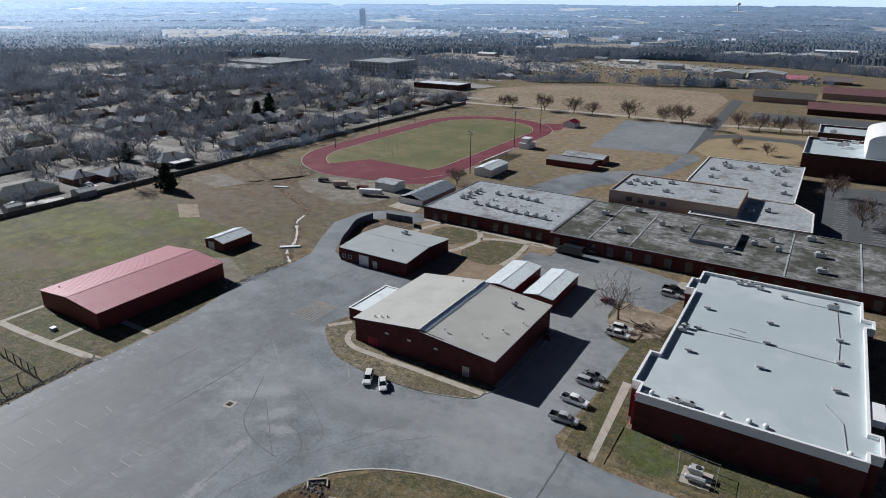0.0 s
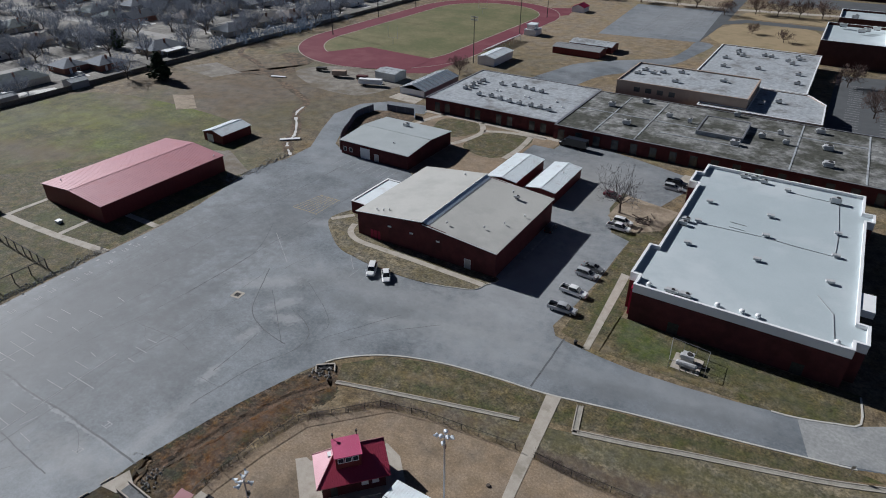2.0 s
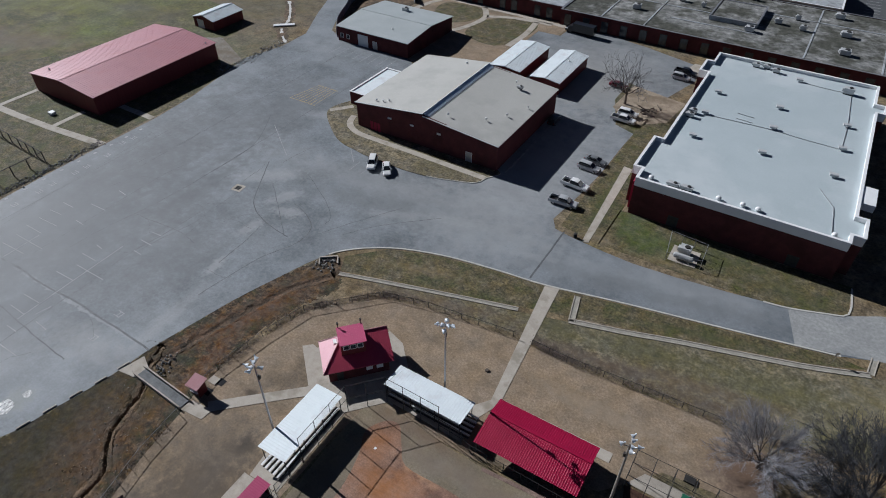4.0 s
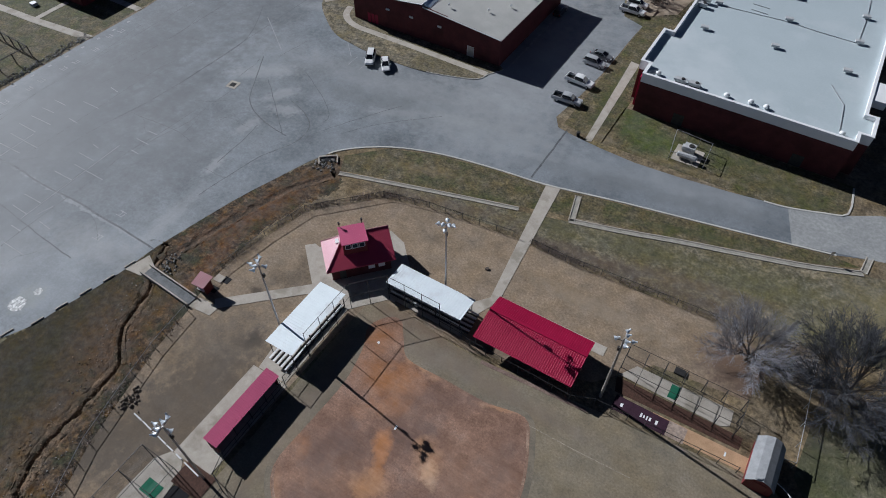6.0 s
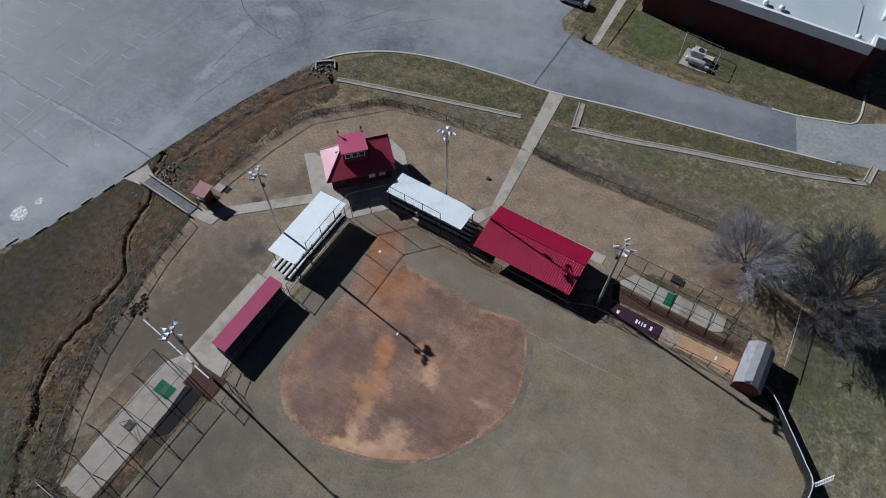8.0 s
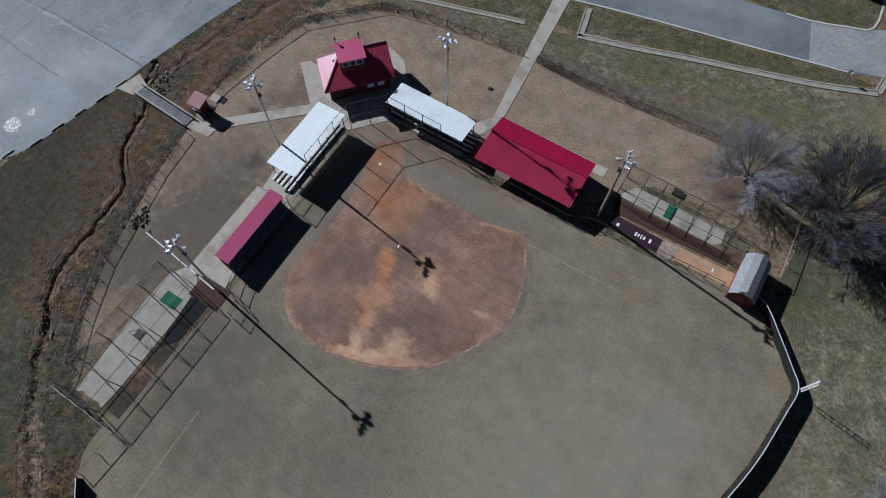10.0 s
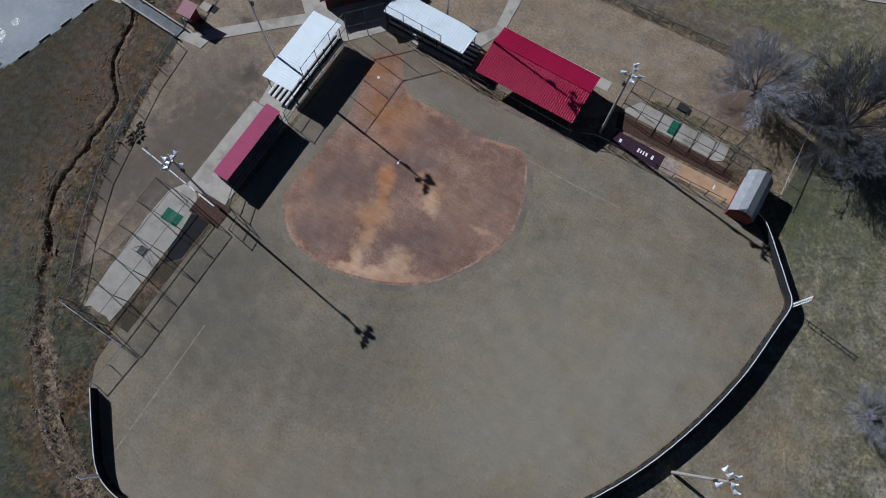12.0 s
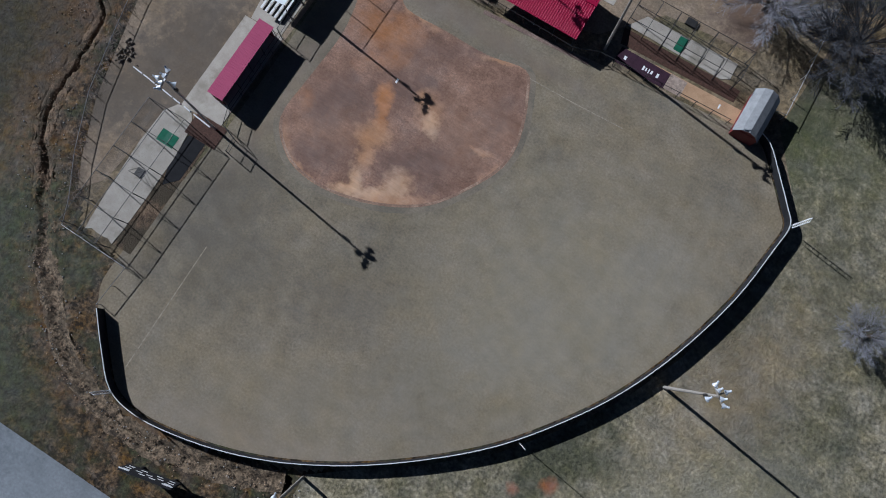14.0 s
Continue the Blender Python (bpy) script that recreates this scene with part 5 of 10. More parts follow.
paving("pavement", [(-21.9, 48.8), (-20.6, 49.6), (-22.8, 74.9), (-25.2, 74.2)], 0.06, "straight concrete walk from the drive to the bleachers")
paving("pavement", [(-55.6, 27.7), (-44.6, 37.9), (-43.5, 36.7), (-54.4, 26.5)], 0.06, "concrete walk from the footbridge to the bleachers")
paving("pavement", [(-24.4, 88.4), (-23.2, 88.8), (-24.3, 116.5), (-26.2, 116.8)], 0.05, "concrete walk beside the large hall")

bm = bmesh.new()
ribbon(bm, [(-17.9, 39.0), (-10.2, 39.5), (-3.1, 39.9)], 0.55, 0.0, 0.05)
M_BARESOIL = mat("bare_pinkish_soil", (0.135, 0.092, 0.078), (0.225, 0.155, 0.130), 0.7, 6, third=(0.26, 0.19, 0.155), scale3=0.35, bump=0.05, speck=(7, 0.3))
tagged(new("pavement", finish("pavement", bm, M_BARESOIL)), "narrow strip of bare reddish soil before the large dugout", "pavement", kind="structure")

# batting cage with concrete pad and green mat
paving("cage_pad", smooth([(-44.8, 6.8), (-40.6, 7.0), (-40.1, -8.6), (-41.0, -9.8), (-43.4, -9.8), (-44.3, -8.8)], 3, True), 0.06, "pale concrete pad of the batting cage")
tagged(boxpart("hitting_mat", (-43.45, -41.05, 3.3, 4.95, 0.06, 0.085), M_GREENMAT, None), "green hitting mat on the batting cage pad", "mat")
sheet("cage_soil", rect(-40.05, -37.6, -10.0, 5.5), 0.022, M_DIRT, "bare brown soil strip beside the cage pad", "soil")
# flat brown sheet added in place of a maroon awning
sheet("brick_pad", rect(-41.0, -36.6, 5.9, 8.9), 0.07, M_MULCH, "flat dark brown sheet in place of a maroon awning by the light pole", "soil")


def cage(x0, x1, y0, y1, h, nx, ny, label):
    c = thing("batting_cage", (x0 + x1) / 2, (y0 + y1) / 2, label, "batting cage", "batting cages")
    hx, hy = (x1 - x0) / 2, (y1 - y0) / 2
    bm = bmesh.new()
    tube(bm, (0, 0, 0), (0, 0, h), 0.055, 0.055, 6)
    pm = finish("post", bm, M_DARKSTEEL)
    X, Y = np.linspace(-hx, hx, nx), np.linspace(-hy, hy, ny)
    for i, x in enumerate(X):
        for j, y in enumerate(Y):
            if i in (0, nx - 1) or j in (0, ny - 1):
                piece("post", pm, c, Matrix.Translation((x, y, 0)))
    for x in X:
        bm = bmesh.new()
        tube(bm, (x, -hy, h), (x, hy, h), 0.04, 0.04, 5)
        part("rail", bm, M_DARKSTEEL, c)
    for y in Y:
        bm = bmesh.new()
        tube(bm, (-hx, y, h), (hx, y, h), 0.04, 0.04, 5)
        part("rail", bm, M_DARKSTEEL, c)
    # sagging net
    bm = bmesh.new()
    g = [[bm.verts.new((x, y, h - 0.06 - 0.35 * abs(math.sin(math.pi * (j / 6))) * abs(math.sin(math.pi * i / 4)))) for i, x in enumerate(np.linspace(-hx, hx, 13))] for j, y in enumerate(np.linspace(-hy, hy, 25))]
    for j in range(24):
        for i in range(12):
            bm.faces.new((g[j][i], g[j][i + 1], g[j + 1][i + 1], g[j + 1][i]))
    n = part("net", bm, M_NET, c, "sagging black net")
    for s in (-1, 1):
        bm = bmesh.new()
        q = [bm.verts.new(p) for p in ((s * hx, -hy, 0.1), (s * hx, hy, 0.1), (s * hx, hy, h), (s * hx, -hy, h))]
        bm.faces.new(q)
        part("side_net", bm, M_NET, c)
    return c


cage(-45.3, -40.1, -10.6, 6.9, 3.3, 3, 6, "batting cage of dark posts and black net over a concrete pad")
cage(-1.6, 13.6, 46.2, 50.2, 3.0, 7, 3, "batting cage of dark posts and black net over a concrete pad")
bm = bmesh.new()
box(bm, -0.45, 0.45, -0.55, 0.55, 0.06, 0.2)
for sx in (-0.4, 0.4):
    tube(bm, (sx, -0.5, 0.06), (sx, -0.5, 1.6), 0.025)
    tube(bm, (sx, 0.5, 0.06), (sx, -0.4, 1.5), 0.025)
tube(bm, (-0.4, -0.5, 1.6), (0.4, -0.5, 1.6), 0.025)
pm_ = new("pitching_machine", finish("pitching_machine", bm, M_DARKSTEEL))
pm_.location = (-42.6, -1.2, 0)
tagged(pm_, "dark pitching machine and screen on the cage pad", "pitching machine")
paving("cage_pad", [(-1.4, 47.0), (0.2, 49.4), (12.9, 49.7), (13.0, 47.4), (12.0, 46.8)], 0.06, "pale concrete pad of the second batting cage")
tagged(boxpart("hitting_mat", (5.0, 6.15, 47.2, 49.3, 0.06, 0.085), M_GREENMAT, None), "green hitting mat on the batting cage pad", "mat")
sheet("mulch_bed", [(-1.0, 44.4), (14.8, 44.9), (14.8, 46.7), (-1.6, 46.6)], 0.03, M_MULCH, "dark brown mulch bed between cage and bullpen", "mulch")
M_PURPLE = mat("bullpen_turf", (0.022, 0.008, 0.016), (0.05, 0.02, 0.036), 1.5, 14, bump=0.01)
M_SAND = mat("bullpen_sand", (0.33, 0.20, 0.115), (0.52, 0.34, 0.20), 0.7, 8, bump=0.02)
sheet("bullpen_dirt", [(4.2, 42.1), (16.3, 42.4), (16.2, 44.5), (4.2, 44.2)], 0.034, M_SAND, "orange sand bullpen lane", "soil")
sheet("bullpen_dust", rect(6.41, 8.7, 42.0, 44.2), 0.042, mat("dusty_bullpen_floor", (0.24, 0.18, 0.145), (0.40, 0.32, 0.26), 0.6, 6, bump=0.02, speck=(4, 0.4)), "pale dusty floor between bullpen mat and sand", "soil")
bullpen_mat = sheet("bullpen_turf", rect(-0.6, 6.4, 41.9, 44.1), 0.05, M_PURPLE, "dark maroon bullpen mat with white emblem marks", "mat")
bm = bmesh.new()
for k, (x, w, hgt) in enumerate(((0.3, 0.35, 0.5), (2.95, 0.25, 0.6), (3.35, 0.2, 0.45), (3.75, 0.15, 0.6), (4.1, 0.25, 0.5), (4.9, 0.3, 0.6))):
    box(bm, x, x + w, 43.0 - hgt / 2, 43.0 + hgt / 2, 0.05, 0.056)
tagged(new("emblem", finish("emblem", bm, M_WHITE)), "white painted emblem marks on the bullpen mat", "marking", kind="structure")
for p in ((13.4, 43.2), ):
    tagged(boxpart("pitching_rubber", (p[0], p[0] + 0.2, p[1], p[1] + 0.6, 0.034, 0.07), M_WHITE, None), "white pitching rubber in the bullpen", "pitching rubber")

# gambrel shed
gs = thing("shed", 17.6, 43.9, "red wooden shed with a grey gambrel roof", "shed")
bm = bmesh.new()
prof = [(-1.5, 0), (1.5, 0), (1.5, 1.75), (0.85, 2.6), (0, 2.95), (-0.85, 2.6), (-1.5, 1.75)]
la = [bm.verts.new((p[0], -2.95, p[1])) for p in prof]
lb = [bm.verts.new((p[0], 2.95, p[1])) for p in prof]
bm.faces.new(la)
bm.faces.new(lb[::-1])
for i in range(7):
    bm.faces.new((la[i], lb[i], lb[(i + 1) % 7], la[(i + 1) % 7]))
part("body", bm, M_REDMETAL, gs)
for (xa, za), (xb, zb) in zip(((-1.68, 1.62), (-0.88, 2.66), (0, 3.02), (0.88, 2.66)), ((-0.88, 2.66), (0, 3.02), (0.88, 2.66), (1.68, 1.62))):
    bm = bmesh.new()
    slab(bm, rect(xa, xb, -3.1, 3.1), [za - 0.06, zb - 0.06, zb - 0.06, za - 0.06], [za, zb, zb, za])
    part("roof", bm, M_SHEDROOF, gs)
opening(gs, 0, -2.95, 0.05, 1.5, 1.9, "s", M_REDMETAL, M_REDMETAL, "door")

# ---- fences ----
OUT = smooth([(-36.5, -16.9), (-33.2, -20.4), (-29.7, -23.5), (-25.6, -24.3), (-20.5, -23.7), (-14.6, -22.2), (-8.6, -19.8), (-2.0, -16.1), (4.6, -11.3), (10.8, -5.7), (15.9, 0.6), (19.8, 6.7), (23.1, 14.0), (25.8, 22.8), (27.0, 30.6), (27.3, 34.0), (25.9, 36.0), (23.4, 38.9), (20.7, 41.8), (18.6, 42.6)], 4)
of = thing("outfield_fence", OUT[0][0], OUT[0][1], "outfield fence with black windscreen and white top rail", "fence")
bm = bmesh.new()
o0 = Vector(OUT[0])
rel = [tuple(Vector(p) - o0) for p in OUT]
ribbon(bm, rel, 0.06, 0.02, 1.38)
part("windscreen", bm, M_BLACK, of, "black fabric windscreen")
bm = bmesh.new()
ribbon(bm, rel, 0.09, 1.385, 1.45)
part("top_cap", bm, M_BENCH, of, "white rail cap")
bm = bmesh.new()
tube(bm, (0, 0, -0.1), (0, 0, 1.38), 0.04)
pmesh = finish("post", bm, M_DARKSTEEL)
for k in range(0, len(rel), 2):
    d = (Vector(rel[min(k + 1, len(rel) - 1)]) - Vector(rel[max(k - 1, 0)])).normalized()
    piece("post", pmesh, of, Matrix.Translation((rel[k][0] + d.y * 0.09, rel[k][1] - d.x * 0.09, 0)))
# warning edge of thin rough grass under the fence
bm = bmesh.new()
ribbon(bm, [tuple(Vector(p) * 1.0) for p in OUT], 0.45, 0.0, 0.026)
tagged(new("fence_verge", finish("fence_verge", bm, M_BANK)), "rough dark grass verge under the outfield fence", "grass", kind="structure")

fence_run("chain_link_fence", [(-57.6, 24.2), (-56.8, 17.5), (-55.2, 11.0), (-53.4, 4.0), (-50.2, -3.2), (-47.2, -8.3), (-46.0, -11.2), (-36.6, -11.4), (-36.9, -16.6)], 1.25, "galvanised chain-link fence along the ditch", 2.6, post=M_STEEL)
fence_run("chain_link_fence", [(-58.4, 27.0), (-58.9, 32.6), (-57.7, 40.7), (-55.9, 48.3), (-46.9, 57.7), (-39.2, 59.6), (-24.6, 61.3)], 1.2, "low chain-link fence with thin dark posts on the bank", 2.8)
fence_run("chain_link_fence", [(-21.4, 61.2), (-15.6, 61.0), (-4.2, 61.7), (9.8, 62.4), (19.9, 63.4)], 1.25, "chain-link fence with thin dark posts behind the dugout", 2.8)
fence_run("chain_link_fence", [(20.0, 63.3), (20.5, 52.0), (20.7, 46.0), (18.5, 45.6)], 1.6, "galvanised chain-link fence beside the big tree", 2.8, post=M_STEEL)
fence_run("backstop", [(-37.6, 22.4), (-37.9, 27.6)], 2.7, "chain-link frame beside the bleachers", 2.6, mid=True)
fence_run("backstop", [(-37.9, 27.6), (-37.9, 30.6), (-37.9, 33.6), (-37.9, 36.9)], 5.6, "tall chain-link backstop frame in front of the bleachers", 3.2, mid=True)
fence_run("backstop", [(-37.9, 36.9), (-34.2, 41.0)], 5.6, "tall chain-link backstop frame behind home plate", 2.8, mid=True)
fence_run("backstop", [(-34.2, 41.0), (-31.4, 41.0), (-28.5, 40.95), (-25.6, 40.9)], 5.4, "tall chain-link backstop frame in front of the bleachers", 3.2, mid=True)
fence_run("backstop", [(-25.6, 40.9), (-22.0, 40.7)], 2.7, "chain-link frame beside the bleachers", 2.4, mid=True)
fence_run("chain_link_fence", [(-22.0, 40.7), (-20.4, 40.3), (-5.6, 40.0), (-2.6, 41.2), (6, 41.6), (15.2, 41.9)], 1.6, "chain-link fence along the dugout and bullpen", 2.4)
fence_run("chain_link_fence", [(-37.6, 22.4), (-37.4, 11.2), (-36.6, 8.9), (-34.6, 8.2), (-34.4, 6.4)], 1.9, "chain-link fence along the small dugout and cage", 2.4, mid=True)

# flat near-black patch on the ground beside the cage
sheet("bullpen_turf", [(-40.3, 5.8), (-37.9, 6.6), (-37.9, 0.6), (-39.4, -1.0), (-40.2, 1.5)], 0.045, M_BLACK, "flat near-black patch beside the batting cage", "mat")
# dry brush and vines along the low fences on the bank
M_BRUSH = mat("dry_brush", (0.10, 0.08, 0.068), (0.25, 0.20, 0.17), 0.8, 4, bump=0)
brush_rng = random.Random(19)
for line, n, wide, label in (([(-58.8, 33), (-57.9, 40.7), (-56.1, 48.3), (-51.5, 53.6), (-47.0, 58.0), (-39.2, 60.1), (-24.6, 61.9)], 5200, 0.5, "dry brush and vines along the low fence on the bank"), ([(-21.4, 61.8), (-15.6, 61.6), (-4.2, 62.2), (9.8, 62.9), (18.5, 63.6)], 4200, 0.4, "dry brush along the fence behind the dugout"), ([(-57.2, 22), (-55.6, 11.0), (-53.6, 4.0), (-50.6, -3.2), (-47.6, -8.3)], 2200, 0.5, "thin dry weeds along the ditch fence")):
    soft = smooth(line, 8)
    V, F = [], []
    for _ in range(n):
        k = brush_rng.randrange(len(soft) - 1)
        p = Vector(soft[k]).lerp(Vector(soft[k + 1]), brush_rng.random())
        keep = 0.5 + 0.9 * noise.noise((p.x * 0.25, p.y * 0.25, 3.0))
        if brush_rng.random() > keep:
            continue
        c = Vector((p.x + brush_rng.gauss(0, wide), p.y + brush_rng.gauss(0, wide), 0.0))
        d = Vector((brush_rng.gauss(0, 0.4), brush_rng.gauss(0, 0.4), brush_rng.uniform(0.12, 0.5)))
        w = Vector((brush_rng.gauss(0, 1), brush_rng.gauss(0, 1), 0)).normalized() * 0.035
        k0 = len(V)
        V.extend((tuple(c - w), tuple(c + w), tuple(c + d)))
        F.append((k0, k0 + 1, k0 + 2))
    me = bpy.data.meshes.new("dry_brush")
    me.from_pydata(V, [], F)
    me.materials.append(M_BRUSH)
    tagged(new("dry_brush", me), label, "brush", kind="stuff")
# foul poles
for x, y, n in ((27.5, 34.2, 0), (-29.7, -23.6, 1)):
    fp = thing("foul_pole", x, y, "white foul pole with a narrow mesh wing", "pole", "foul poles")
    bm = bmesh.new()
    tube(bm, (0, 0, 0), (0, 0, 5.4), 0.06)
    part("pole", bm, M_WHITE, fp)
    bm = bmesh.new()
    wx, wy = (0.0, -0.5) if n == 0 else (0.5, 0.0)
    tube(bm, (wx, wy, 1.7), (wx, wy, 5.3), 0.05)
    for z in np.linspace(1.7, 5.3, 8):
        tube(bm, (0, 0, z), (wx, wy, z), 0.03)
    part("wing", bm, M_WHITE, fp)
flag = thing("flag_pole", 12.9, -4.2, "thin white flag pole behind the outfield fence", "pole")
bm = bmesh.new()
tube(bm, (0, 0, 0), (0, 0, 5.2), 0.05, 0.04)
part("pole", bm, M_WHITE, flag)
bm = bmesh.new()
bmesh.ops.create_uvsphere(bm, u_segments=8, v_segments=6, radius=0.09, matrix=Matrix.Translation((0, 0, 5.25)))
part("finial", bm, M_STEEL, flag)


# ---- flood lights ----
def flood_light(x, y, h, turn, wood, label):
    p = thing("flood_light", x, y, label, "light pole", "flood lights", turn=turn)
    bm = bmesh.new()
    tube(bm, (0, 0, 0), (0, 0, h), 0.2 if wood else 0.16, 0.13 if wood else 0.1, 10)
    part("pole", bm, M_POLE if wood else M_STEEL, p)
    arm = M_POLE if wood else M_STEEL
    boxpart("crossarm", (-1.1, 1.1, -0.16, -0.06, h - 0.30, h - 0.18), arm, p)
    boxpart("crossarm", (-0.05, 0.05, -1.0, 1.0, h - 0.62, h - 0.50), arm, p)
    for k, (lx, ly, z, side) in enumerate(((-1.05, -0.12, h - 0.2, -35), (1.05, -0.12, h - 0.2, 38), (0.0, -0.95, h - 0.5, 0), (0.0, 0.95, h - 0.5, 12), (-0.4, -0.2, h - 0.2, -12), (0.45, -0.2, h - 0.2, 15))):
        m = pose(lx, ly - 0.12, z + 0.14, 55 + 8 * (k % 3), 0, side)
        bm = bmesh.new()
        bmesh.ops.create_cone(bm, cap_ends=True, segments=12, radius1=0.31, radius2=0.12, depth=0.36, matrix=m)
        bmesh.ops.create_cone(bm, cap_ends=True, segments=8, radius1=0.11, radius2=0.1, depth=0.26, matrix=m @ Matrix.Translation((0, 0, 0.3)))
        lamp = part("lamp_head", bm, M_LAMP, p, "pale metal flood lamp head")
        bm = bmesh.new()
        tube(bm, (lx, ly, z - 0.02), (lx, ly - 0.12, z + 0.2), 0.03)
        part("bracket", bm, M_DARKSTEEL, lamp)
    boxpart("junction_box", (-0.16, 0.16, 0.12, 0.36, h - 2.6, h - 2.0), M_DARKSTEEL, p)
    return p


for x, y, h, turn, wood in ((-27.8, 46.1, 15.2, 20, False), (-43.7, 28.6, 15.1, -70, False), (-2.3, 42.7, 14.1, 105, True), (-38.0, 8.2, 14.3, -80, False), (24.0, 9.9, 14.4, 140, True), (-5.9, -20.3, 14.4, 190, True)):
    flood_light(x, y, h, turn, wood, "weathered wooden flood light pole with pale lamp heads" if wood else "grey steel flood light pole with pale lamp heads")

# scoreboard
sb = thing("scoreboard", -19.9, -28.2, "black scoreboard with pale markings on steel posts", "scoreboard", turn=12)
boxpart("panel", (-3.1, 3.1, -0.12, 0.12, 1.7, 4.1), M_BLACK, sb)
for x in (-2.0, 2.0):
    boxpart("post", (x - 0.1, x + 0.1, -0.33, -0.13, 0, 3.9), M_DARKSTEEL, sb)
bm = bmesh.new()
for z, xs_ in ((3.6, (-2.4, -0.6, 0.6, 2.4)), (3.0, (-2.5, -1.2, 0.0, 1.3, 2.5)), (2.3, (-2.4, -0.9, 0.9, 2.4))):
    for x in xs_:
        box(bm, x - 0.35, x + 0.35, 0.12, 0.135, z - 0.1, z + 0.1)
part("marking", bm, M_WHITE, sb, "rows of pale lettering bars")
bm = bmesh.new()
box(bm, -3.15, -1.9, 0.12, 0.15, 3.75, 4.05)
box(bm, 1.9, 3.15, 0.12, 0.15, 3.75, 4.05)
part("sponsor_panel", bm, M_WHITE, sb, "white sponsor panels")

# footbridge over the ditch, ticket booth and bin
fb = thing("footbridge", -63.0, 25.9, "narrow concrete footbridge with low pale side rails", "footbridge", turn=-3)
boxpart("deck", (-4.8, 5.0, -0.75, 0.75, 0.0, 0.16), M_TAR, fb, "dark worn deck")
for s in (-1, 1):
    boxpart("side_rail", (-5.2, 5.1, s * 0.85 - 0.1, s * 0.85 + 0.1, -0.3, 0.62), M_CONCRETE, fb, "pale concrete side rail")
paving("pavement", [(-71.0, 24.6), (-68.0, 25.0), (-67.6, 27.3), (-70.0, 28.4)], 0.07, "concrete landing at the lot edge")
paving("pavement", [(-58.1, 24.8), (-54.2, 25.2), (-54.0, 27.0), (-57.6, 26.8)], 0.062, "concrete landing by the ticket booth")
kiosk = thing("ticket_booth", -57.9, 28.3, "small ticket booth with a faded red roof", "booth", turn=4)
for r in ((-0.8, -0.7, -0.75, 0.75), (0.7, 0.8, -0.75, 0.75), (-0.7, 0.7, 0.65, 0.75)):
    boxpart("wall", (*r, 0, 2.1), M_REDMETAL, kiosk)
boxpart("counter", (-0.7, 0.7, -0.95, -0.55, 0.95, 1.02), M_WHITE, kiosk)
roof_plane(kiosk, -1.1, 1.1, -1.1, 1.1, 2.15, 2.15, 2.5, 2.5, M_PINKROOF, 0.08, 0.3, "y", "faded red ribbed roof")
for x, y in ((-56.6, 31.1), (-57.0, 28.9)):
    tagged(boxpart("rubber_mat", (x - 0.6, x + 0.6, y - 0.55, y + 0.55, 0.012, 0.05), M_BLACK, None), "black rubber mat lying on the lawn", "mat")
tagged(boxpart("concrete_lid", (-58.4, -57.0, 30.2, 31.4, 0.0, 0.12), M_CONCRETE, None), "pale concrete access lid in the grass", "lid")
tagged(boxpart("vent_panel", (4.6, 6.0, 51.0, 52.0, 0.0, 0.3), M_DARKSTEEL, None), "dark metal utility panel behind the cage", "panel")

# home plate and bases
bm = bmesh.new()
slab(bm, [(-31.45, 34.05), (-31.2, 34.0), (-31.05, 34.2), (-31.2, 34.4), (-31.45, 34.35)], 0.03, 0.05)
tagged(new("home_plate", finish("home_plate", bm, M_WHITE)), "white home plate in the clay", "home plate")
tagged(boxpart("pitching_rubber", (-22.42, -22.17, 25.0, 25.6, 0.03, 0.06), M_WHITE, None), "white pitching rubber in the infield clay", "pitching rubber")
# white tubes standing for a streak of sun glint in the grass beside the pole
wp = thing("glint_streak", -44.5, 8.7, "broken streak of sun glint in the grass, built as white tubes", "pipe", turn=-6.5)
for k, (a, b) in enumerate(((-6.9, -5.4), (-5.2, -3.3), (-3.1, -2.2), (-2.0, -0.4), (-0.2, 1.0), (1.6, 2.6), (3.2, 5.9))):
    bm = bmesh.new()
    tube(bm, (a, 0.03 * (k % 2), 0.1), (b, 0, 0.1), 0.09, 0.09, 8)
    part("pipe_length", bm, M_WHITE, wp)

# ---- concrete drains along the bank ----


M_SILT = mat("drain_silt", (0.20, 0.188, 0.16), (0.38, 0.36, 0.31), 0.8, 6, bump=0.02)


def drain(line, w, label):
    d = thing("drain_channel", line[0][0], line[0][1], label, "drain", kind="structure")
    rel_ = [(p[0] - line[0][0], p[1] - line[0][1]) for p in line]
    b = bmesh.new()
    ribbon(b, rel_, w, 0.0, 0.03)
    part("bed", b, M_SILT, d, "silted drain bed")
    P = [Vector(p) for p in rel_]
    for s in (-1, 1):
        pts = []
        for i, p in enumerate(P):
            t = (P[min(i + 1, len(P) - 1)] - P[max(i - 1, 0)]).normalized()
            pts.append((p.x - t.y * s * w / 2, p.y + t.x * s * w / 2))
        b = bmesh.new()
        ribbon(b, pts, 0.17, 0.0, 0.11)
        part("lip", b, M_CONCRETE, d)
    return d


drain(smooth([(-56.7, 58.2), (-46, 61.4), (-36, 64.3), (-26.6, 66.9)], 4), 0.7, "shallow concrete drain along the grass bank")
drain(smooth([(-18.6, 68.9), (-10, 71.3), (-3.0, 73.6), (8.6, 77.0), (16.0, 79.3), (23.4, 82.2)], 4), 0.9, "shallow concrete drain along the grass bank")
drain([(-18.2, 69.0), (-19.5, 74.8)], 0.9, "short concrete drain from the kerb down the bank")
drain([(23.4, 82.4), (23.8, 86)], 0.9, "short concrete drain from the kerb down the bank")

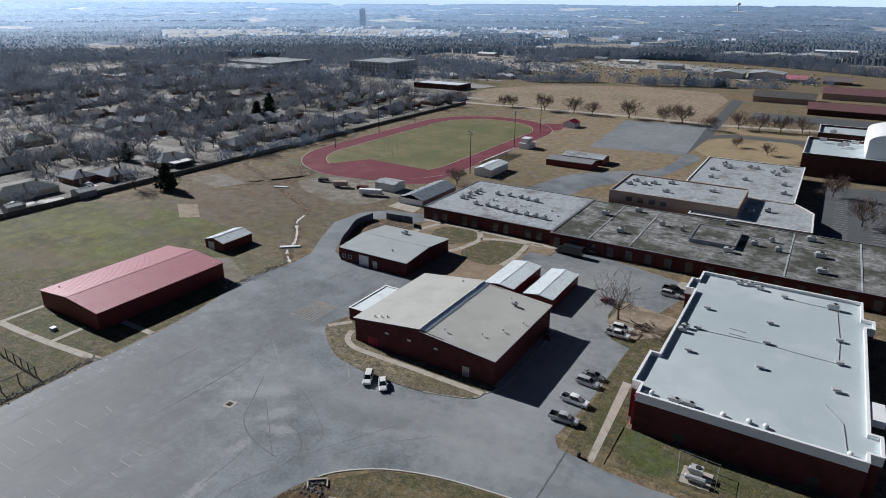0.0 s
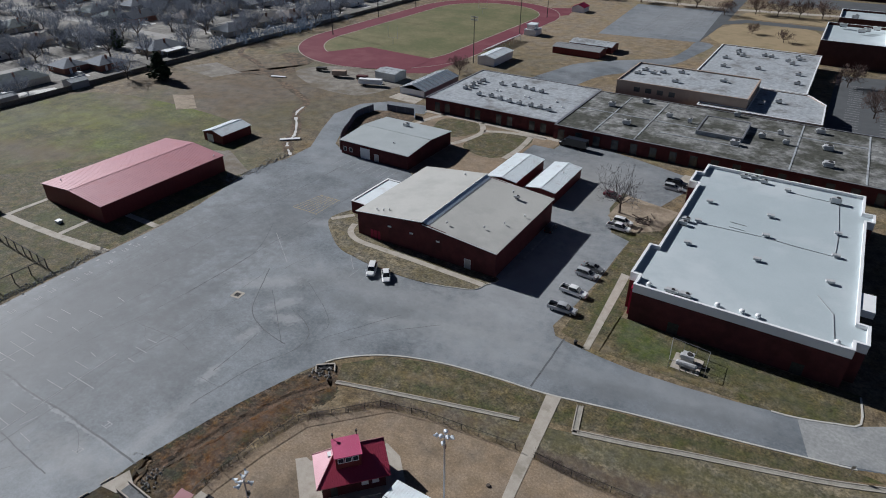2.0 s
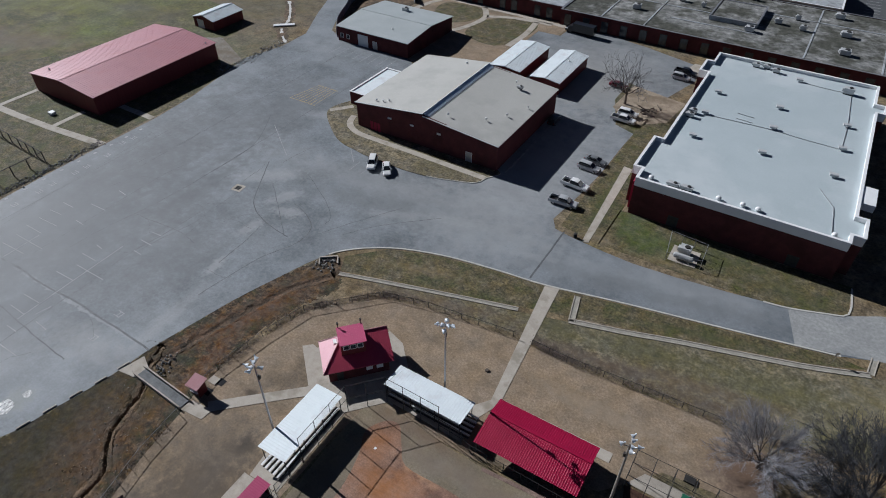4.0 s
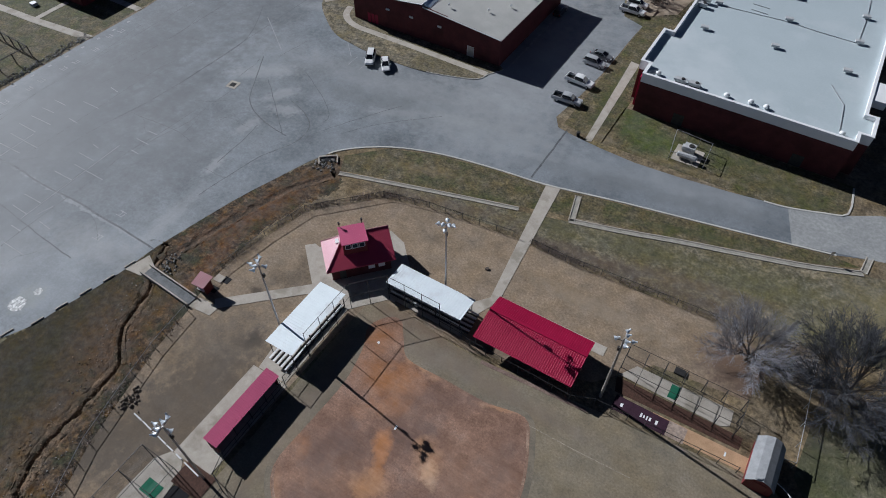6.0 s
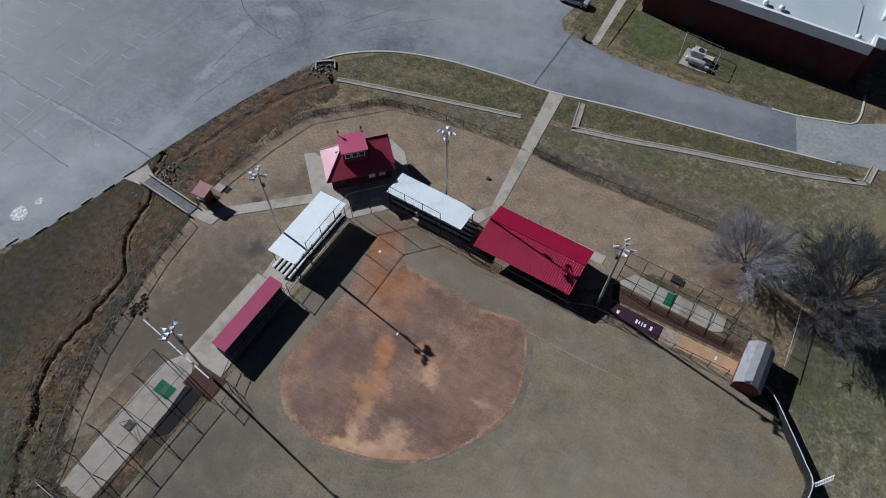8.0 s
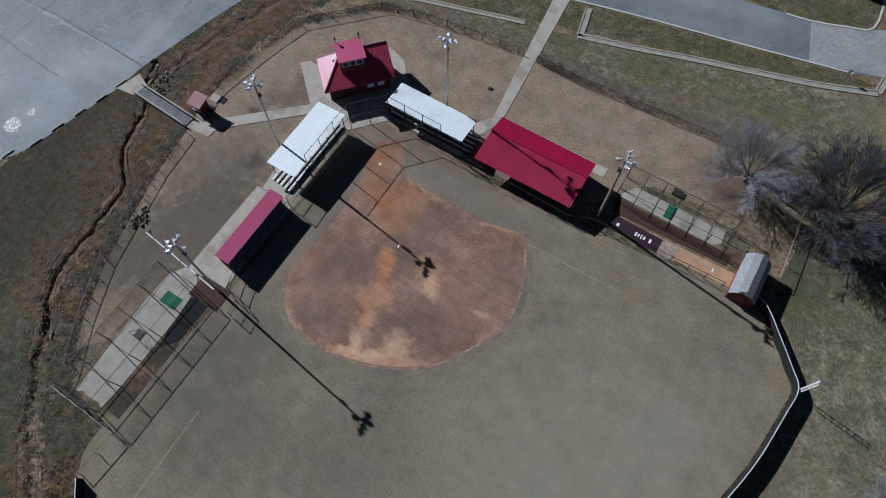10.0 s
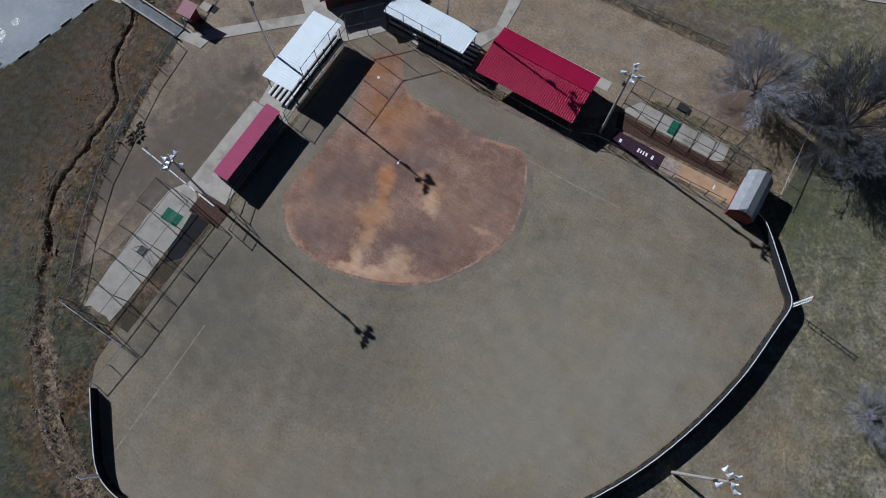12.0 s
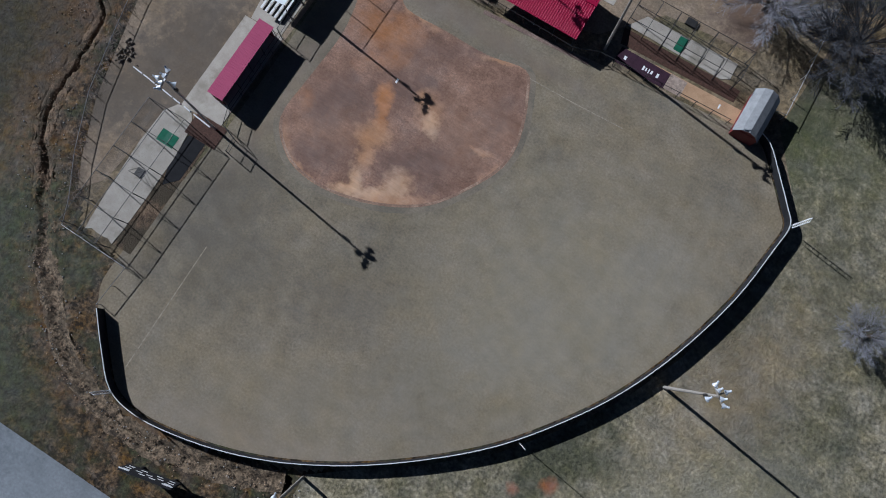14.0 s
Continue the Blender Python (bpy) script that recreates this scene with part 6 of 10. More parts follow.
sp = thing("sign_post", 18.4, 82.2, "small sign on a thin post in the grass strip", "sign", turn=30)
bm = bmesh.new()
tube(bm, (0, 0, -0.1), (0, 0, 2.0), 0.03)
part("post", bm, M_STEEL, sp)
boxpart("sign_plate", (-0.3, 0.3, -0.05, -0.03, 1.45, 2.05), M_STEEL, sp, "grey back of a small sign plate")

# storm inlet at the kerb, its mouth's shade painted as a black block
si = thing("storm_inlet", -60.4, 59.9, "concrete storm drain inlet with a dark mouth and rubble", "drain", turn=38)
boxpart("headwall", (-1.6, 1.6, 0.6, 0.9, -0.3, 0.35), M_CONCRETE, si)
boxpart("mouth", (-1.2, 1.2, -0.3, 0.62, -0.2, 0.12), M_BLACK, si, "black block for the shade in the drain mouth")
for s in (-1, 1):
    boxpart("wing_wall", (s * 1.6 - 0.12, s * 1.6 + 0.12, -1.1, 0.6, -0.3, 0.3), M_CONCRETE, si)

rng = random.Random(5)


def stones(name, spots, r0, r1, label, kind="stuff", m_=None):
    """A scatter of angular stones as one heap."""
    b = bmesh.new()
    for x, y in spots:
        r = rng.uniform(r0, r1)
        m = Matrix.Translation((x, y, r * 0.3)) @ Euler((rng.uniform(0, 6), rng.uniform(0, 6), rng.uniform(0, 6))).to_matrix().to_4x4() @ Matrix.Diagonal((r, r * rng.uniform(0.6, 1), r * rng.uniform(0.4, 0.8), 1))
        bmesh.ops.create_icosphere(b, subdivisions=1, radius=1, matrix=m)
    return tagged(new(name, finish(name, b, m_ or M_ROCK)), label, "rubble", kind=kind)


stones("rubble", [(rng.gauss(-60.4, 1.0), rng.gauss(58.6, 0.7)) for _ in range(40)], 0.12, 0.35, "heap of broken stone by the storm inlet")
stones("rubble", [(rng.gauss(-53.6, 0.7), rng.gauss(10.3, 0.9)) for _ in range(60)], 0.1, 0.3, "heap of broken stone and soil by the ditch", m_=mat("muddy_stone", (0.09, 0.07, 0.05), (0.24, 0.2, 0.16), 2, 9, bump=0.04))
stones("rubble", [(-129.2 + rng.gauss(0, 0.7), rng.uniform(38, 64)) for _ in range(420)], 0.07, 0.26, "long bank of grey rubble at the lot edge")
stones("rubble", [(-133.5 + rng.gauss(0, 0.9), rng.uniform(104, 127)) for _ in range(220)], 0.08, 0.3, "bank of grey rubble where the stream meets the lot")
stones("rubble", [(p[0] + rng.choice((-1, 1)) * rng.uniform(2.0, 3.2), p[1] + rng.gauss(0, 0.6)) for p in DITCH for _ in range(2)], 0.05, 0.14, "scattered stones and clods along the ditch")
stones("rubble", [(-66.0 + rng.gauss(0, 0.8), 28.6 + rng.gauss(0, 1.0)) for _ in range(45)], 0.1, 0.3, "heap of stones beside the footbridge")

M_CLOD = mat("soil_clods", (0.17, 0.115, 0.070), (0.36, 0.25, 0.16), 2, 9, bump=0.04)
stones("rubble", [(rng.gauss(-61.8, 1.5), rng.gauss(13.4, 2.6)) for _ in range(70)] + [(rng.gauss(-58.6, 0.9), rng.gauss(1.5, 3.5)) for _ in range(40)], 0.04, 0.13, "brown clods of soil thrown up beside the ditch", m_=M_CLOD)

stones("rubble", [(p[0] + rng.gauss(0.6, 0.9), p[1] + rng.gauss(-0.4, 0.8)) for p in DITCH for _ in range(9) if p[1] < 0], 0.04, 0.13, "dry litter and small clods along the lower ditch", m_=M_CLOD)

stones("rubble", [(p[0] + rng.gauss(0.2, 0.7), p[1] + rng.gauss(0, 0.6)) for p in DITCH for _ in range(9) if p[1] > -6], 0.04, 0.12, "crumbled brown clods along the upper ditch", m_=M_CLOD)

# drain grate in the lot, bin by the walk, stump on the lawn
gr = thing("drain_grate", -90.2, 67.4, "square drain grate in a broken concrete collar", "drain grate", turn=8)
for k, q in enumerate(((-1.1, 1.1, -1.1, -0.6), (-1.1, 1.1, 0.6, 1.1), (-1.1, -0.6, -0.6, 0.6), (0.6, 1.1, -0.6, 0.6))):
    boxpart("collar", (*q, 0.0, 0.05 + 0.004 * k), M_CONCRETE, gr)
# black plate painted in for the shade under the bars
boxpart("pit", (-0.58, 0.58, -0.58, 0.58, 0.0, 0.024), M_BLACK, gr)
for k in range(7):
    boxpart("bar", (-0.55 + k * 0.17, -0.47 + k * 0.17, -0.58, 0.58, 0.025, 0.045), M_DARKSTEEL, gr)
tb = thing("trash_bin", -25.9, 89.0, "black round trash bin at the grass corner", "trash bin")
bm = bmesh.new()
tube(bm, (0, 0, 0), (0, 0, 0.85), 0.28, 0.34, 14)
part("body", bm, M_BLACK, tb)
bm = bmesh.new()
tube(bm, (0, 0, 0.85), (0, 0, 0.93), 0.37, 0.3, 14)
part("lid", bm, M_DARKSTEEL, tb)
sm = thing("stump", -24.9, 53.3, "small dark tree stump on the tan lawn", "stump")
bm = bmesh.new()
tube(bm, (0, 0, 0), (0, 0, 0.22), 0.36, 0.27, 11)
part("wood", bm, M_BARK, sm)

# ---- markings, seams and patches on the lot ----
bm = bmesh.new()
for line, w in (
        ([(-109.8, 29.7), (-103.6, 29.9), (-97.9, 29.6), (-90.4, 30.0), (-80.9, 29.9), (-70.4, 29.6)], 0.32),
        ([(-99.5, 23.0), (-92.7, 22.5), (-86.2, 22.0), (-79.7, 21.7)], 0.2),
        ([(-106.5, 33.3), (-106.6, 42.0), (-106.8, 51.5), (-107.0, 61.9), (-106.2, 67.3)], 0.12),
        ([(-90.9, 17.5), (-91.2, 24.9), (-91.2, 34.3), (-91.8, 41.9), (-90.9, 50.5), (-90.6, 57.7)], 0.12),
        ([(-102.4, 36.9), (-102.0, 44.2), (-100.1, 55.0), (-99.2, 70.0), (-99.7, 81.7), (-105.8, 93.3)], 0.13),
        ([(-97.9, 50.8), (-92.8, 51.3), (-88.4, 51.4), (-84.3, 50.6)], 0.1),
        ([(-91.1, 42.9), (-90.4, 48.3), (-89.0, 54.3), (-89.3, 60.3), (-89.1, 66.2)], 0.08),
        ([(-76.4, 49.1), (-76.6, 52.6), (-76.9, 56.7), (-77.5, 60.5)], 0.14),
        ([(-73.3, 41.7), (-72.4, 47.4), (-71.1, 54.4), (-68.9, 59.0), (-68.3, 62.4), (-69.2, 65.4), (-72.6, 68.0), (-77.1, 69.4)], 0.16),
        ([(-91.8, 78.0), (-87.6, 70.9), (-83.8, 65.2), (-78.4, 62.3), (-73.7, 61.3), (-71.0, 61.0)], 0.2),
        ([(-85.4, 72.3), (-79.3, 67.3), (-72.4, 61.4)], 0.12),
        ([(-80.8, 78.3), (-73.2, 73.9), (-68.2, 70.0), (-67.7, 67.6)], 0.1),
        ([(-67.1, 64.1), (-63.8, 70.1), (-58.1, 79.4)], 0.09),
        ([(-62.9, 66.7), (-58.6, 72.6), (-49.9, 80.8)], 0.08),
        ([(-77.0, 47.0), (-72.8, 46.9), (-72.0, 47.9)], 0.07),
        ([(-116.1, 57.1), (-115.2, 65.0), (-113.4, 74.9), (-115.7, 85.0)], 0.09),
        ([(-119.0, 35.6), (-120.8, 46.4), (-121.4, 59.4), (-123.0, 72.7)], 0.07),
        ([(-28.2, 89.3), (-28.2, 82.0), (-28.2, 74.7)], 0.34), ([(-99.4, 62), (-99.2, 96), (-99, 130)], 0.12), ([(-113.6, 62), (-114, 128)], 0.13), ([(-120.5, 30), (-121, 120)], 0.1)):
    soft = smooth(line, 5)
    ribbon(bm, [(x + rng.uniform(-0.07, 0.07), y + rng.uniform(-0.07, 0.07)) for x, y in soft], w, 0.0, 0.0262)
for _ in range(26):
    x, y = rng.uniform(-122, -72), rng.uniform(0, 125)
    a = rng.choice((0, math.pi / 2, 0.4, 2.2)) + rng.gauss(0, 0.15)
    line = [(x, y)]
    for k in range(rng.randint(3, 8)):
        a += rng.gauss(0, 0.25)
        line.append((line[-1][0] + 1.4 * math.cos(a), line[-1][1] + 1.4 * math.sin(a)))
    if max(p[0] for p in line) < -77:
        ribbon(bm, line, 0.06, 0.0, 0.025)
tagged(new("crack_seals", finish("crack_seals", bm, M_TAR)), "dark tar-sealed cracks across the asphalt", "crack", kind="stuff")

bm = bmesh.new()
for a, b in (
        ((-93.5, 22.8), (-94.5, 43.2)), ((-97.9, 26.6), (-93.7, 26.7)), ((-97.4, 24.0), (-93.6, 23.9)), ((-98.5, 32.8), (-93.9, 32.9)), ((-97.1, 35.7), (-89.8, 35.7)),
        ((-98.9, 38.1), (-95.1, 38.1)), ((-110.0, 30.2), (-110.3, 37.1)), ((-114.1, 35.0), (-106.3, 35.0)), ((-113.9, 32.3), (-107.8, 32.5)), ((-115.2, 37.6), (-110.5, 37.6)),
        ((-115.3, 40.2), (-110.0, 40.4)), ((-115.8, 45.6), (-112.6, 45.6)), ((-110.7, 48.2), (-106.5, 48.3)), ((-93.3, 46.1), (-90.3, 46.1)), ((-93.4, 48.7), (-91.0, 48.8)),
        ((-91.8, 43.5), (-89.9, 43.4)), ((-90.4, 24.0), (-87.5, 23.8)), ((-93.5, 21.1), (-91.1, 21.1)), ((-115.7, 42.8), (-112.5, 43.0)), ((-108.6, 43.4), (-106.2, 43.3)),
        ((-109.9, 54.0), (-107.5, 53.7)), ((-98.7, 40.9), (-97.0, 40.7)), ((-91.2, 18.3), (-86.4, 18.3)), ((-91.5, 27.2), (-92.1, 24.8)), ((-80.4, 91.7), (-76.2, 87.4)),
        ((-101.7, 90.2), (-90.4, 81.9)),):
    ribbon(bm, [a, b], 0.13, 0.0, 0.0275)
for x, y in [(-123.2, 40.1), (-123.2, 45.3), (-123.5, 48.3), (-123.2, 56.1), (-123.5, 61.2), (-80.7, 32.0), (-79.8, 26.7), (-123.3, 53.3), (-125.1, 66.2), (-124.8, 69.0)]:
    for q in ((-0.7, 0.7, -0.55, -0.43), (-0.7, 0.7, 0.43, 0.55), (-0.06, 0.06, -0.4, 0.4), (0.5, 0.62, -0.4, 0.4)):
        box(bm, x + q[0], x + q[1], y + q[2], y + q[3], 0.0, 0.0265)
for k in range(9):
    box(bm, -127 + 0.3, -126.2, 40 + 4 * k, 40.7 + 4 * k, 0.0, 0.025)
for k in range(8):
    box(bm, -117 + k * 2.7, -116.87 + k * 2.7, 128.5, 134.5, 0.0, 0.025)
box(bm, -72.2, -72.1, 84.5, 88.2, 0.0, 0.025)
box(bm, -75.2, -75.1, 84.5, 88.2, 0.0, 0.025)
for k in range(14):
    box(bm, -46.9, -46.5, 101 + k * 2.0, 102.1 + k * 2.0, 0.02, 0.14)
tagged(new("parking_lines", finish("parking_lines", bm, M_LINE)), "worn white parking lines on the asphalt", "marking", kind="stuff")
M_YELLOW = mat("yellow_paint", (0.34, 0.25, 0.10), (0.45, 0.34, 0.15), 1.5, 12, bump=0)
bm = bmesh.new()
for k in range(8):
    d = k * 1.1
    ribbon(bm, [(-108.0 + d, 102.5), (-106.2 + d * 0.75, 111.5)], 0.12, 0.0, 0.026)
for y in (102.5, 111.5):
    ribbon(bm, [(-108.0 if y < 105 else -106.2, y), (-100.0, y)], 0.12, 0.0, 0.027)
tagged(new("hatching", finish("hatching", bm, M_YELLOW)), "faded yellow hatched no-parking area", "marking", kind="stuff")

# spilled white lime on the asphalt
M_LIME = mat("spilled_lime", (0.30, 0.30, 0.295), (0.80, 0.80, 0.78), 1.6, 5, bump=0.03, contrast=0.22, speck=(5, 0.4))
for cx, cy, r in ((-79.0, 12.1, 1.25), (-78.4, 15.1, 0.62)):
    pts = []
    for k in range(40):
        a = 2 * math.pi * k / 40
        q = r * (1 + 0.28 * noise.noise((2.2 * math.cos(a), 2.2 * math.sin(a), cx)) + 0.14 * noise.noise((6 * math.cos(a), 6 * math.sin(a), cx)))
        pts.append((cx + q * math.cos(a), cy + q * math.sin(a)))
    sheet("lime_spill", pts, 0.03, M_LIME, "patch of spilled white lime on the asphalt", "stain")

# ---- roof equipment ----
def hvac(x, y, z, sx, sy, sz, label="pale grey rooftop air handling unit", turn=0):
    u = thing("rooftop_unit", x, y, label, "rooftop unit", "rooftop units", z=z, turn=turn)
    boxpart("curb", (-sx / 2 + 0.08, sx / 2 - 0.08, -sy / 2 + 0.08, sy / 2 - 0.08, 0, 0.25), M_DARKSTEEL, u)
    boxpart("casing", (-sx / 2, sx / 2, -sy / 2, sy / 2, 0.25, sz), M_UNIT, u)
    b = bmesh.new()
    bmesh.ops.create_cone(b, cap_ends=True, segments=14, radius1=min(sx, sy) * 0.34, radius2=min(sx, sy) * 0.32, depth=0.14, matrix=Matrix.Translation((sx * 0.12, 0, sz + 0.07)))
    part("fan_guard", b, M_DARKSTEEL, u)
    b = bmesh.new()
    box(b, -sx / 2 - 0.3, -sx / 2, -sy * 0.3, sy * 0.3, sz * 0.35, sz * 0.8)
    part("intake_hood", b, M_UNIT, u)
    return u


def vent(x, y, z, r=0.35, h=0.55, label="small pale roof vent", domed=True, turn=0):
    u = thing("roof_vent", x, y, label, "roof vent", "roof vents", z=z, turn=turn)
    b = bmesh.new()
    tube(b, (0, 0, 0), (0, 0, h * 0.6), r * 0.6, r * 0.6, 10)
    part("stack", b, M_UNIT, u)
    b = bmesh.new()
    if domed:
        bmesh.ops.create_uvsphere(b, u_segments=12, v_segments=8, radius=r, matrix=Matrix.Translation((0, 0, h * 0.6)) @ Matrix.Diagonal((1, 1, 0.8, 1)))
    else:
        box(b, -r * 1.5, r * 1.5, -r * 0.9, r * 0.9, h * 0.45, h)
    part("cowl", b, M_WHITE if domed else M_UNIT, u)
    return u


M_UNIT = mat("rooftop_casing", (0.42, 0.43, 0.43), (0.56, 0.57, 0.57), 1.5, 8, rough=0.55, metal=0.2, bump=0.004)
# large hall
for x, y in ((-15.6, 146), (-2.3, 145.6), (-0.7, 162.4), (-1.9, 135.4), (11.2, 144.6), (11.4, 134.0), (-2.0, 124.0), (11.1, 122.6), (-15.4, 123.4), (-15.7, 134.6)):
    vent(x, y, 7.4, 0.5, 0.75, "boxy pale vent on the membrane roof", False, 10)
for x, y in ((-17.9, 103.7), (-5.6, 103.6), (-1.5, 103.9), (1.1, 103.9), (13.4, 103.2)):
    vent(x, y, 7.4, 0.5, 0.7, "white domed vent near the parapet")
for x, y in ((-13.7, 103.6), (-11.2, 103.7)):
    hvac(x, y, 7.4, 2.0, 1.0, 0.8, "low white rooftop unit near the parapet")
hvac(9.8, 161.5, 7.4, 2.2, 1.3, 1.5, "green-grey rooftop air handling unit")
for x, y in ((-18.2, 131.6), (-18.0, 133.6), (-8.5, 165.8), (-6.2, 164.6), (-11.0, 165.4)):
    hvac(x, y, 7.4, 1.5, 1.1, 1.0)
bm = bmesh.new()
for line in ([(-16, 134.2), (-9, 134.6), (-2, 135.0), (4, 134.3), (11, 134.0)], [(11.3, 134), (11.4, 145), (10.6, 161)], [(-0.5, 162.2), (5, 161.6), (9, 161.6)], [(13, 104), (12.4, 112), (9.5, 117)], [(-9.6, 138.5), (-6.2, 138.2)], [(-9.4, 136.0), (-6.0, 135.7)]):
    for a, b in zip(line, line[1:]):
        tube(bm, (*a, 7.47), (*b, 7.47), 0.06, 0.06, 5)
tagged(new("roof_pipe", finish("roof_pipe", bm, M_STEEL)), "thin gas pipes running over the membrane roof", "pipe", kind="stuff")
# gymnasium
for x, y in ((-80.5, 102.3), (-77.6, 103.2), (-78.8, 102.6), (-72.0, 128.4), (-62.5, 103.8), (-55.2, 107.5), (-52.4, 112.0), (-50.2, 118.0), (-57.4, 126.6)):
    u = vent(x, y, 6.35 + 1.9 * max(0, 1 - abs(x + 66.8) / 18.2) - 0.05, 0.24, 0.6, "small grey vent on the tan roof")
hvac(-55.4, 124.6, 7.0, 1.2, 0.8, 0.7)
# workshop
hvac(-109.6, 156.6, 4.6, 1.6, 1.3, 1.2)
vent(-104.5, 142.4, 4.7, 0.25, 0.6)
# portables
for x, y in ((-68.6, 147), (-67.7, 148), (-55.2, 153.0), (-54.3, 152.0)):
    vent(x, y, 3.5, 0.2, 0.6, "small vent pipe on the portable's white roof")
vent(-161.5, 74.5, 4.9, 0.22, 0.9, "thin vent pipe on the faded red roof")
vent(-141.5, 107.0, 4.7, 0.2, 0.9, "thin vent pipe on the faded red roof")
# light grey school roof: two rows of small units
for x, y in ((-114, 202), (-112.6, 204.6), (-114, 208), (-112.8, 211), (-113, 214.2), (-105, 214), (-100, 214.6), (-95, 214.2), (-91.8, 213.4), (-88, 213), (-106, 198), (-101.2, 198.4), (-97, 197.4), (-93, 196.6), (-89, 196.2), (-84.6, 196.2), (-81, 196), (-77.4, 195.2)):
    hvac(x, y, 4.55, 1.5, 1.3, 1.25, "small boxy rooftop fan unit on the light roof", turn=8)
for x, y in ((-103, 206), (-101.4, 206), (-91, 205), (-89.4, 204.8), (-79, 205.5), (-75, 201)):
    vent(x, y, 4.55, 0.4, 0.5, "white domed vent on the light roof")
for x, y, s in ((-61, 212, 2.2), (-52, 222, 2.2), (-51, 196.6, 2.2), (-41, 211, 1.8), (-34, 209, 1.2), (-22, 224, 1.8), (-18, 196.4, 2.4), (-12, 207, 1.8), (3, 221, 2.4), (6, 206.6, 2.6), (7, 193, 2.6), (-5, 205, 1.6), (-7.5, 213, 1.4), (26, 208, 2.4)):
    hvac(x, y, 4.5, s, s * 0.75, 1.5, "grey rooftop air handling unit on the gravel roof", turn=5)
for x, y in ((-61, 250), (-62, 244), (-54, 250), (-48, 253.6), (-47, 240), (-32, 250), (-57, 247)):
    hvac(x, y, 8.2, 2.2, 1.4, 1.1, "grey rooftop unit on the auditorium roof")
for x, y in ((-37, 315), (-34, 307), (-36, 310), (-26, 313), (-23, 312), (-14, 304), (-13, 317), (-16, 308), (-25, 288), (-38, 285), (-10, 287), (-9, 273), (-12, 245), (-17, 240), (-12, 313), (-40, 300)):
    hvac(x, y, 5.2, 2.0, 1.5, 1.2, "dark grey rooftop unit on the classroom wing")
# seams and curbs on the gravel roof
bm = bmesh.new()
for a, b in (((-58, 184.5), (-58, 226)), ((16.5, 184.4), (16.5, 226)), ((-70, 205), (-31, 205)), ((-15, 214), (16, 214)), ((-40, 195), (-16, 195)), ((-45, 184.5), (-45, 226)), ((-2, 184.5), (-2, 226)), ((40, 184.5), (40, 226))):
    ribbon(bm, [a, b], 0.45, 4.5, 4.62)
tagged(new("roof_curb", finish("roof_curb", bm, M_LIGHTROOF)), "pale curbs dividing the mossy gravel roof", "curb", kind="structure")
bm = bmesh.new()
for x0, x1, y in ((-120.5, -71, 206.5), ):
    ribbon(bm, [(x0, y), (x1, y)], 0.15, 4.55, 4.58)
for x in (-104, -88):
    ribbon(bm, [(x, 186), (x, 228)], 0.15, 4.55, 4.585)
tagged(new("roof_seam", finish("roof_seam", bm, M_STEEL)), "membrane seams on the light grey roof", "seam", kind="structure")

# fenced gas meter and condenser beside the hall
fence_run("chain_link_fence", [(-9.9, 91.6), (-4.0, 92.4), (-4.2, 97.4), (-10.8, 98.0), (-9.9, 91.6)], 1.9, "small galvanised chain-link enclosure round the condenser", 2.0, post=M_STEEL)
paving("equipment_pad", rect(-9.6, -4.8, 92.0, 96.6), 0.09, "concrete equipment pad")
hvac(-7.4, 95.0, 0.09, 2.0, 1.5, 1.6, "white outdoor condenser unit on a pad")
tank = thing("gas_tank", -7.2, 93.0, "pale horizontal gas tank on two cradles", "tank")
bm = bmesh.new()
tube(bm, (-1.5, 0, 0.85), (1.5, 0, 0.85), 0.5, 0.5, 14)
for s in (-1, 1):
    bmesh.ops.create_uvsphere(bm, u_segments=14, v_segments=8, radius=0.5, matrix=Matrix.Translation((s * 1.5, 0, 0.85)) @ Matrix.Diagonal((0.6, 1, 1, 1)))
part("shell", bm, M_UNIT, tank)
for s in (-1, 1):
    boxpart("cradle", (s * 0.9 - 0.12, s * 0.9 + 0.12, -0.4, 0.4, 0.09, 0.5), M_CONCRETE, tank)

# ---- vehicles ----
M_TYRE = mat("tyre_rubber", (0.012, 0.012, 0.012), (0.03, 0.03, 0.03), 4, 14, bump=0.004)
M_RIM = mat("alloy_rim", (0.35, 0.35, 0.36), (0.5, 0.5, 0.51), 4, 14, rough=0.35, metal=0.8, bump=0)
M_CARGLASS = mat("car_glass", (0.012, 0.014, 0.016), (0.025, 0.028, 0.03), 1, 5, rough=0.06, bump=0, spec=0.7)
M_HEADLAMP = mat("headlamp_lens", (0.5, 0.5, 0.5), (0.7, 0.7, 0.7), 4, 14, rough=0.15, bump=0)
M_TAILLAMP = mat("tail_lamp_lens", (0.22, 0.01, 0.01), (0.32, 0.02, 0.02), 4, 14, rough=0.2, bump=0)
M_TRIM = mat("black_trim", (0.012, 0.012, 0.013), (0.03, 0.03, 0.03), 3, 14, rough=0.5, bump=0.002)


def paint(name, c):
    m = mat(name, tuple(v * 0.94 for v in c), c, 0.8, 6, rough=0.3, metal=0.0, bump=0, spec=0.5)
    m.node_tree.nodes["Principled BSDF"].inputs["Coat Weight"].default_value = 0.5
    return m


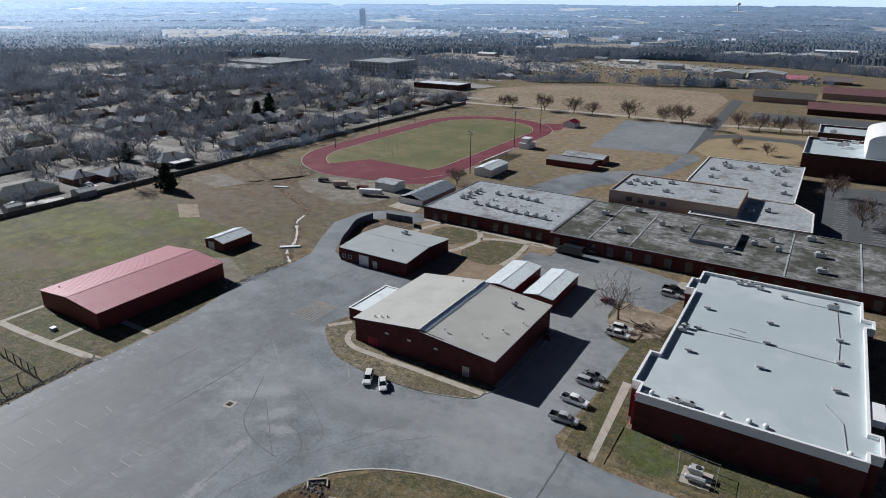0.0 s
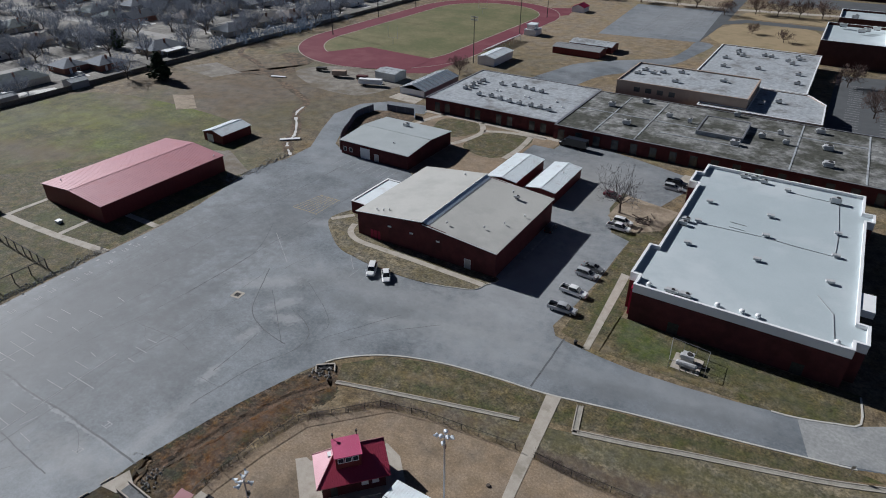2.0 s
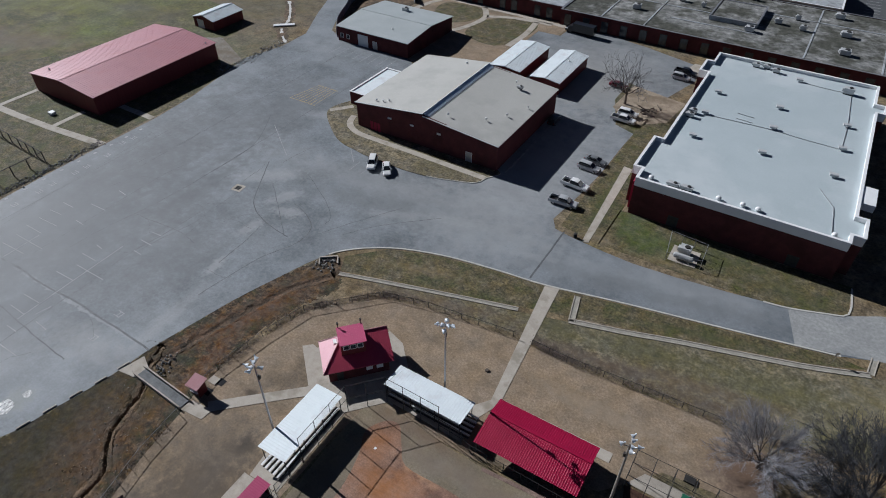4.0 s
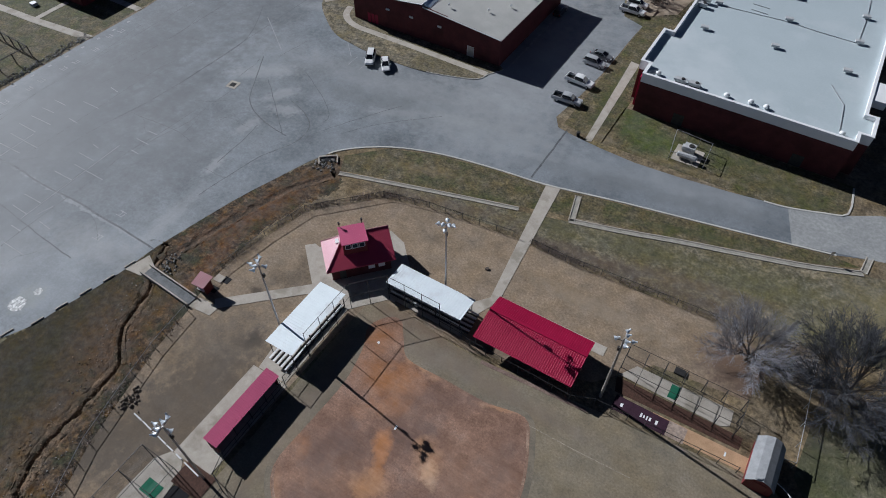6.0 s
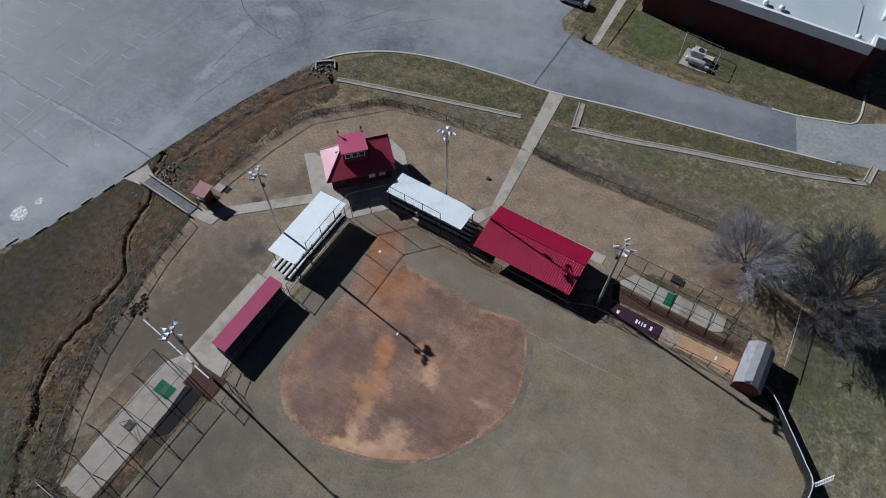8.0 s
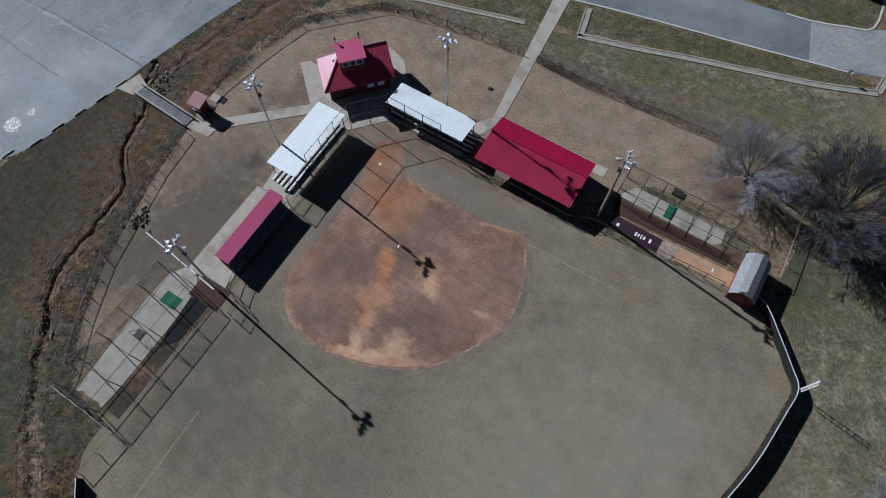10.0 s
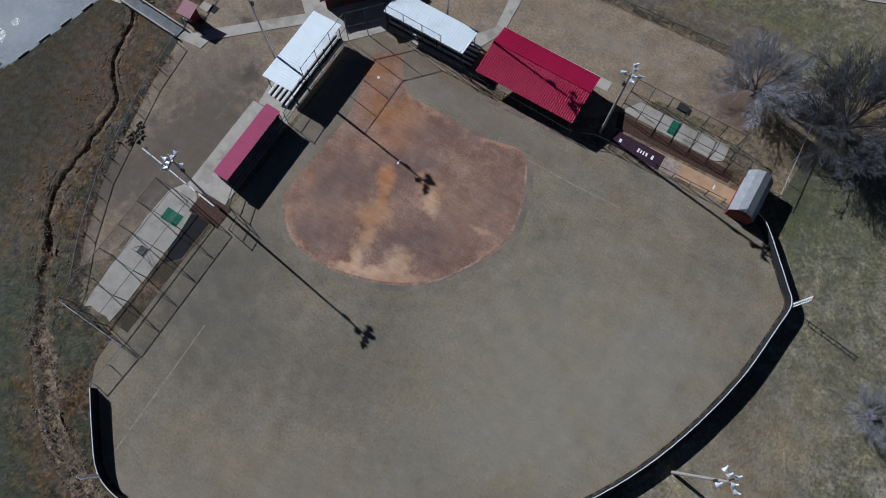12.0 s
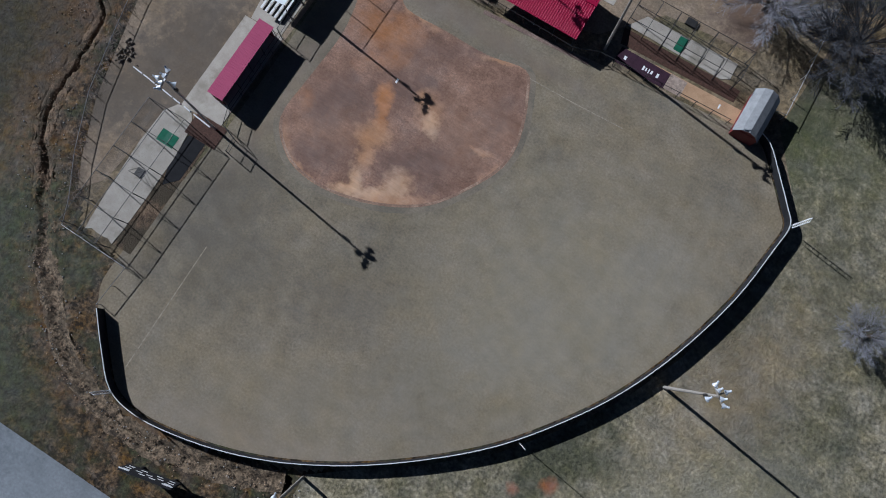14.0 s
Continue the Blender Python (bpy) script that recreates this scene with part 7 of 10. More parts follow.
PAINTS = {"white": paint("white_car_paint", (0.78, 0.78, 0.77)), "silver": paint("silver_car_paint", (0.42, 0.43, 0.44)), "grey": paint("grey_car_paint", (0.17, 0.18, 0.19)), "dark": paint("dark_car_paint", (0.018, 0.02, 0.024)),
          "navy": paint("navy_car_paint", (0.02, 0.03, 0.05)), "maroon": paint("maroon_car_paint", (0.12, 0.015, 0.025))}


def loft(bm, stations):
    """A closed hull through rounded sections: x, half width low, half width high, z low, z high."""
    rings = []
    for x, wl, wh, zl, zh in stations:
        r = min(0.12, (zh - zl) * 0.3)
        pr = [(-wl + 0.06, zl), (wl - 0.06, zl), (wl, zl + r), (wl, zl + (zh - zl) * 0.55), (wh, zh - r), (wh - r, zh), (-wh + r, zh), (-wh, zh - r), (-wl, zl + (zh - zl) * 0.55), (-wl, zl + r)]
        rings.append([bm.verts.new((x, p[0], p[1])) for p in pr])
    for a, b in zip(rings, rings[1:]):
        for i in range(10):
            bm.faces.new((a[i], a[(i + 1) % 10], b[(i + 1) % 10], b[i]))
    bm.faces.new(rings[0])
    bm.faces.new(rings[-1][::-1])


def vehicle(kind, color, x, y, turn, label):
    L, W = {"sedan": (4.8, 0.91), "suv": (4.8, 0.96), "pickup": (5.8, 0.99)}[kind]
    c = thing("car" if kind != "pickup" else "pickup_truck", x, y, label, "car" if kind != "pickup" else "pickup truck", "parked cars", turn=turn)
    P = PAINTS[color]
    h = L / 2
    b = bmesh.new()
    if kind == "sedan":
        loft(b, [(-h, W - 0.18, W - 0.24, 0.42, 0.82), (-h + 0.15, W - 0.06, W - 0.14, 0.28, 0.95), (-h + 0.9, W, W - 0.1, 0.24, 1.0), (-0.4, W, W - 0.06, 0.24, 0.98), (0.95, W, W - 0.06, 0.24, 0.95), (h - 0.5, W - 0.02, W - 0.16, 0.26, 0.8), (h - 0.12, W - 0.14, W - 0.26, 0.32, 0.7), (h, W - 0.28, W - 0.34, 0.42, 0.62)])
        cab = [(-1.75, 0.76, 0.62, 0.95, 1.0), (-1.1, 0.8, 0.6, 0.95, 1.4), (-0.4, 0.82, 0.6, 0.95, 1.44), (0.25, 0.8, 0.58, 0.94, 1.4), (1.15, 0.76, 0.66, 0.92, 0.96)]
        top = [(-1.15, 0.58, 0.52, 1.38, 1.43), (-0.4, 0.6, 0.54, 1.41, 1.47), (0.28, 0.58, 0.52, 1.37, 1.42)]
    elif kind == "suv":
        loft(b, [(-h, W - 0.12, W - 0.2, 0.45, 0.95), (-h + 0.12, W - 0.04, W - 0.1, 0.32, 1.05), (-h + 0.9, W, W - 0.06, 0.28, 1.08), (0.9, W, W - 0.06, 0.28, 1.06), (h - 0.6, W - 0.02, W - 0.14, 0.3, 0.98), (h - 0.12, W - 0.12, W - 0.24, 0.36, 0.86), (h, W - 0.24, W - 0.3, 0.46, 0.76)])
        cab = [(-2.3, 0.8, 0.68, 1.02, 1.08), (-2.0, 0.84, 0.66, 1.02, 1.66), (-0.5, 0.86, 0.66, 1.02, 1.72), (0.35, 0.84, 0.64, 1.02, 1.66), (1.15, 0.8, 0.7, 1.0, 1.05)]
        top = [(-2.1, 0.66, 0.6, 1.64, 1.71), (-0.5, 0.67, 0.6, 1.69, 1.77), (0.4, 0.64, 0.58, 1.63, 1.69)]
    else:
        loft(b, [(-0.7, W, W - 0.05, 0.42, 1.1), (1.2, W, W - 0.05, 0.4, 1.1), (h - 0.6, W - 0.02, W - 0.12, 0.42, 1.06), (h - 0.1, W - 0.08, W - 0.2, 0.46, 1.0), (h, W - 0.16, W - 0.26, 0.52, 0.9)])
        cab = [(-1.0, 0.84, 0.72, 1.06, 1.1), (-0.85, 0.86, 0.68, 1.06, 1.78), (0.2, 0.87, 0.68, 1.06, 1.84), (0.75, 0.86, 0.66, 1.06, 1.78), (1.55, 0.82, 0.74, 1.04, 1.1)]
        top = [(-0.92, 0.68, 0.62, 1.76, 1.83), (0.2, 0.69, 0.62, 1.81, 1.89), (0.8, 0.66, 0.6, 1.75, 1.81)]
    body = part("body", b, P, c)
    b = bmesh.new()
    loft(b, cab)
    part("window_band", b, M_CARGLASS, c, "dark tinted glass")
    b = bmesh.new()
    loft(b, top)
    part("roof", b, P, c)
    for sx in (top[0][0] + 0.02, top[-1][0] - 0.05):
        for s in (-1, 1):
            lowx = cab[0][0] if sx < -0.3 else cab[-1][0]
            b = bmesh.new()
            tube(b, (sx, s * 0.6, top[0][3]), (lowx * 0.96, s * 0.76, 1.02), 0.05, 0.05, 5)
            part("pillar", b, P, c)
    for s in (-1, 1):
        b = bmesh.new()
        tube(b, (top[1][0], s * 0.62, top[1][3]), (top[1][0], s * 0.84, 1.05), 0.045, 0.045, 5)
        part("pillar", b, P, c)
    if kind == "pickup":
        b = bmesh.new()
        box(b, -h, -0.72, W - 0.12, W, 0.5, 1.18)
        box(b, -h, -0.72, -W, -W + 0.12, 0.5, 1.18)
        box(b, -h, -h + 0.1, -W + 0.12, W - 0.12, 0.5, 1.16)
        bed = part("bed", b, P, c)
        boxpart("bed_floor", (-h + 0.1, -0.72, -W + 0.12, W - 0.12, 0.55, 0.66), M_TRIM, bed, "black bed liner")
    for s, name in ((1, "front_bumper"), (-1, "rear_bumper")):
        xb = s * (h - 0.02)
        boxpart(name, (min(xb, xb - s * 0.18), max(xb, xb - s * 0.18) + 0.03, -W + 0.16, W - 0.16, 0.32, 0.5), M_TRIM if kind != "pickup" else M_RIM, c)
    for s in (-1, 1):
        lx = h - 0.22
        boxpart("headlight", (lx, lx + 0.2, s * (W - 0.36) - 0.15, s * (W - 0.36) + 0.15, 0.66 if kind == "sedan" else 0.84, 0.76 if kind == "sedan" else 0.98), M_HEADLAMP, c)
        boxpart("tail_light", (-h - 0.02, -h + 0.1, s * (W - 0.26) - 0.12, s * (W - 0.26) + 0.12, 0.68, 0.9 if kind == "sedan" else 1.0), M_TAILLAMP, c)
        boxpart("mirror", (cab[-1][0] - 0.35, cab[-1][0] - 0.2, s * (W + 0.08) - 0.1, s * (W + 0.08) + 0.1, 1.0, 1.14), P, c)
    r = 0.33 if kind == "sedan" else 0.38
    for wx in (-h + (0.95 if kind != "pickup" else 1.15), h - 0.95):
        for s in (-1, 1):
            b = bmesh.new()
            tube(b, (wx, s * (W - 0.24), r), (wx, s * (W - 0.01), r), r, r, 18)
            wheel = part("wheel", b, M_TYRE, c)
            b = bmesh.new()
            tube(b, (wx, s * (W - 0.1), r), (wx, s * (W + 0.005), r), r * 0.62, r * 0.58, 12)
            part("rim", b, M_RIM, wheel)
    return c


vehicle("suv", "white", -72.1, 88.6, -62, "white sport utility car parked on the asphalt")
vehicle("sedan", "white", -68.2, 88.5, -52, "white sedan parked on the asphalt")
vehicle("pickup", "silver", -31.9, 97.3, 2, "silver-grey pickup truck with a dark bed")
vehicle("pickup", "white", -32.2, 104.0, -4, "white pickup truck with a grey bed")
vehicle("suv", "silver", -32.2, 111.6, -4, "silver sport utility car parked by the grass")
vehicle("sedan", "grey", -32.0, 114.8, -3, "dark grey sedan parked by the grass")
vehicle("pickup", "white", -33.0, 135.2, -2, "white pickup truck with an empty dark bed")
vehicle("suv", "white", -33.0, 138.6, 0, "white sport utility car beside the bare tree")
vehicle("suv", "silver", -27.6, 165.0, -3, "silver sport utility car by the large hall")
vehicle("pickup", "dark", -27.4, 168.6, -3, "black pickup truck by the large hall")
vehicle("sedan", "maroon", -40.1, 151.9, -4, "maroon sedan under the leafless tree")
vehicle("suv", "dark", -46.8, 126.4, 92, "black car parked in the gymnasium's shadow")
# dark box truck
bt = thing("box_truck", -61.6, 179.4, "dark box truck parked by the school", "truck", turn=-3)
boxpart("cargo_box", (-2.6, 4.2, -1.2, 1.2, 0.9, 3.2), PAINTS["dark"], bt)
b_ = bmesh.new()
loft(b_, [(-5.0, 0.9, 0.85, 0.5, 1.3), (-4.2, 1.05, 1.0, 0.45, 1.5), (-3.7, 1.1, 0.95, 0.45, 2.3), (-2.65, 1.1, 0.95, 0.45, 2.4)])
part("cab", b_, PAINTS["dark"], bt)
boxpart("chassis", (-3.0, 4.0, -0.5, 0.5, 0.5, 0.9), M_TRIM, bt)
for wx in (-3.9, 2.6):
    for s in (-1, 1):
        b_ = bmesh.new()
        tube(b_, (wx, s * 0.75, 0.48), (wx, s * 1.08, 0.48), 0.48, 0.48, 16)
        part("wheel", b_, M_TYRE, bt)

# ---- bare winter trees ----


def grow(seed, height, spread, limbs, twig_levels, twig_r, sides=4, up=0.35, clear=0.22):
    """Segments of a leafless tree: (from, to, radius, radius, level)."""
    r = random.Random(seed)
    segs = []

    def branch(p, d, length, rad, level):
        n = 3 if level < 2 else 2
        for k in range(n):
            d = (d + Vector((r.gauss(0, 0.16), r.gauss(0, 0.16), r.gauss(0.04, 0.10)))).normalized()
            q = p + d * length / n
            r2 = max(rad * 0.78, twig_r * 0.5)
            segs.append((p, q, rad, r2, level))
            p, rad = q, r2
            if level < twig_levels and k < n - 0:
                m = 2 if level else 1
                for _ in range(m):
                    a = r.uniform(0, 6.283)
                    side = d.cross(Vector((math.cos(a), math.sin(a), 0.3))).normalized()
                    nd = (d * r.uniform(0.55, 0.95) + side * r.uniform(0.55, 0.95) + Vector((0, 0, up * 0.4))).normalized()
                    branch(p, nd, length * r.uniform(0.5, 0.7), max(rad * 0.6, twig_r), level + 1)

    trunk_h = height * clear
    base = Vector((0, 0, -0.1))
    t_r = height * 0.022
    p = base
    for k in range(3):
        q = p + Vector((r.gauss(0, 0.05), r.gauss(0, 0.05), (trunk_h + 0.1) / 3))
        segs.append((p, q, t_r * (1.35 if k == 0 else 1.1 - 0.08 * k), t_r * (1.1 - 0.08 * k - 0.02), 0))
        p = q
    for i in range(limbs):
        a = 6.283 * i / limbs + r.uniform(-0.4, 0.4)
        lift = r.uniform(0.5, 1.5)
        d = Vector((math.cos(a) * spread, math.sin(a) * spread, lift)).normalized()
        branch(p - Vector((0, 0, r.uniform(0, trunk_h * 0.25))), d, height * r.uniform(0.34, 0.46), t_r * 0.62, 1)
    return segs


def tree_meshes(segs, sides_big=6, sides_small=3, split=2, fuzz=(0, 1.0, 0.05)):
    """Two meshes from the segments: trunk with limbs, and the crown of fine twigs; fuzz: number, length and breadth of the outermost twigs."""
    out = []
    q_ = random.Random(len(segs))
    last = max(g[4] for g in segs)
    tips = [g for g in segs if g[4] >= max(1, last - 1)]
    for lo, hi, sides in ((0, split, sides_big), (split, 99, sides_small)):
        V, F = [], []
        for p, q, r0, r1, lv in segs:
            if not lo <= lv < hi:
                continue
            d = (q - p).normalized()
            s = d.cross(Vector((0, 0, 1)) if abs(d.z) < 0.9 else Vector((1, 0, 0))).normalized()
            u = s.cross(d)
            k0 = len(V)
            for c, rr in ((p, r0), (q, r1)):
                for k in range(sides):
                    a = 6.2832 * k / sides
                    V.append(tuple(c + (s * math.cos(a) + u * math.sin(a)) * rr))
            if sides == 2:
                F.extend(((k0, k0 + 2, k0 + 3), (k0, k0 + 3, k0 + 1)))
            for k in range(sides if sides > 2 else 0):
                F.append((k0 + k, k0 + sides + k, k0 + sides + (k + 1) % sides, k0 + (k + 1) % sides))
        for _ in range(fuzz[0] if lo else 0):
            p, q, r0, r1, lv = q_.choice(tips)
            c = p.lerp(q, q_.random())
            d = ((q - p).normalized() + Vector((q_.gauss(0, 0.5), q_.gauss(0, 0.5), q_.gauss(0.12, 0.4)))).normalized() * fuzz[1] * q_.uniform(0.5, 1.3)
            w = d.cross(Vector((q_.gauss(0, 1), q_.gauss(0, 1), q_.gauss(0, 1)))).normalized() * fuzz[2] / 2
            k0 = len(V)
            V.extend((tuple(c - w), tuple(c + w), tuple(c + d)))
            F.append((k0, k0 + 1, k0 + 2))
        me = bpy.data.meshes.new("crown" if lo else "trunk")
        me.from_pydata(V, [], F)
        me.materials.append(M_TWIG if lo else M_BARK)
        out.append(me)
    return out


def tree(meshes, x, y, label, turn=0.0, scale=1.0, group="", category="tree", name="tree"):
    t = thing(name, x, y, label, category, group, turn=turn)
    t.scale = (scale, scale, scale)
    for n, me in zip(("trunk", "crown"), meshes):
        o = new(n, me)
        o.parent = t
    return t


def radial(seed, height, radius, limbs, twig_r, twigs=2):
    """Segments of a broad leafless tree seen from above: long limbs fan out evenly over the dome, with side branches and fine twigs turned outwards."""
    r = random.Random(seed)
    segs = []
    t_r = height * 0.034

    def run(p, d, length, n, rad, level, lift, wob, step):
        for k in range(n):
            d = (d + Vector((r.gauss(0, wob), r.gauss(0, wob), r.gauss(lift, wob)))).normalized()
            q = p + d * (length / n)
            r2 = max(rad * 0.82, twig_r * 0.7)
            segs.append((p, q, rad, r2, level))
            p, rad = q, r2
            step(p, d, (k + 1) / n, rad)

    def aside(d, a):
        side = d.cross(Vector((r.gauss(0, 1), r.gauss(0, 1), r.gauss(0, 1)))).normalized()
        return (d + side * a).normalized()

    def twig(p, d, f, rad):
        for _ in range(twigs):
            run(p, aside(d, r.uniform(0.3, 0.8)), radius * r.uniform(0.09, 0.17), 2, twig_r, 4, 0.03, 0.12, lambda *a: None)

    def branch(p, d, f, rad):
        if f < 0.3:
            return
        for _ in range(3):
            run(p, aside(d, r.uniform(0.4, 0.85)), radius * r.uniform(0.2, 0.36) * (1.15 - 0.4 * f), 4, max(rad * 0.6, twig_r), 3, 0.03, 0.09, twig)

    top = Vector((0.1, 0.05, height * 0.14))
    segs.append((Vector((0, 0, -0.1)), top * 0.5, t_r * 1.35, t_r * 1.1, 0))
    segs.append((top * 0.5, top, t_r * 1.1, t_r, 0))
    stems = []
    for i in range(7):
        a = 6.283 * i / 7 + r.uniform(-0.3, 0.3)
        d = Vector((math.cos(a), math.sin(a), r.uniform(0.5, 1.6))).normalized()
        q = top + d * height * r.uniform(0.12, 0.2)
        segs.append((top, q, t_r * 0.62, t_r * 0.45, 1))
        stems.append((q, d))
    for i in range(limbs):
        z = 0.12 + 0.86 * (i + 0.5) / limbs
        a = 2.39996 * i + r.uniform(-0.2, 0.2)
        w = math.sqrt(1 - z * z)
        tip = Vector((math.cos(a) * w * radius, math.sin(a) * w * radius, height * (0.25 + 0.75 * z))) * r.uniform(0.8, 1.0)
        q, d = max(stems, key=lambda m: m[1].dot((tip - top).normalized()))
        run(q, ((tip - q).normalized() + d * 0.35).normalized(), (tip - q).length, 6, t_r * 0.26, 2, 0.0, 0.07, branch)
    return segs


# the two large bare trees by the bullpen, the tree in the lot and the shrub beyond the fence
BIG_A = tree_meshes(grow(11, 10.5, 1.15, 9, 5, 0.024, clear=0.16))
BROAD_A = tree_meshes(radial(4, 7.4, 6.6, 42, 0.013), split=3, fuzz=(7500, 0.5, 0.013))
BROAD_A[1].materials[0] = mat("pale_grey_twigs", (0.185, 0.184, 0.200), (0.285, 0.283, 0.305), 0.6, 4, bump=0)
BROAD_B = tree_meshes(radial(5, 9.8, 8.8, 54, 0.019, 3), split=3, fuzz=(7000, 0.7, 0.016))
M_DARKTWIG = mat("dark_bare_twigs", (0.036, 0.037, 0.043), (0.078, 0.080, 0.090), 0.6, 4, bump=0)
BROAD_B[1].materials[0] = M_DARKTWIG
BIG_C = tree_meshes(grow(13, 8.5, 1.0, 6, 4, 0.02, clear=0.25))
tree(BROAD_A, 12.2, 58.0, "spreading leafless grey tree behind the batting cage", 20)
tree(BROAD_B, 24.2, 58.8, "large leafless dark tree with dense spreading branches", 70)
tree(BIG_C, -35.6, 144.0, "leafless tree on bare soil between parked cars", 0, 1.45)
tree(BROAD_A, 40.2, 27.0, "low leafless grey tree beyond the outfield fence", 100, 0.5)
tree(BIG_A, 31.5, 70.0, "leafless grey tree behind the big bare tree", 140, 0.6)

# ---- school yard, track and practice grounds ----
paving("pavement", [(-166, 60.0), (-166, 61.8), (-157, 62.0), (-145.4, 62.6), (-128.2, 64.4), (-128.2, 62.4), (-144.3, 60.9), (-157, 60.2)], 0.05, "concrete walk by the long red building")
paving("pavement", [(-166.2, 60.4), (-164.8, 60.4), (-164.6, 72), (-166.0, 72)], 0.055, "concrete walk to the long red building")
paving("pavement", [(-145.6, 61.2), (-144.2, 61.2), (-144.4, 70.6), (-145.8, 70.6)], 0.055, "concrete walk to the long red building")
paving("pavement", rect(-139.9, -128.4, 76.4, 78.0), 0.05, "concrete walk from the red building to the lot")
fence_run("chain_link_fence", [(-166, 55.0), (-153.4, 53.6), (-142, 53.0), (-132.5, 52.6), (-132.6, 42.3), (-133, 30)], 2.4, "dark chain-link fence with brick posts at the court", 3.4, r=0.12)
tagged(boxpart("utility_cabinet", (-151, -149.6, 65.2, 66.4, 0, 0.7), M_UNIT, None), "pale utility cabinet in the grass", "cabinet")
sheet("court_green", rect(-175, -133.5, 20, 52.2), 0.01, M_LUSH, "green turf inside the fenced court", "grass")
M_YARD = mat("gravel_yard", (0.13, 0.115, 0.095), (0.27, 0.245, 0.21), 0.25, 2.5, third=(0.14, 0.11, 0.075), scale3=0.06, bump=0.06, contrast=0.3)
sheet("gravel_yard", [(-156, 110), (-141, 110), (-136, 106), (-134, 112), (-150, 120), (-157, 121)], 0.012, M_YARD, "worn soil between the red building and the shed", "soil")
M_SOIL = mat("bare_soil", (0.22, 0.175, 0.125), (0.36, 0.295, 0.22), 0.4, 4, third=(0.17, 0.13, 0.09), scale3=0.15, bump=0.06, contrast=0.3)
# stream with pale stones
STREAM = smooth([(-132.4, 127.5), (-137.5, 131.5), (-141.3, 135.7), (-143.5, 141), (-150, 149), (-158, 157.5), (-162.6, 168.0), (-172, 174), (-186, 181), (-204.2, 189.5), (-222, 200), (-241.8, 209.1), (-250, 230), (-252, 262)], 5)
bm = bmesh.new()
for k in range(len(STREAM) - 1):
    ribbon(bm, STREAM[k:k + 2], 3.0 + 1.8 * noise.noise((k * 0.45, 1.0, 9.0)), 0.0, 0.02 + 0.002 * (k % 2))
tagged(new("stream_bank", finish("stream_bank", bm, M_DIRT)), "bare soil banks of a small stream", "soil", kind="structure")
M_PALE = mat("pale_stone_lining", (0.45, 0.44, 0.42), (0.7, 0.69, 0.66), 1.2, 6, bump=0.03)
bm = bmesh.new()
for k in range(30):
    if noise.noise((k * 0.37, 2.0, 5.0)) > -0.22:
        ribbon(bm, STREAM[k:k + 2], 0.75 + 0.7 * noise.noise((k * 0.61, 7.0, 1.0)), 0.0, 0.035)
tagged(new("stream_bed", finish("stream_bed", bm, M_PALE)), "pale stone-lined stream bed", "stream", kind="structure")
for x, y, t_ in ((-141.6, 137.0, 40), (-196, 187.5, 20)):
    fb2 = thing("footbridge", x, y, "small pale plank footbridge over the stream", "footbridge", turn=t_)
    boxpart("deck", (-3.2, 3.2, -0.7, 0.7, 0.2, 0.4), M_WHITE, fb2)
    for s in (-3.0, 3.0):
        boxpart("abutment", (s - 0.3, s + 0.3, -0.8, 0.8, 0.0, 0.2), M_CONCRETE, fb2)
sheet("batting_dirt", [(-213, 148), (-206, 152), (-192, 142), (-197, 137)], 0.03, M_SOIL, "bare sand strip beside the practice field", "soil")
sheet("practice_court", [(-243, 176), (-236, 190), (-214, 184), (-219, 172)], 0.028, M_YARD, "old worn asphalt court", "court")
sheet("storage_yard", smooth([(-150, 188), (-146, 214), (-166, 218), (-190, 212), (-196, 198), (-176, 186), (-160, 184)], 4, True), 0.022, M_YARD, "grey gravel storage yard beside the track", "yard")
sheet("dirt_track", smooth([(-196, 198), (-206, 186), (-215, 178), (-218, 182), (-205, 196), (-200, 214), (-216, 222), (-222, 216)], 4, True), 0.016, M_DIRT, "bare brown soil near the stream", "soil")
# running track: long axis along the site grid
TC, TY0, TY1, TR = -190.2, 261.0, 358.0, 46.0


def oval(r, n=28):
    pts = []
    for k in range(n + 1):
        a = math.pi * k / n
        pts.append((TC + r * math.cos(a), TY1 + r * math.sin(a)))
    for k in range(n + 1):
        a = math.pi + math.pi * k / n
        pts.append((TC + r * math.cos(a), TY0 + r * math.sin(a)))
    return pts


sheet("running_track", oval(TR), 0.03, M_TRACK, "dark red oval running track", "track")
M_INFIELD = mat("football_turf", (0.118, 0.112, 0.048), (0.190, 0.168, 0.083), 0.12, 2, third=(0.105, 0.112, 0.044), scale3=0.035, bump=0.05, contrast=0.36, cut=(0.44, 0.62), speck=(1.2, 0.15))
sheet("track_infield", oval(TR - 12.4), 0.05, M_INFIELD, "olive football field inside the running track", "grass")
sheet("track_apron", [(-209, 228.6), (-175, 217), (-157, 226), (-156.6, 247), (-196, 250)], 0.1, M_TRACK, "red paved apron at the end of the oval", "track")
sheet("track_apron", [(-160, 218), (-146, 226), (-144.4, 250), (-150, 250)], 0.045, M_TRACK, "red paved runway beside the oval", "track")
sheet("track_apron", [(-162, 396), (-148, 404), (-144, 380), (-152, 366)], 0.045, M_TRACK, "red paved runway beside the oval", "track")
bm = bmesh.new()
for r in (TR - 12.4, TR):
    o = oval(r)
    ribbon(bm, o + o[:1], 0.35, 0.03, 0.08)
tagged(new("track_edge", finish("track_edge", bm, M_CONCRETE)), "pale edging of the running track", "edging", kind="structure")
bm = bmesh.new()
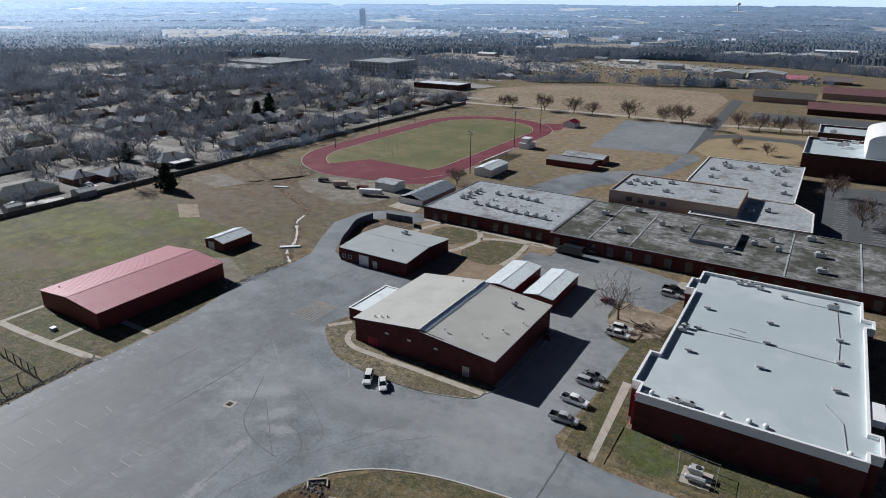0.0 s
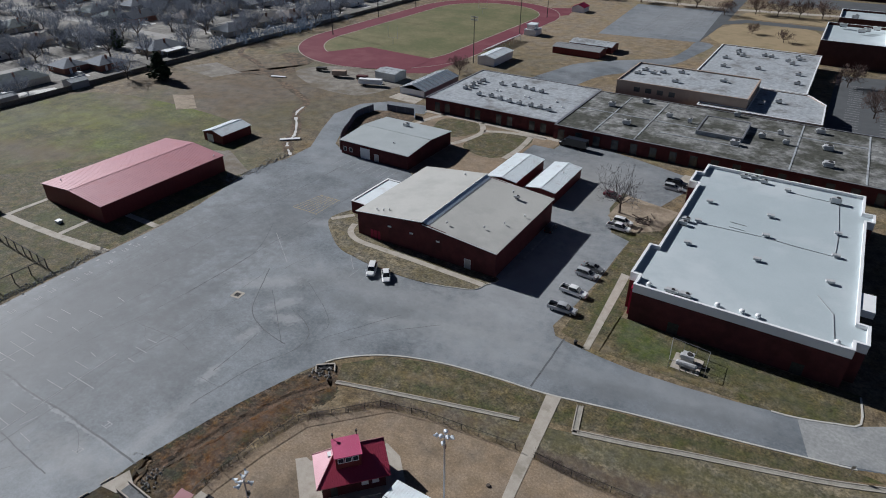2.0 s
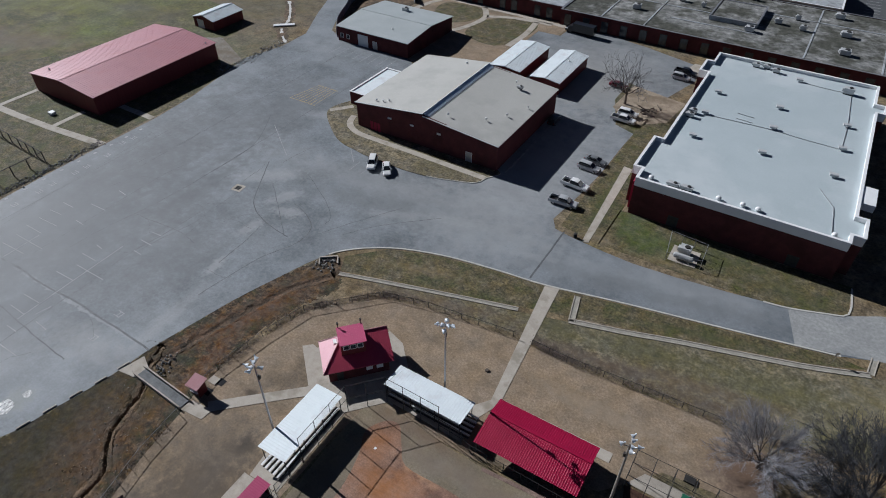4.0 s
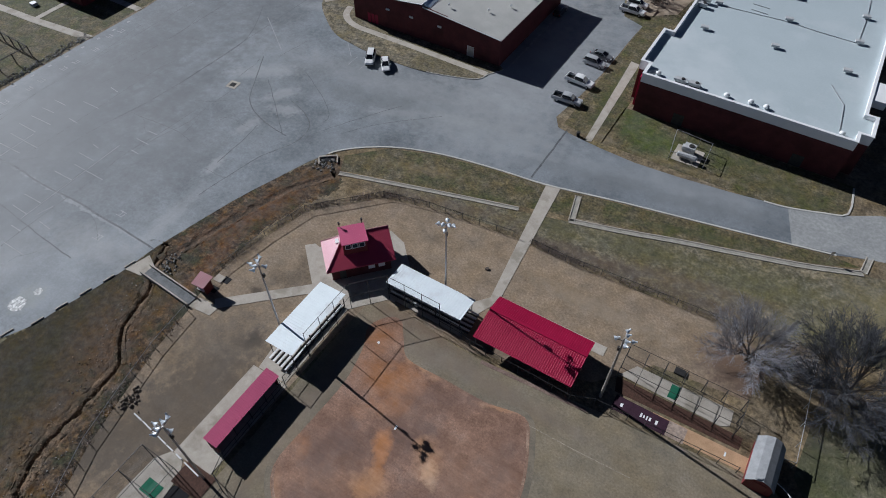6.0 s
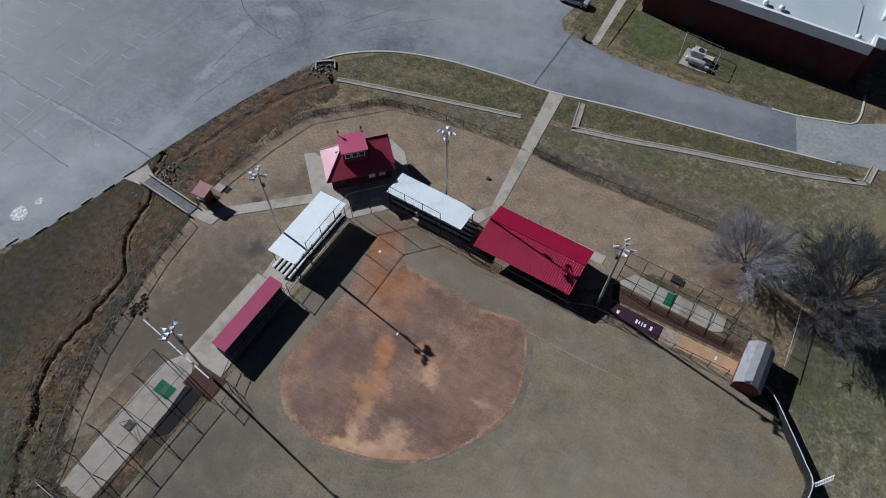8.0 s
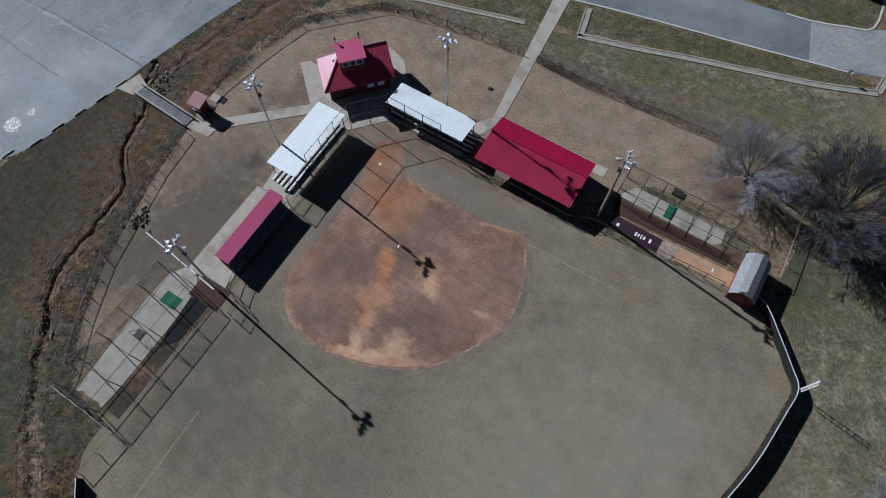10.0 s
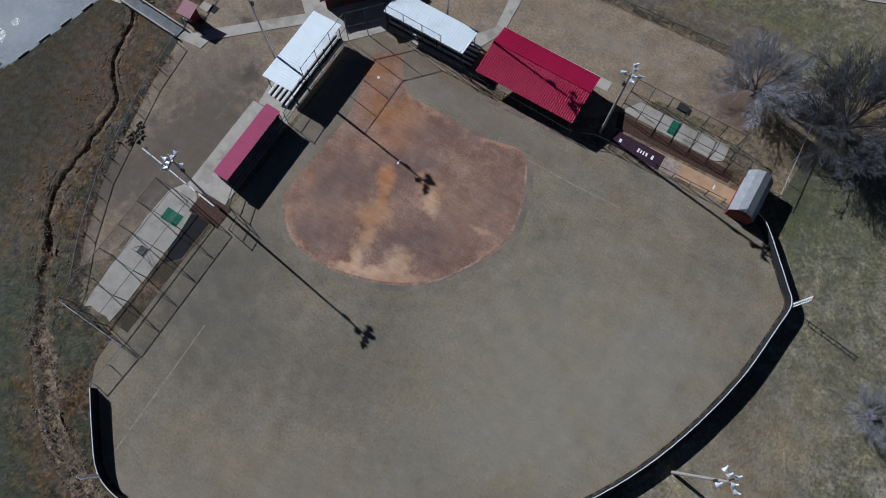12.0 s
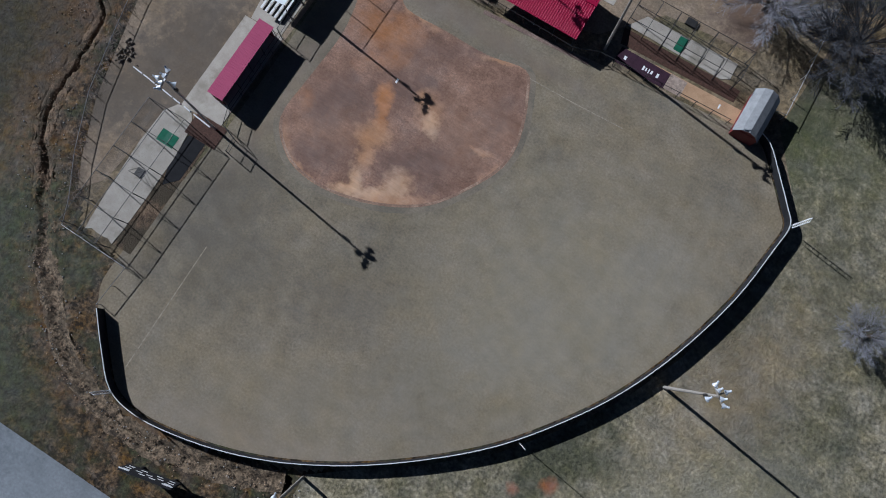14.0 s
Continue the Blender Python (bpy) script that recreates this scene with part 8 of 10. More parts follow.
for y in (262, 356):
    tube(bm, (TC - 2.8, y, 3.0), (TC + 2.8, y, 3.0), 0.09)
    for s in (-2.8, 2.8):
        tube(bm, (TC + s, y, 3.0), (TC + s, y, 8.5), 0.08)
    tube(bm, (TC, y, 0), (TC, y, 3.0), 0.12)
tagged(new("goal_posts", finish("goal_posts", bm, M_STEEL)), "pale football goal posts", "goal posts", kind="stuff")


def light_mast(x, y, h, label="dark track light mast with lamps at the top"):
    p = thing("light_mast", x, y, label, "light pole", "track light masts")
    b = bmesh.new()
    tube(b, (0, 0, 0), (0, 0, h), 0.24, 0.14, 8)
    part("pole", b, M_DARKSTEEL, p)
    for z in (h - 0.3, h - 1.5):
        boxpart("crossarm", (-1.6, 1.6, -0.1, 0.1, z, z + 0.16), M_DARKSTEEL, p)
        for lx in (-1.4, -0.5, 0.5, 1.4):
            b = bmesh.new()
            bmesh.ops.create_cone(b, cap_ends=True, segments=8, radius1=0.32, radius2=0.14, depth=0.4, matrix=pose(lx, -0.25, z + 0.2, 60))
            part("lamp_head", b, M_LAMP, p)
    return p


for x, y in ((-228.8, 261.5), (-138.5, 251.9), (-147.2, 318.3), (-152.0, 366.0), (-236.6, 312), (-236.6, 352)):
    light_mast(x, y, 20)
# stand, press box, concession hut, greenhouse, modular rooms
st = thing("grandstand", -142.6, 288.5, "aluminium grandstand facing the track", "grandstand")
for k in range(8):
    boxpart("seat", (-2.6 + 0.75 * k, -2.2 + 0.75 * k, -15, 15, 0.5 + 0.35 * k, 0.56 + 0.35 * k), M_BENCH, st)
    boxpart("footboard", (-2.95 + 0.75 * k, -2.62 + 0.75 * k, -15, 15, 0.25 + 0.35 * k, 0.3 + 0.35 * k), M_BENCH, st)
for y in np.linspace(-14.5, 14.5, 8):
    b = bmesh.new()
    tube(b, (-2.8, y, 0.0), (3.2, y, 2.8), 0.06)
    tube(b, (3.2, y, 0), (3.2, y, 3.6), 0.06)
    tube(b, (0.3, y, 0), (0.3, y, 1.5), 0.06)
    part("frame", b, M_STEEL, st)
pb = flat_block("press_box", -143.5, -137.0, 316, 324, 2.8, M_WHITE, M_WHITEROOF, "white two-level press box beside the track", 0.1, M_WHITE)
boxpart("upper_room", (-2.2, 1.8, -3.2, 2.6, 2.95, 5.4), M_WHITE, pb)
boxpart("upper_roof", (-2.5, 2.1, -3.5, 2.9, 5.4, 5.55), M_WHITEROOF, pb)
opening(pb, -2.2, -0.4, 3.7, 3.6, 1.0, "w", M_GLASS, M_DARKSTEEL)
gabled("concession_hut", -135.6, -127.2, 250.6, 269, 3.4, 0.9, "y", M_WHITE, M_WHITEROOF, "pale metal hut with a white roof by the track", 0.3, 0.8, "building")
gh = thing("greenhouse", -134.6, 209.5, "long greenhouse with a clear ribbed roof", "greenhouse")
M_POLY = mat("polycarbonate", (0.26, 0.31, 0.35), (0.36, 0.41, 0.45), 0.6, 5, rough=0.2, bump=0.004, spec=0.5)
for s in (-1, 1):
    boxpart("side_wall", (s * 5.6 - 0.1, s * 5.6 + 0.1, -12.8, 12.8, 0, 2.4), M_POLY, gh)
    b = bmesh.new()
    slab(b, rect(min(0, s * 5.9), max(0, s * 5.9), -13, 13), [2.25, 4.15, 4.15, 2.25] if s < 0 else [4.15, 2.25, 2.25, 4.15], [2.35, 4.25, 4.25, 2.35] if s < 0 else [4.25, 2.35, 2.35, 4.25])
    part("roof", b, M_POLY, gh)
for y in np.linspace(-13, 13, 10):
    b = bmesh.new()
    tube(b, (-5.95, y, 2.42), (0, y, 4.34), 0.07)
    tube(b, (5.95, y, 2.42), (0, y, 4.34), 0.07)
    part("hoop", b, M_WHITE, gh)
for y in (-12.8, 12.6):
    boxpart("end_wall", (-5.5, 5.5, y, y + 0.2, 0, 2.4), M_WHITE, gh)
paving("pavement", [(-141, 190), (-128, 188.6), (-128.6, 195.4), (-140.6, 196.4)], 0.06, "pale concrete slab before the greenhouse")
for x0, x1, y0, y1, lab, roof_ in ((-115.6, -92.4, 288.5, 298.5, "long dark red modular classroom", M_SHEDROOF), (-112, -91, 301, 312, "long modular classroom with a pale roof", M_LIGHTROOF)):
    gabled("modular_classroom", x0, x1, y0, y1, 3.0, 0.9, "x", M_REDMETAL, roof_, lab + " beyond the school", 0.3, group="modular classrooms")
gabled("small_house", -146.5, -138.5, 391, 400, 3.0, 1.6, "y", M_WHITE, M_REDROOF, "small white hut with a red roof by the track", 0.3)
# trailers and buses in the storage yard
for x, y, t_, L, c_, lab in ((-156.0, 198.6, 22, 9.5, M_WHITE, "long white trailer in the storage yard"), (-174.6, 201.6, 25, 6.0, M_BEIGE, "tan farm trailer in the storage yard"), (-187, 204.5, 20, 4.0, M_DARKSTEEL, "dark implement in the storage yard"), (-164.5, 204, 15, 4.5, M_BRICK, "small rust-red wagon in the storage yard")):
    tr_ = thing("trailer", x, y, lab, "trailer", "yard trailers", turn=t_)
    boxpart("box_body", (-L / 2, L / 2, -1.15, 1.15, 0.8, 2.7 if L > 5 else 1.6), c_, tr_)
    boxpart("chassis", (-L / 2, L / 2 + 1.0, -0.4, 0.4, 0.55, 0.8), M_TRIM, tr_)
    for wx in (-L * 0.2, -L * 0.2 - 0.9):
        for s in (-1, 1):
            b = bmesh.new()
            tube(b, (wx, s * 0.9, 0.4), (wx, s * 1.12, 0.4), 0.4, 0.4, 12)
            part("wheel", b, M_TYRE, tr_)
gabled("yard_shed", -160, -150, 207, 215, 3.2, 0.6, "x", M_UNIT, M_LIGHTROOF, "low grey open shed in the storage yard", 0.2)
# curved board fence round the workshop yard
def board_fence(line, h, label, m_):
    f = thing("board_fence", line[0][0], line[0][1], label, "fence", "workshop yard fence")
    L_ = [(p[0] - line[0][0], p[1] - line[0][1]) for p in line]
    for a, b in zip(L_, L_[1:]):
        bm_ = bmesh.new()
        ribbon(bm_, [a, b], 0.08, 0.0, h)
        part("panel", bm_, m_, f)
        bm_ = bmesh.new()
        tube(bm_, (*a, 0), (*a, h + 0.15), 0.07)
        part("post", bm_, M_STEEL, f)
M_SCREEN = mat("grey_screen", (0.10, 0.12, 0.15), (0.17, 0.20, 0.24), 0.8, 5, rough=0.6, bump=0.01)
board_fence(smooth([(-122.6, 139.0), (-128.4, 147), (-132.6, 156), (-137.0, 166), (-136.4, 174.6)], 3), 2.3, "dark slatted screen fence curving round the workshop yard", M_SCREEN)
board_fence([(-132.2, 177.2), (-128.6, 177.6), (-125, 178.0), (-121.4, 178.4), (-118.2, 174.4)], 2.3, "grey screen fence at the back of the workshop yard", M_SCREEN)
sheet("yard_soil", [(-122, 140.5), (-128, 148), (-132, 156.4), (-136.4, 166), (-136, 174.6), (-132, 177), (-121.4, 178), (-118.2, 174.4), (-118, 161.6), (-121, 161.6)], 0.03, M_DIRT, "bare soil of the workshop yard", "soil")
# courtyard lawn and paths in front of the school
sheet("court_lawn", [(-117.6, 162), (-118, 181.5), (-112, 184.6), (-70.6, 182.8), (-66.8, 182.4), (-67, 175), (-73.6, 175), (-73.6, 137), (-93, 136), (-95.6, 137)], 0.026, M_TAN, "dormant lawn between school and workshop", "grass")
sheet("court_lawn", smooth([(-110, 181), (-98, 182.6), (-93.6, 175), (-99, 167), (-108, 170)], 5, True), 0.03, M_LUSH, "olive patch of lawn by the school", "grass")
sheet("court_lawn", smooth([(-90, 176.6), (-76.6, 180.2), (-75, 168), (-80, 158), (-92, 162)], 5, True), 0.03, M_LUSH, "olive patch of lawn by the school", "grass")
bm = bmesh.new()
for line in ([(-120, 184.2), (-98, 184.0), (-68, 182.2)], [(-97, 183.6), (-92.6, 176), (-94, 166), (-98, 158)], [(-92.6, 177), (-84, 180.5), (-72, 181.4)], [(-77, 181), (-75.8, 170), (-76.4, 160)], [(-112, 184.4), (-115, 176), (-116.5, 164)]):
    ribbon(bm, smooth(line, 4), 1.9, 0.02, 0.06)
tagged(new("pavement", finish("pavement", bm, M_CONCRETE)), "curving concrete paths before the school", "pavement", kind="structure")
sheet("pale_pad", [(-28.5, 168), (-22, 167.8), (-22.6, 176.5), (-27, 176.8)], 0.04, M_CONCRETE, "pale concrete pad by the large hall", "pavement")
sheet("soil_patch", [(-37.6, 141), (-31, 134.5), (-24, 140), (-22.6, 152), (-27, 152.8), (-37, 155)], 0.034, M_SOIL, "bare pale soil under the leafless tree", "soil")
bm = bmesh.new()
for k in range(9):
    a = rng.uniform(0, 6.28)
    p = Vector((-30.5 + rng.uniform(-3, 4), 141 + rng.uniform(-3, 6), 0.2))
    q = p + Vector((math.cos(a), math.sin(a), 0.15)) * rng.uniform(1.5, 3.5)
    tube(bm, p, q, 0.16, 0.1, 6)
tagged(new("fallen_branches", finish("fallen_branches", bm, M_BARK)), "fallen branches under the leafless tree", "branches", kind="stuff")

# ---- east side ----
sheet("drive", smooth([(-106, 243), (-102, 262), (-98, 276), (-84, 292), (-66, 308), (-62.5, 330), (-62, 349), (-53, 346), (-56, 322), (-60, 300), (-74, 274), (-82, 262), (-86, 244), (-86, 232), (-104, 232)], 3, True), 0.03, M_ASPHALT, "grey service drive behind the school", "road")
sheet("far_lot", [(-111.5, 341), (-119.5, 441), (-66, 445), (-60.5, 349)], 0.03, M_ASPHALT, "empty grey overflow parking lot", "parking lot")
bm = bmesh.new()
for k in range(20):
    for x in (-98, -80):
        box(bm, x, x + 4.5, 350 + k * 4.4, 350.25 + k * 4.4, 0.03, 0.06)
tagged(new("parking_lines", finish("parking_lines", bm, M_LINE)), "white parking lines on the overflow lot", "marking", kind="stuff")
sheet("street", [(-300, 440), (-266, 448), (-193, 452), (-128, 454), (-62, 451), (34, 470), (90, 480), (90, 487), (34, 477), (-62, 458), (-128, 461), (-193, 459), (-266, 455), (-300, 448)], 0.05, M_CONCRETE, "pale street lined with bare trees", "road")
sheet("street", [(-66.5, 440), (-72.5, 590), (-63.5, 590), (-58.5, 412), (-61, 349)], 0.06, M_DARK_ASPHALT, "dark side street past the overflow lot", "road")
sheet("school_drive", [(-62, 398), (-48, 414), (-10, 414), (40, 420), (40, 428), (-10, 424), (-50, 424), (-62, 410)], 0.07, M_DARK_ASPHALT, "dark school drive", "road")
M_STRAW = mat("straw_lawn", (0.26, 0.20, 0.115), (0.34, 0.265, 0.16), 0.2, 4, bump=0.03, third=(0.22, 0.175, 0.10), scale3=0.06)
sheet("straw_lawn", smooth([(-61, 372), (-56, 400), (-44, 410), (-12, 411), (-9, 360), (-36, 348), (-50, 352)], 4, True), 0.04, M_STRAW, "straw-coloured lawn beside the school", "grass")
sheet("straw_lawn", [(-56, 428), (-8, 428), (30, 440), (30, 460), (-54, 447)], 0.04, M_STRAW, "straw-coloured lawn along the street", "grass")
sheet("field", [(-216, 462), (-128, 463), (-74, 461), (-74, 584), (-90, 630), (-160, 640), (-250, 600), (-280, 540), (-270, 460)], 0.03, mat("stubble_field", (0.215, 0.165, 0.115), (0.31, 0.245, 0.175), 0.03, 0.6, third=(0.20, 0.175, 0.105), scale3=0.012, bump=0.05, speck=(0.5, 0.4)), "wide brown winter field", "field")
sheet("east_lot", [(3.5, 228), (3.5, 318), (60, 328), (60, 228)], 0.03, M_DARK_ASPHALT, "dark asphalt school parking lot", "parking lot")
bm = bmesh.new()
for x in (9, 20, 33):
    for k in range(22):
        box(bm, x, x + 4.6, 240 + k * 3.0, 240.28 + k * 3.0, 0.03, 0.05)
for x in (-110, -97.5, -92.5, -79, -74):
    for k in range(24):
        box(bm, x, x + 4.4, 356 + k * 3.3, 356.25 + k * 3.3, 0.03, 0.05)
tagged(new("parking_lines", finish("parking_lines", bm, M_LINE)), "white parking lines on the dark lot", "marking", kind="stuff")
M_DARKBRICK = mat("dark_brick", (0.045, 0.018, 0.016), (0.075, 0.03, 0.026), 0.4, 8, bump=0.01)
arena = flat_poly("school_building", [(-7, 334), (60, 334), (60, 380), (-7, 380)], 9.5, M_DARKBRICK, M_PALEROOF, "dark brick school building with a pale flat roof", 1.2, M_WHITE)
flat_block("school_building", -3, 60, 392, 420, 10.5, M_DARKBRICK, M_PALEROOF, "dark brick school wing with a pale flat roof", 1.0, M_WHITE)
tank_w = thing("arena_roof", 38, 362, "tall white barrel-roofed arena hall", "building")
bm = bmesh.new()
prof = [(-20, 0), (-20, 17.5)] + [(-20 * math.cos(math.pi * k / 14) * 1.0, 17.5 + 4.5 * math.sin(math.pi * k / 14)) for k in range(1, 14)] + [(20, 17.5), (20, 0)]
la = [bm.verts.new((p[0], -20, p[1])) for p in prof]
lb = [bm.verts.new((p[0], 20, p[1])) for p in prof]
bm.faces.new(la)
bm.faces.new(lb[::-1])
for i in range(len(prof)):
    j = (i + 1) % len(prof)
    bm.faces.new((la[i], lb[i], lb[j], la[j]))
part("shell", bm, M_WHITE, tank_w)
for x, y in ((0, 372), (8, 362), (10, 366), (4, 400), (14, 372)):
    hvac(x, y, 10.5, 3, 2, 1.6, "grey rooftop unit on the dark brick school")
M_MAROONROOF = mat("maroon_roof", (0.125, 0.066, 0.068), (0.175, 0.098, 0.098), 0.2, 3, rough=0.6, bump=0.004)
gabled("school_hall", -57, -12, 592, 625, 4.5, 3.0, "x", M_BEIGE, mat("dark_brown_roof", (0.06, 0.056, 0.055), (0.10, 0.094, 0.09), 0.2, 3, bump=0.004), "long hall with a dark grey roof across the street", 1.0)
gabled("school_hall", -14, 70, 538, 566, 4.5, 3.4, "x", M_DARKBRICK, M_MAROONROOF, "long school hall with a maroon roof", 1.0)
gabled("school_hall", -8, 80, 640, 690, 5, 3, "x", M_BEIGE, M_MAROONROOF, "further school hall with a maroon roof", 1.0)
sheet("far_lot", rect(-48, 60, 490, 528), 0.05, M_DARK_ASPHALT, "dark parking lot before the maroon-roofed hall", "parking lot")

# ---- houses, streets and trees of the neighbourhood ----
srng = random.Random(77)
M_STREET = mat("suburb_concrete_street", (0.24, 0.235, 0.225), (0.33, 0.32, 0.30), 0.3, 4, bump=0.01, third=(0.26, 0.25, 0.235), scale3=0.08)
for pts in ([(-302, 40), (-294, 40), (-293, 480), (-301, 480)], [(-412, 60), (-405, 60), (-403, 640), (-410, 640)], [(-520, 120), (-512, 120), (-508, 760), (-516, 760)], [(-640, 200), (-632, 200), (-626, 900), (-634, 900)], [(-760, 260), (-752, 260), (-744, 1000), (-752, 1000)],
            [(-900, 205), (-301, 208), (-301, 214), (-900, 212)], [(-900, 330), (-301, 338), (-301, 344), (-900, 338)], [(-900, 470), (-250, 474), (-250, 482), (-900, 478)], [(-1200, 600), (-300, 606), (-300, 614), (-1200, 610)]):
    sheet("street", pts, 0.05 + 0.012 * srng.random(), M_STREET, "pale concrete street of the neighbourhood", "road")
# yard turf colour is paled for the haze over the neighbourhood
sheet("suburb_lawns", [(-252, 40), (-252, 470), (-300, 520), (-420, 700), (-1200, 900), (-1400, 500), (-700, 180), (-330, 40)], 0.015, mat("yard_turf", (0.095, 0.090, 0.080), (0.21, 0.195, 0.172), 0.1, 1.5, third=(0.30, 0.285, 0.255), scale3=0.03, bump=0.05, speck=(1.0, 0.4)), "dull brown winter yards of the neighbourhood", "grass")

# roof colours are lightened and blued to carry the distance haze
ROOFS = [mat("shingle_roof_" + n, c, tuple(v * 1.4 for v in c), 0.8, 6, bump=0.02) for n, c in (("grey", (0.17, 0.187, 0.212)), ("brown", (0.135, 0.118, 0.112)), ("dark", (0.08, 0.092, 0.115)), ("green", (0.125, 0.150, 0.150)), ("tan", (0.21, 0.198, 0.185)), ("pale", (0.36, 0.37, 0.385)))]
WALLS = [mat("house_wall_" + n, c, tuple(v * 1.15 for v in c), 0.5, 8, bump=0.01) for n, c in (("brick", (0.20, 0.095, 0.07)), ("cream", (0.48, 0.44, 0.37)), ("grey", (0.30, 0.30, 0.30)), ("white", (0.62, 0.61, 0.59)), ("tan", (0.34, 0.28, 0.21)))]
ROOF_WORDS = ("grey", "brown", "dark", "green-grey", "tan", "pale grey")
WALL_WORDS = ("brick", "cream", "grey", "white", "tan")


def suburban_house(x, y, w, d, roof_i, wall_i, hip, wing, turn=0.0):
    """One-storey house: walls, hip or gable roof, windows, door, chimney and sometimes a garage wing."""
    R, Wm = ROOFS[roof_i], WALLS[wall_i]
    h = thing("house", x, y, f"one-storey {WALL_WORDS[wall_i]} house with a {ROOF_WORDS[roof_i]} shingle roof", "house", "neighbourhood houses", turn=turn)
    hx, hy = w / 2, d / 2
    boxpart("wall", (-hx, hx, -hy, hy, 0, 2.7), Wm, h)
    o = 0.5
    rise = min(hx, hy) * 0.45
    b = bmesh.new()

    def hip_roof(b, cx, cy, hx, hy, z, rise, hip):
        if hx >= hy:
            r = hx - (hy if hip else 0)
            top = [(cx - r, cy, z + rise), (cx + r, cy, z + rise)]
        else:
            r = hy - (hx if hip else 0)
            top = [(cx, cy - r, z + rise), (cx, cy + r, z + rise)]
        c = [(cx - hx, cy - hy, z), (cx + hx, cy - hy, z), (cx + hx, cy + hy, z), (cx - hx, cy + hy, z)]
        v = [b.verts.new(p) for p in c + top]
        F = ((0, 1, 5, 4), (1, 2, 5), (2, 3, 4, 5), (3, 0, 4)) if hx >= hy else ((0, 1, 4), (1, 2, 5, 4), (2, 3, 5), (3, 0, 4, 5))
        for f in F:
            b.faces.new([v[i] for i in f])
        b.faces.new([v[i] for i in (3, 2, 1, 0)])

    hip_roof(b, 0, 0, hx + o, hy + o, 2.65, rise, hip)
    part("roof", b, R, h)
    if wing:
        s = wing
        boxpart("garage_wall", (min(s * hx * 0.2, s * hx * 0.95), max(s * hx * 0.2, s * hx * 0.95), -hy - 4.5, -hy + 0.01, 0, 2.6), Wm, h)
        b = bmesh.new()
        hip_roof(b, s * hx * 0.575, -hy - 1.5, hx * 0.375 + o, 3.6, 2.62, hx * 0.2 + 0.3, hip)
        part("garage_roof", b, R, h)
        opening(h, s * hx * 0.575, -hy - 4.5, 0.05, 2.6, 2.1, "s", M_WHITE, M_WHITE, "garage_door")
    for fx in (-0.6, -0.1, 0.6):
        opening(h, fx * hx, hy, 0.9, 1.3, 1.1, "n", M_GLASS, M_WHITE)
    opening(h, -0.55 * hx, -hy, 0.9, 1.5, 1.1, "s", M_GLASS, M_WHITE)
    opening(h, hx, 0.1 * hy, 0.9, 1.3, 1.1, "e", M_GLASS, M_WHITE)
    opening(h, hx, -0.5 * hy, 0.05, 0.95, 2.05, "e", M_WHITE, M_WHITE, "door")
    boxpart("chimney", (hx * 0.4, hx * 0.4 + 0.7, -0.2, 0.5, 2.6, 2.7 + rise + 0.6), WALLS[0], h)
    return h


# the houses whose place shows clearly, then rows along the streets
HOUSES = [(-275, 121, 12, 24, 3, 1, True, 0), (-279, 147, 12, 11, 0, 0, True, 0), (-271, 158, 12, 11, 0, 0, True, 0), (-328, 139, 14, 18, 2, 3, False, 0), (-321, 182, 14, 19, 0, 1, True, 0), (-358, 221, 14, 16, 3, 2, True, 0), (-346, 229, 13, 15, 2, 0, False, 0),
          (-274, 190, 13, 19, 0, 4, True, 0), (-337, 165, 12, 14, 1, 4, True, 0), (-280, 262, 12, 16, 4, 1, False, 0), (-276, 280, 13, 15, 1, 0, True, 0), (-278, 311, 14, 17, 2, 2, True, 0), (-276, 334, 13, 14, 0, 3, False, 0), (-279, 356, 13, 16, 4, 1, True, 0), (-275, 377, 14, 16, 2, 2, False, 0),
          (-280, 405, 15, 18, 1, 0, True, 0), (-272, 432, 14, 18, 1, 0, True, 0), (-276, 235, 13, 16, 0, 1, True, 0), (-323, 245, 14, 16, 1, 1, True, 0), (-325, 272, 13, 16, 4, 4, False, 0)]
taken = [(h[0], h[1]) for h in HOUSES]
for sx in (-293, -403, -508, -626):
    for side in (-1, 1):
        y = 60.0
        while y < 640:
            x = sx + side * srng.uniform(24, 30) - 4
            y += srng.uniform(20, 26)
            if any(abs(x - a) < 20 and abs(y - b) < 19 for a, b in taken) or x > -262 or x < -2.35 * y - 10 or any(abs(y - c) < 14 for c in (210, 338, 476, 609)) or (x > -700 and y > 480 and x > -600):
                continue
            taken.append((x, y))
            HOUSES.append((x, y, srng.uniform(12, 15), srng.uniform(13, 19), srng.randrange(6), srng.randrange(5), srng.random() < 0.6, srng.choice((0, -1, 1))))
for q in HOUSES[:120]:
    suburban_house(*q)
# pale drives and white cars added to give the bright spots of roof glare
V, F, V2, F2 = [], [], [], []
drive_rng = random.Random(31)
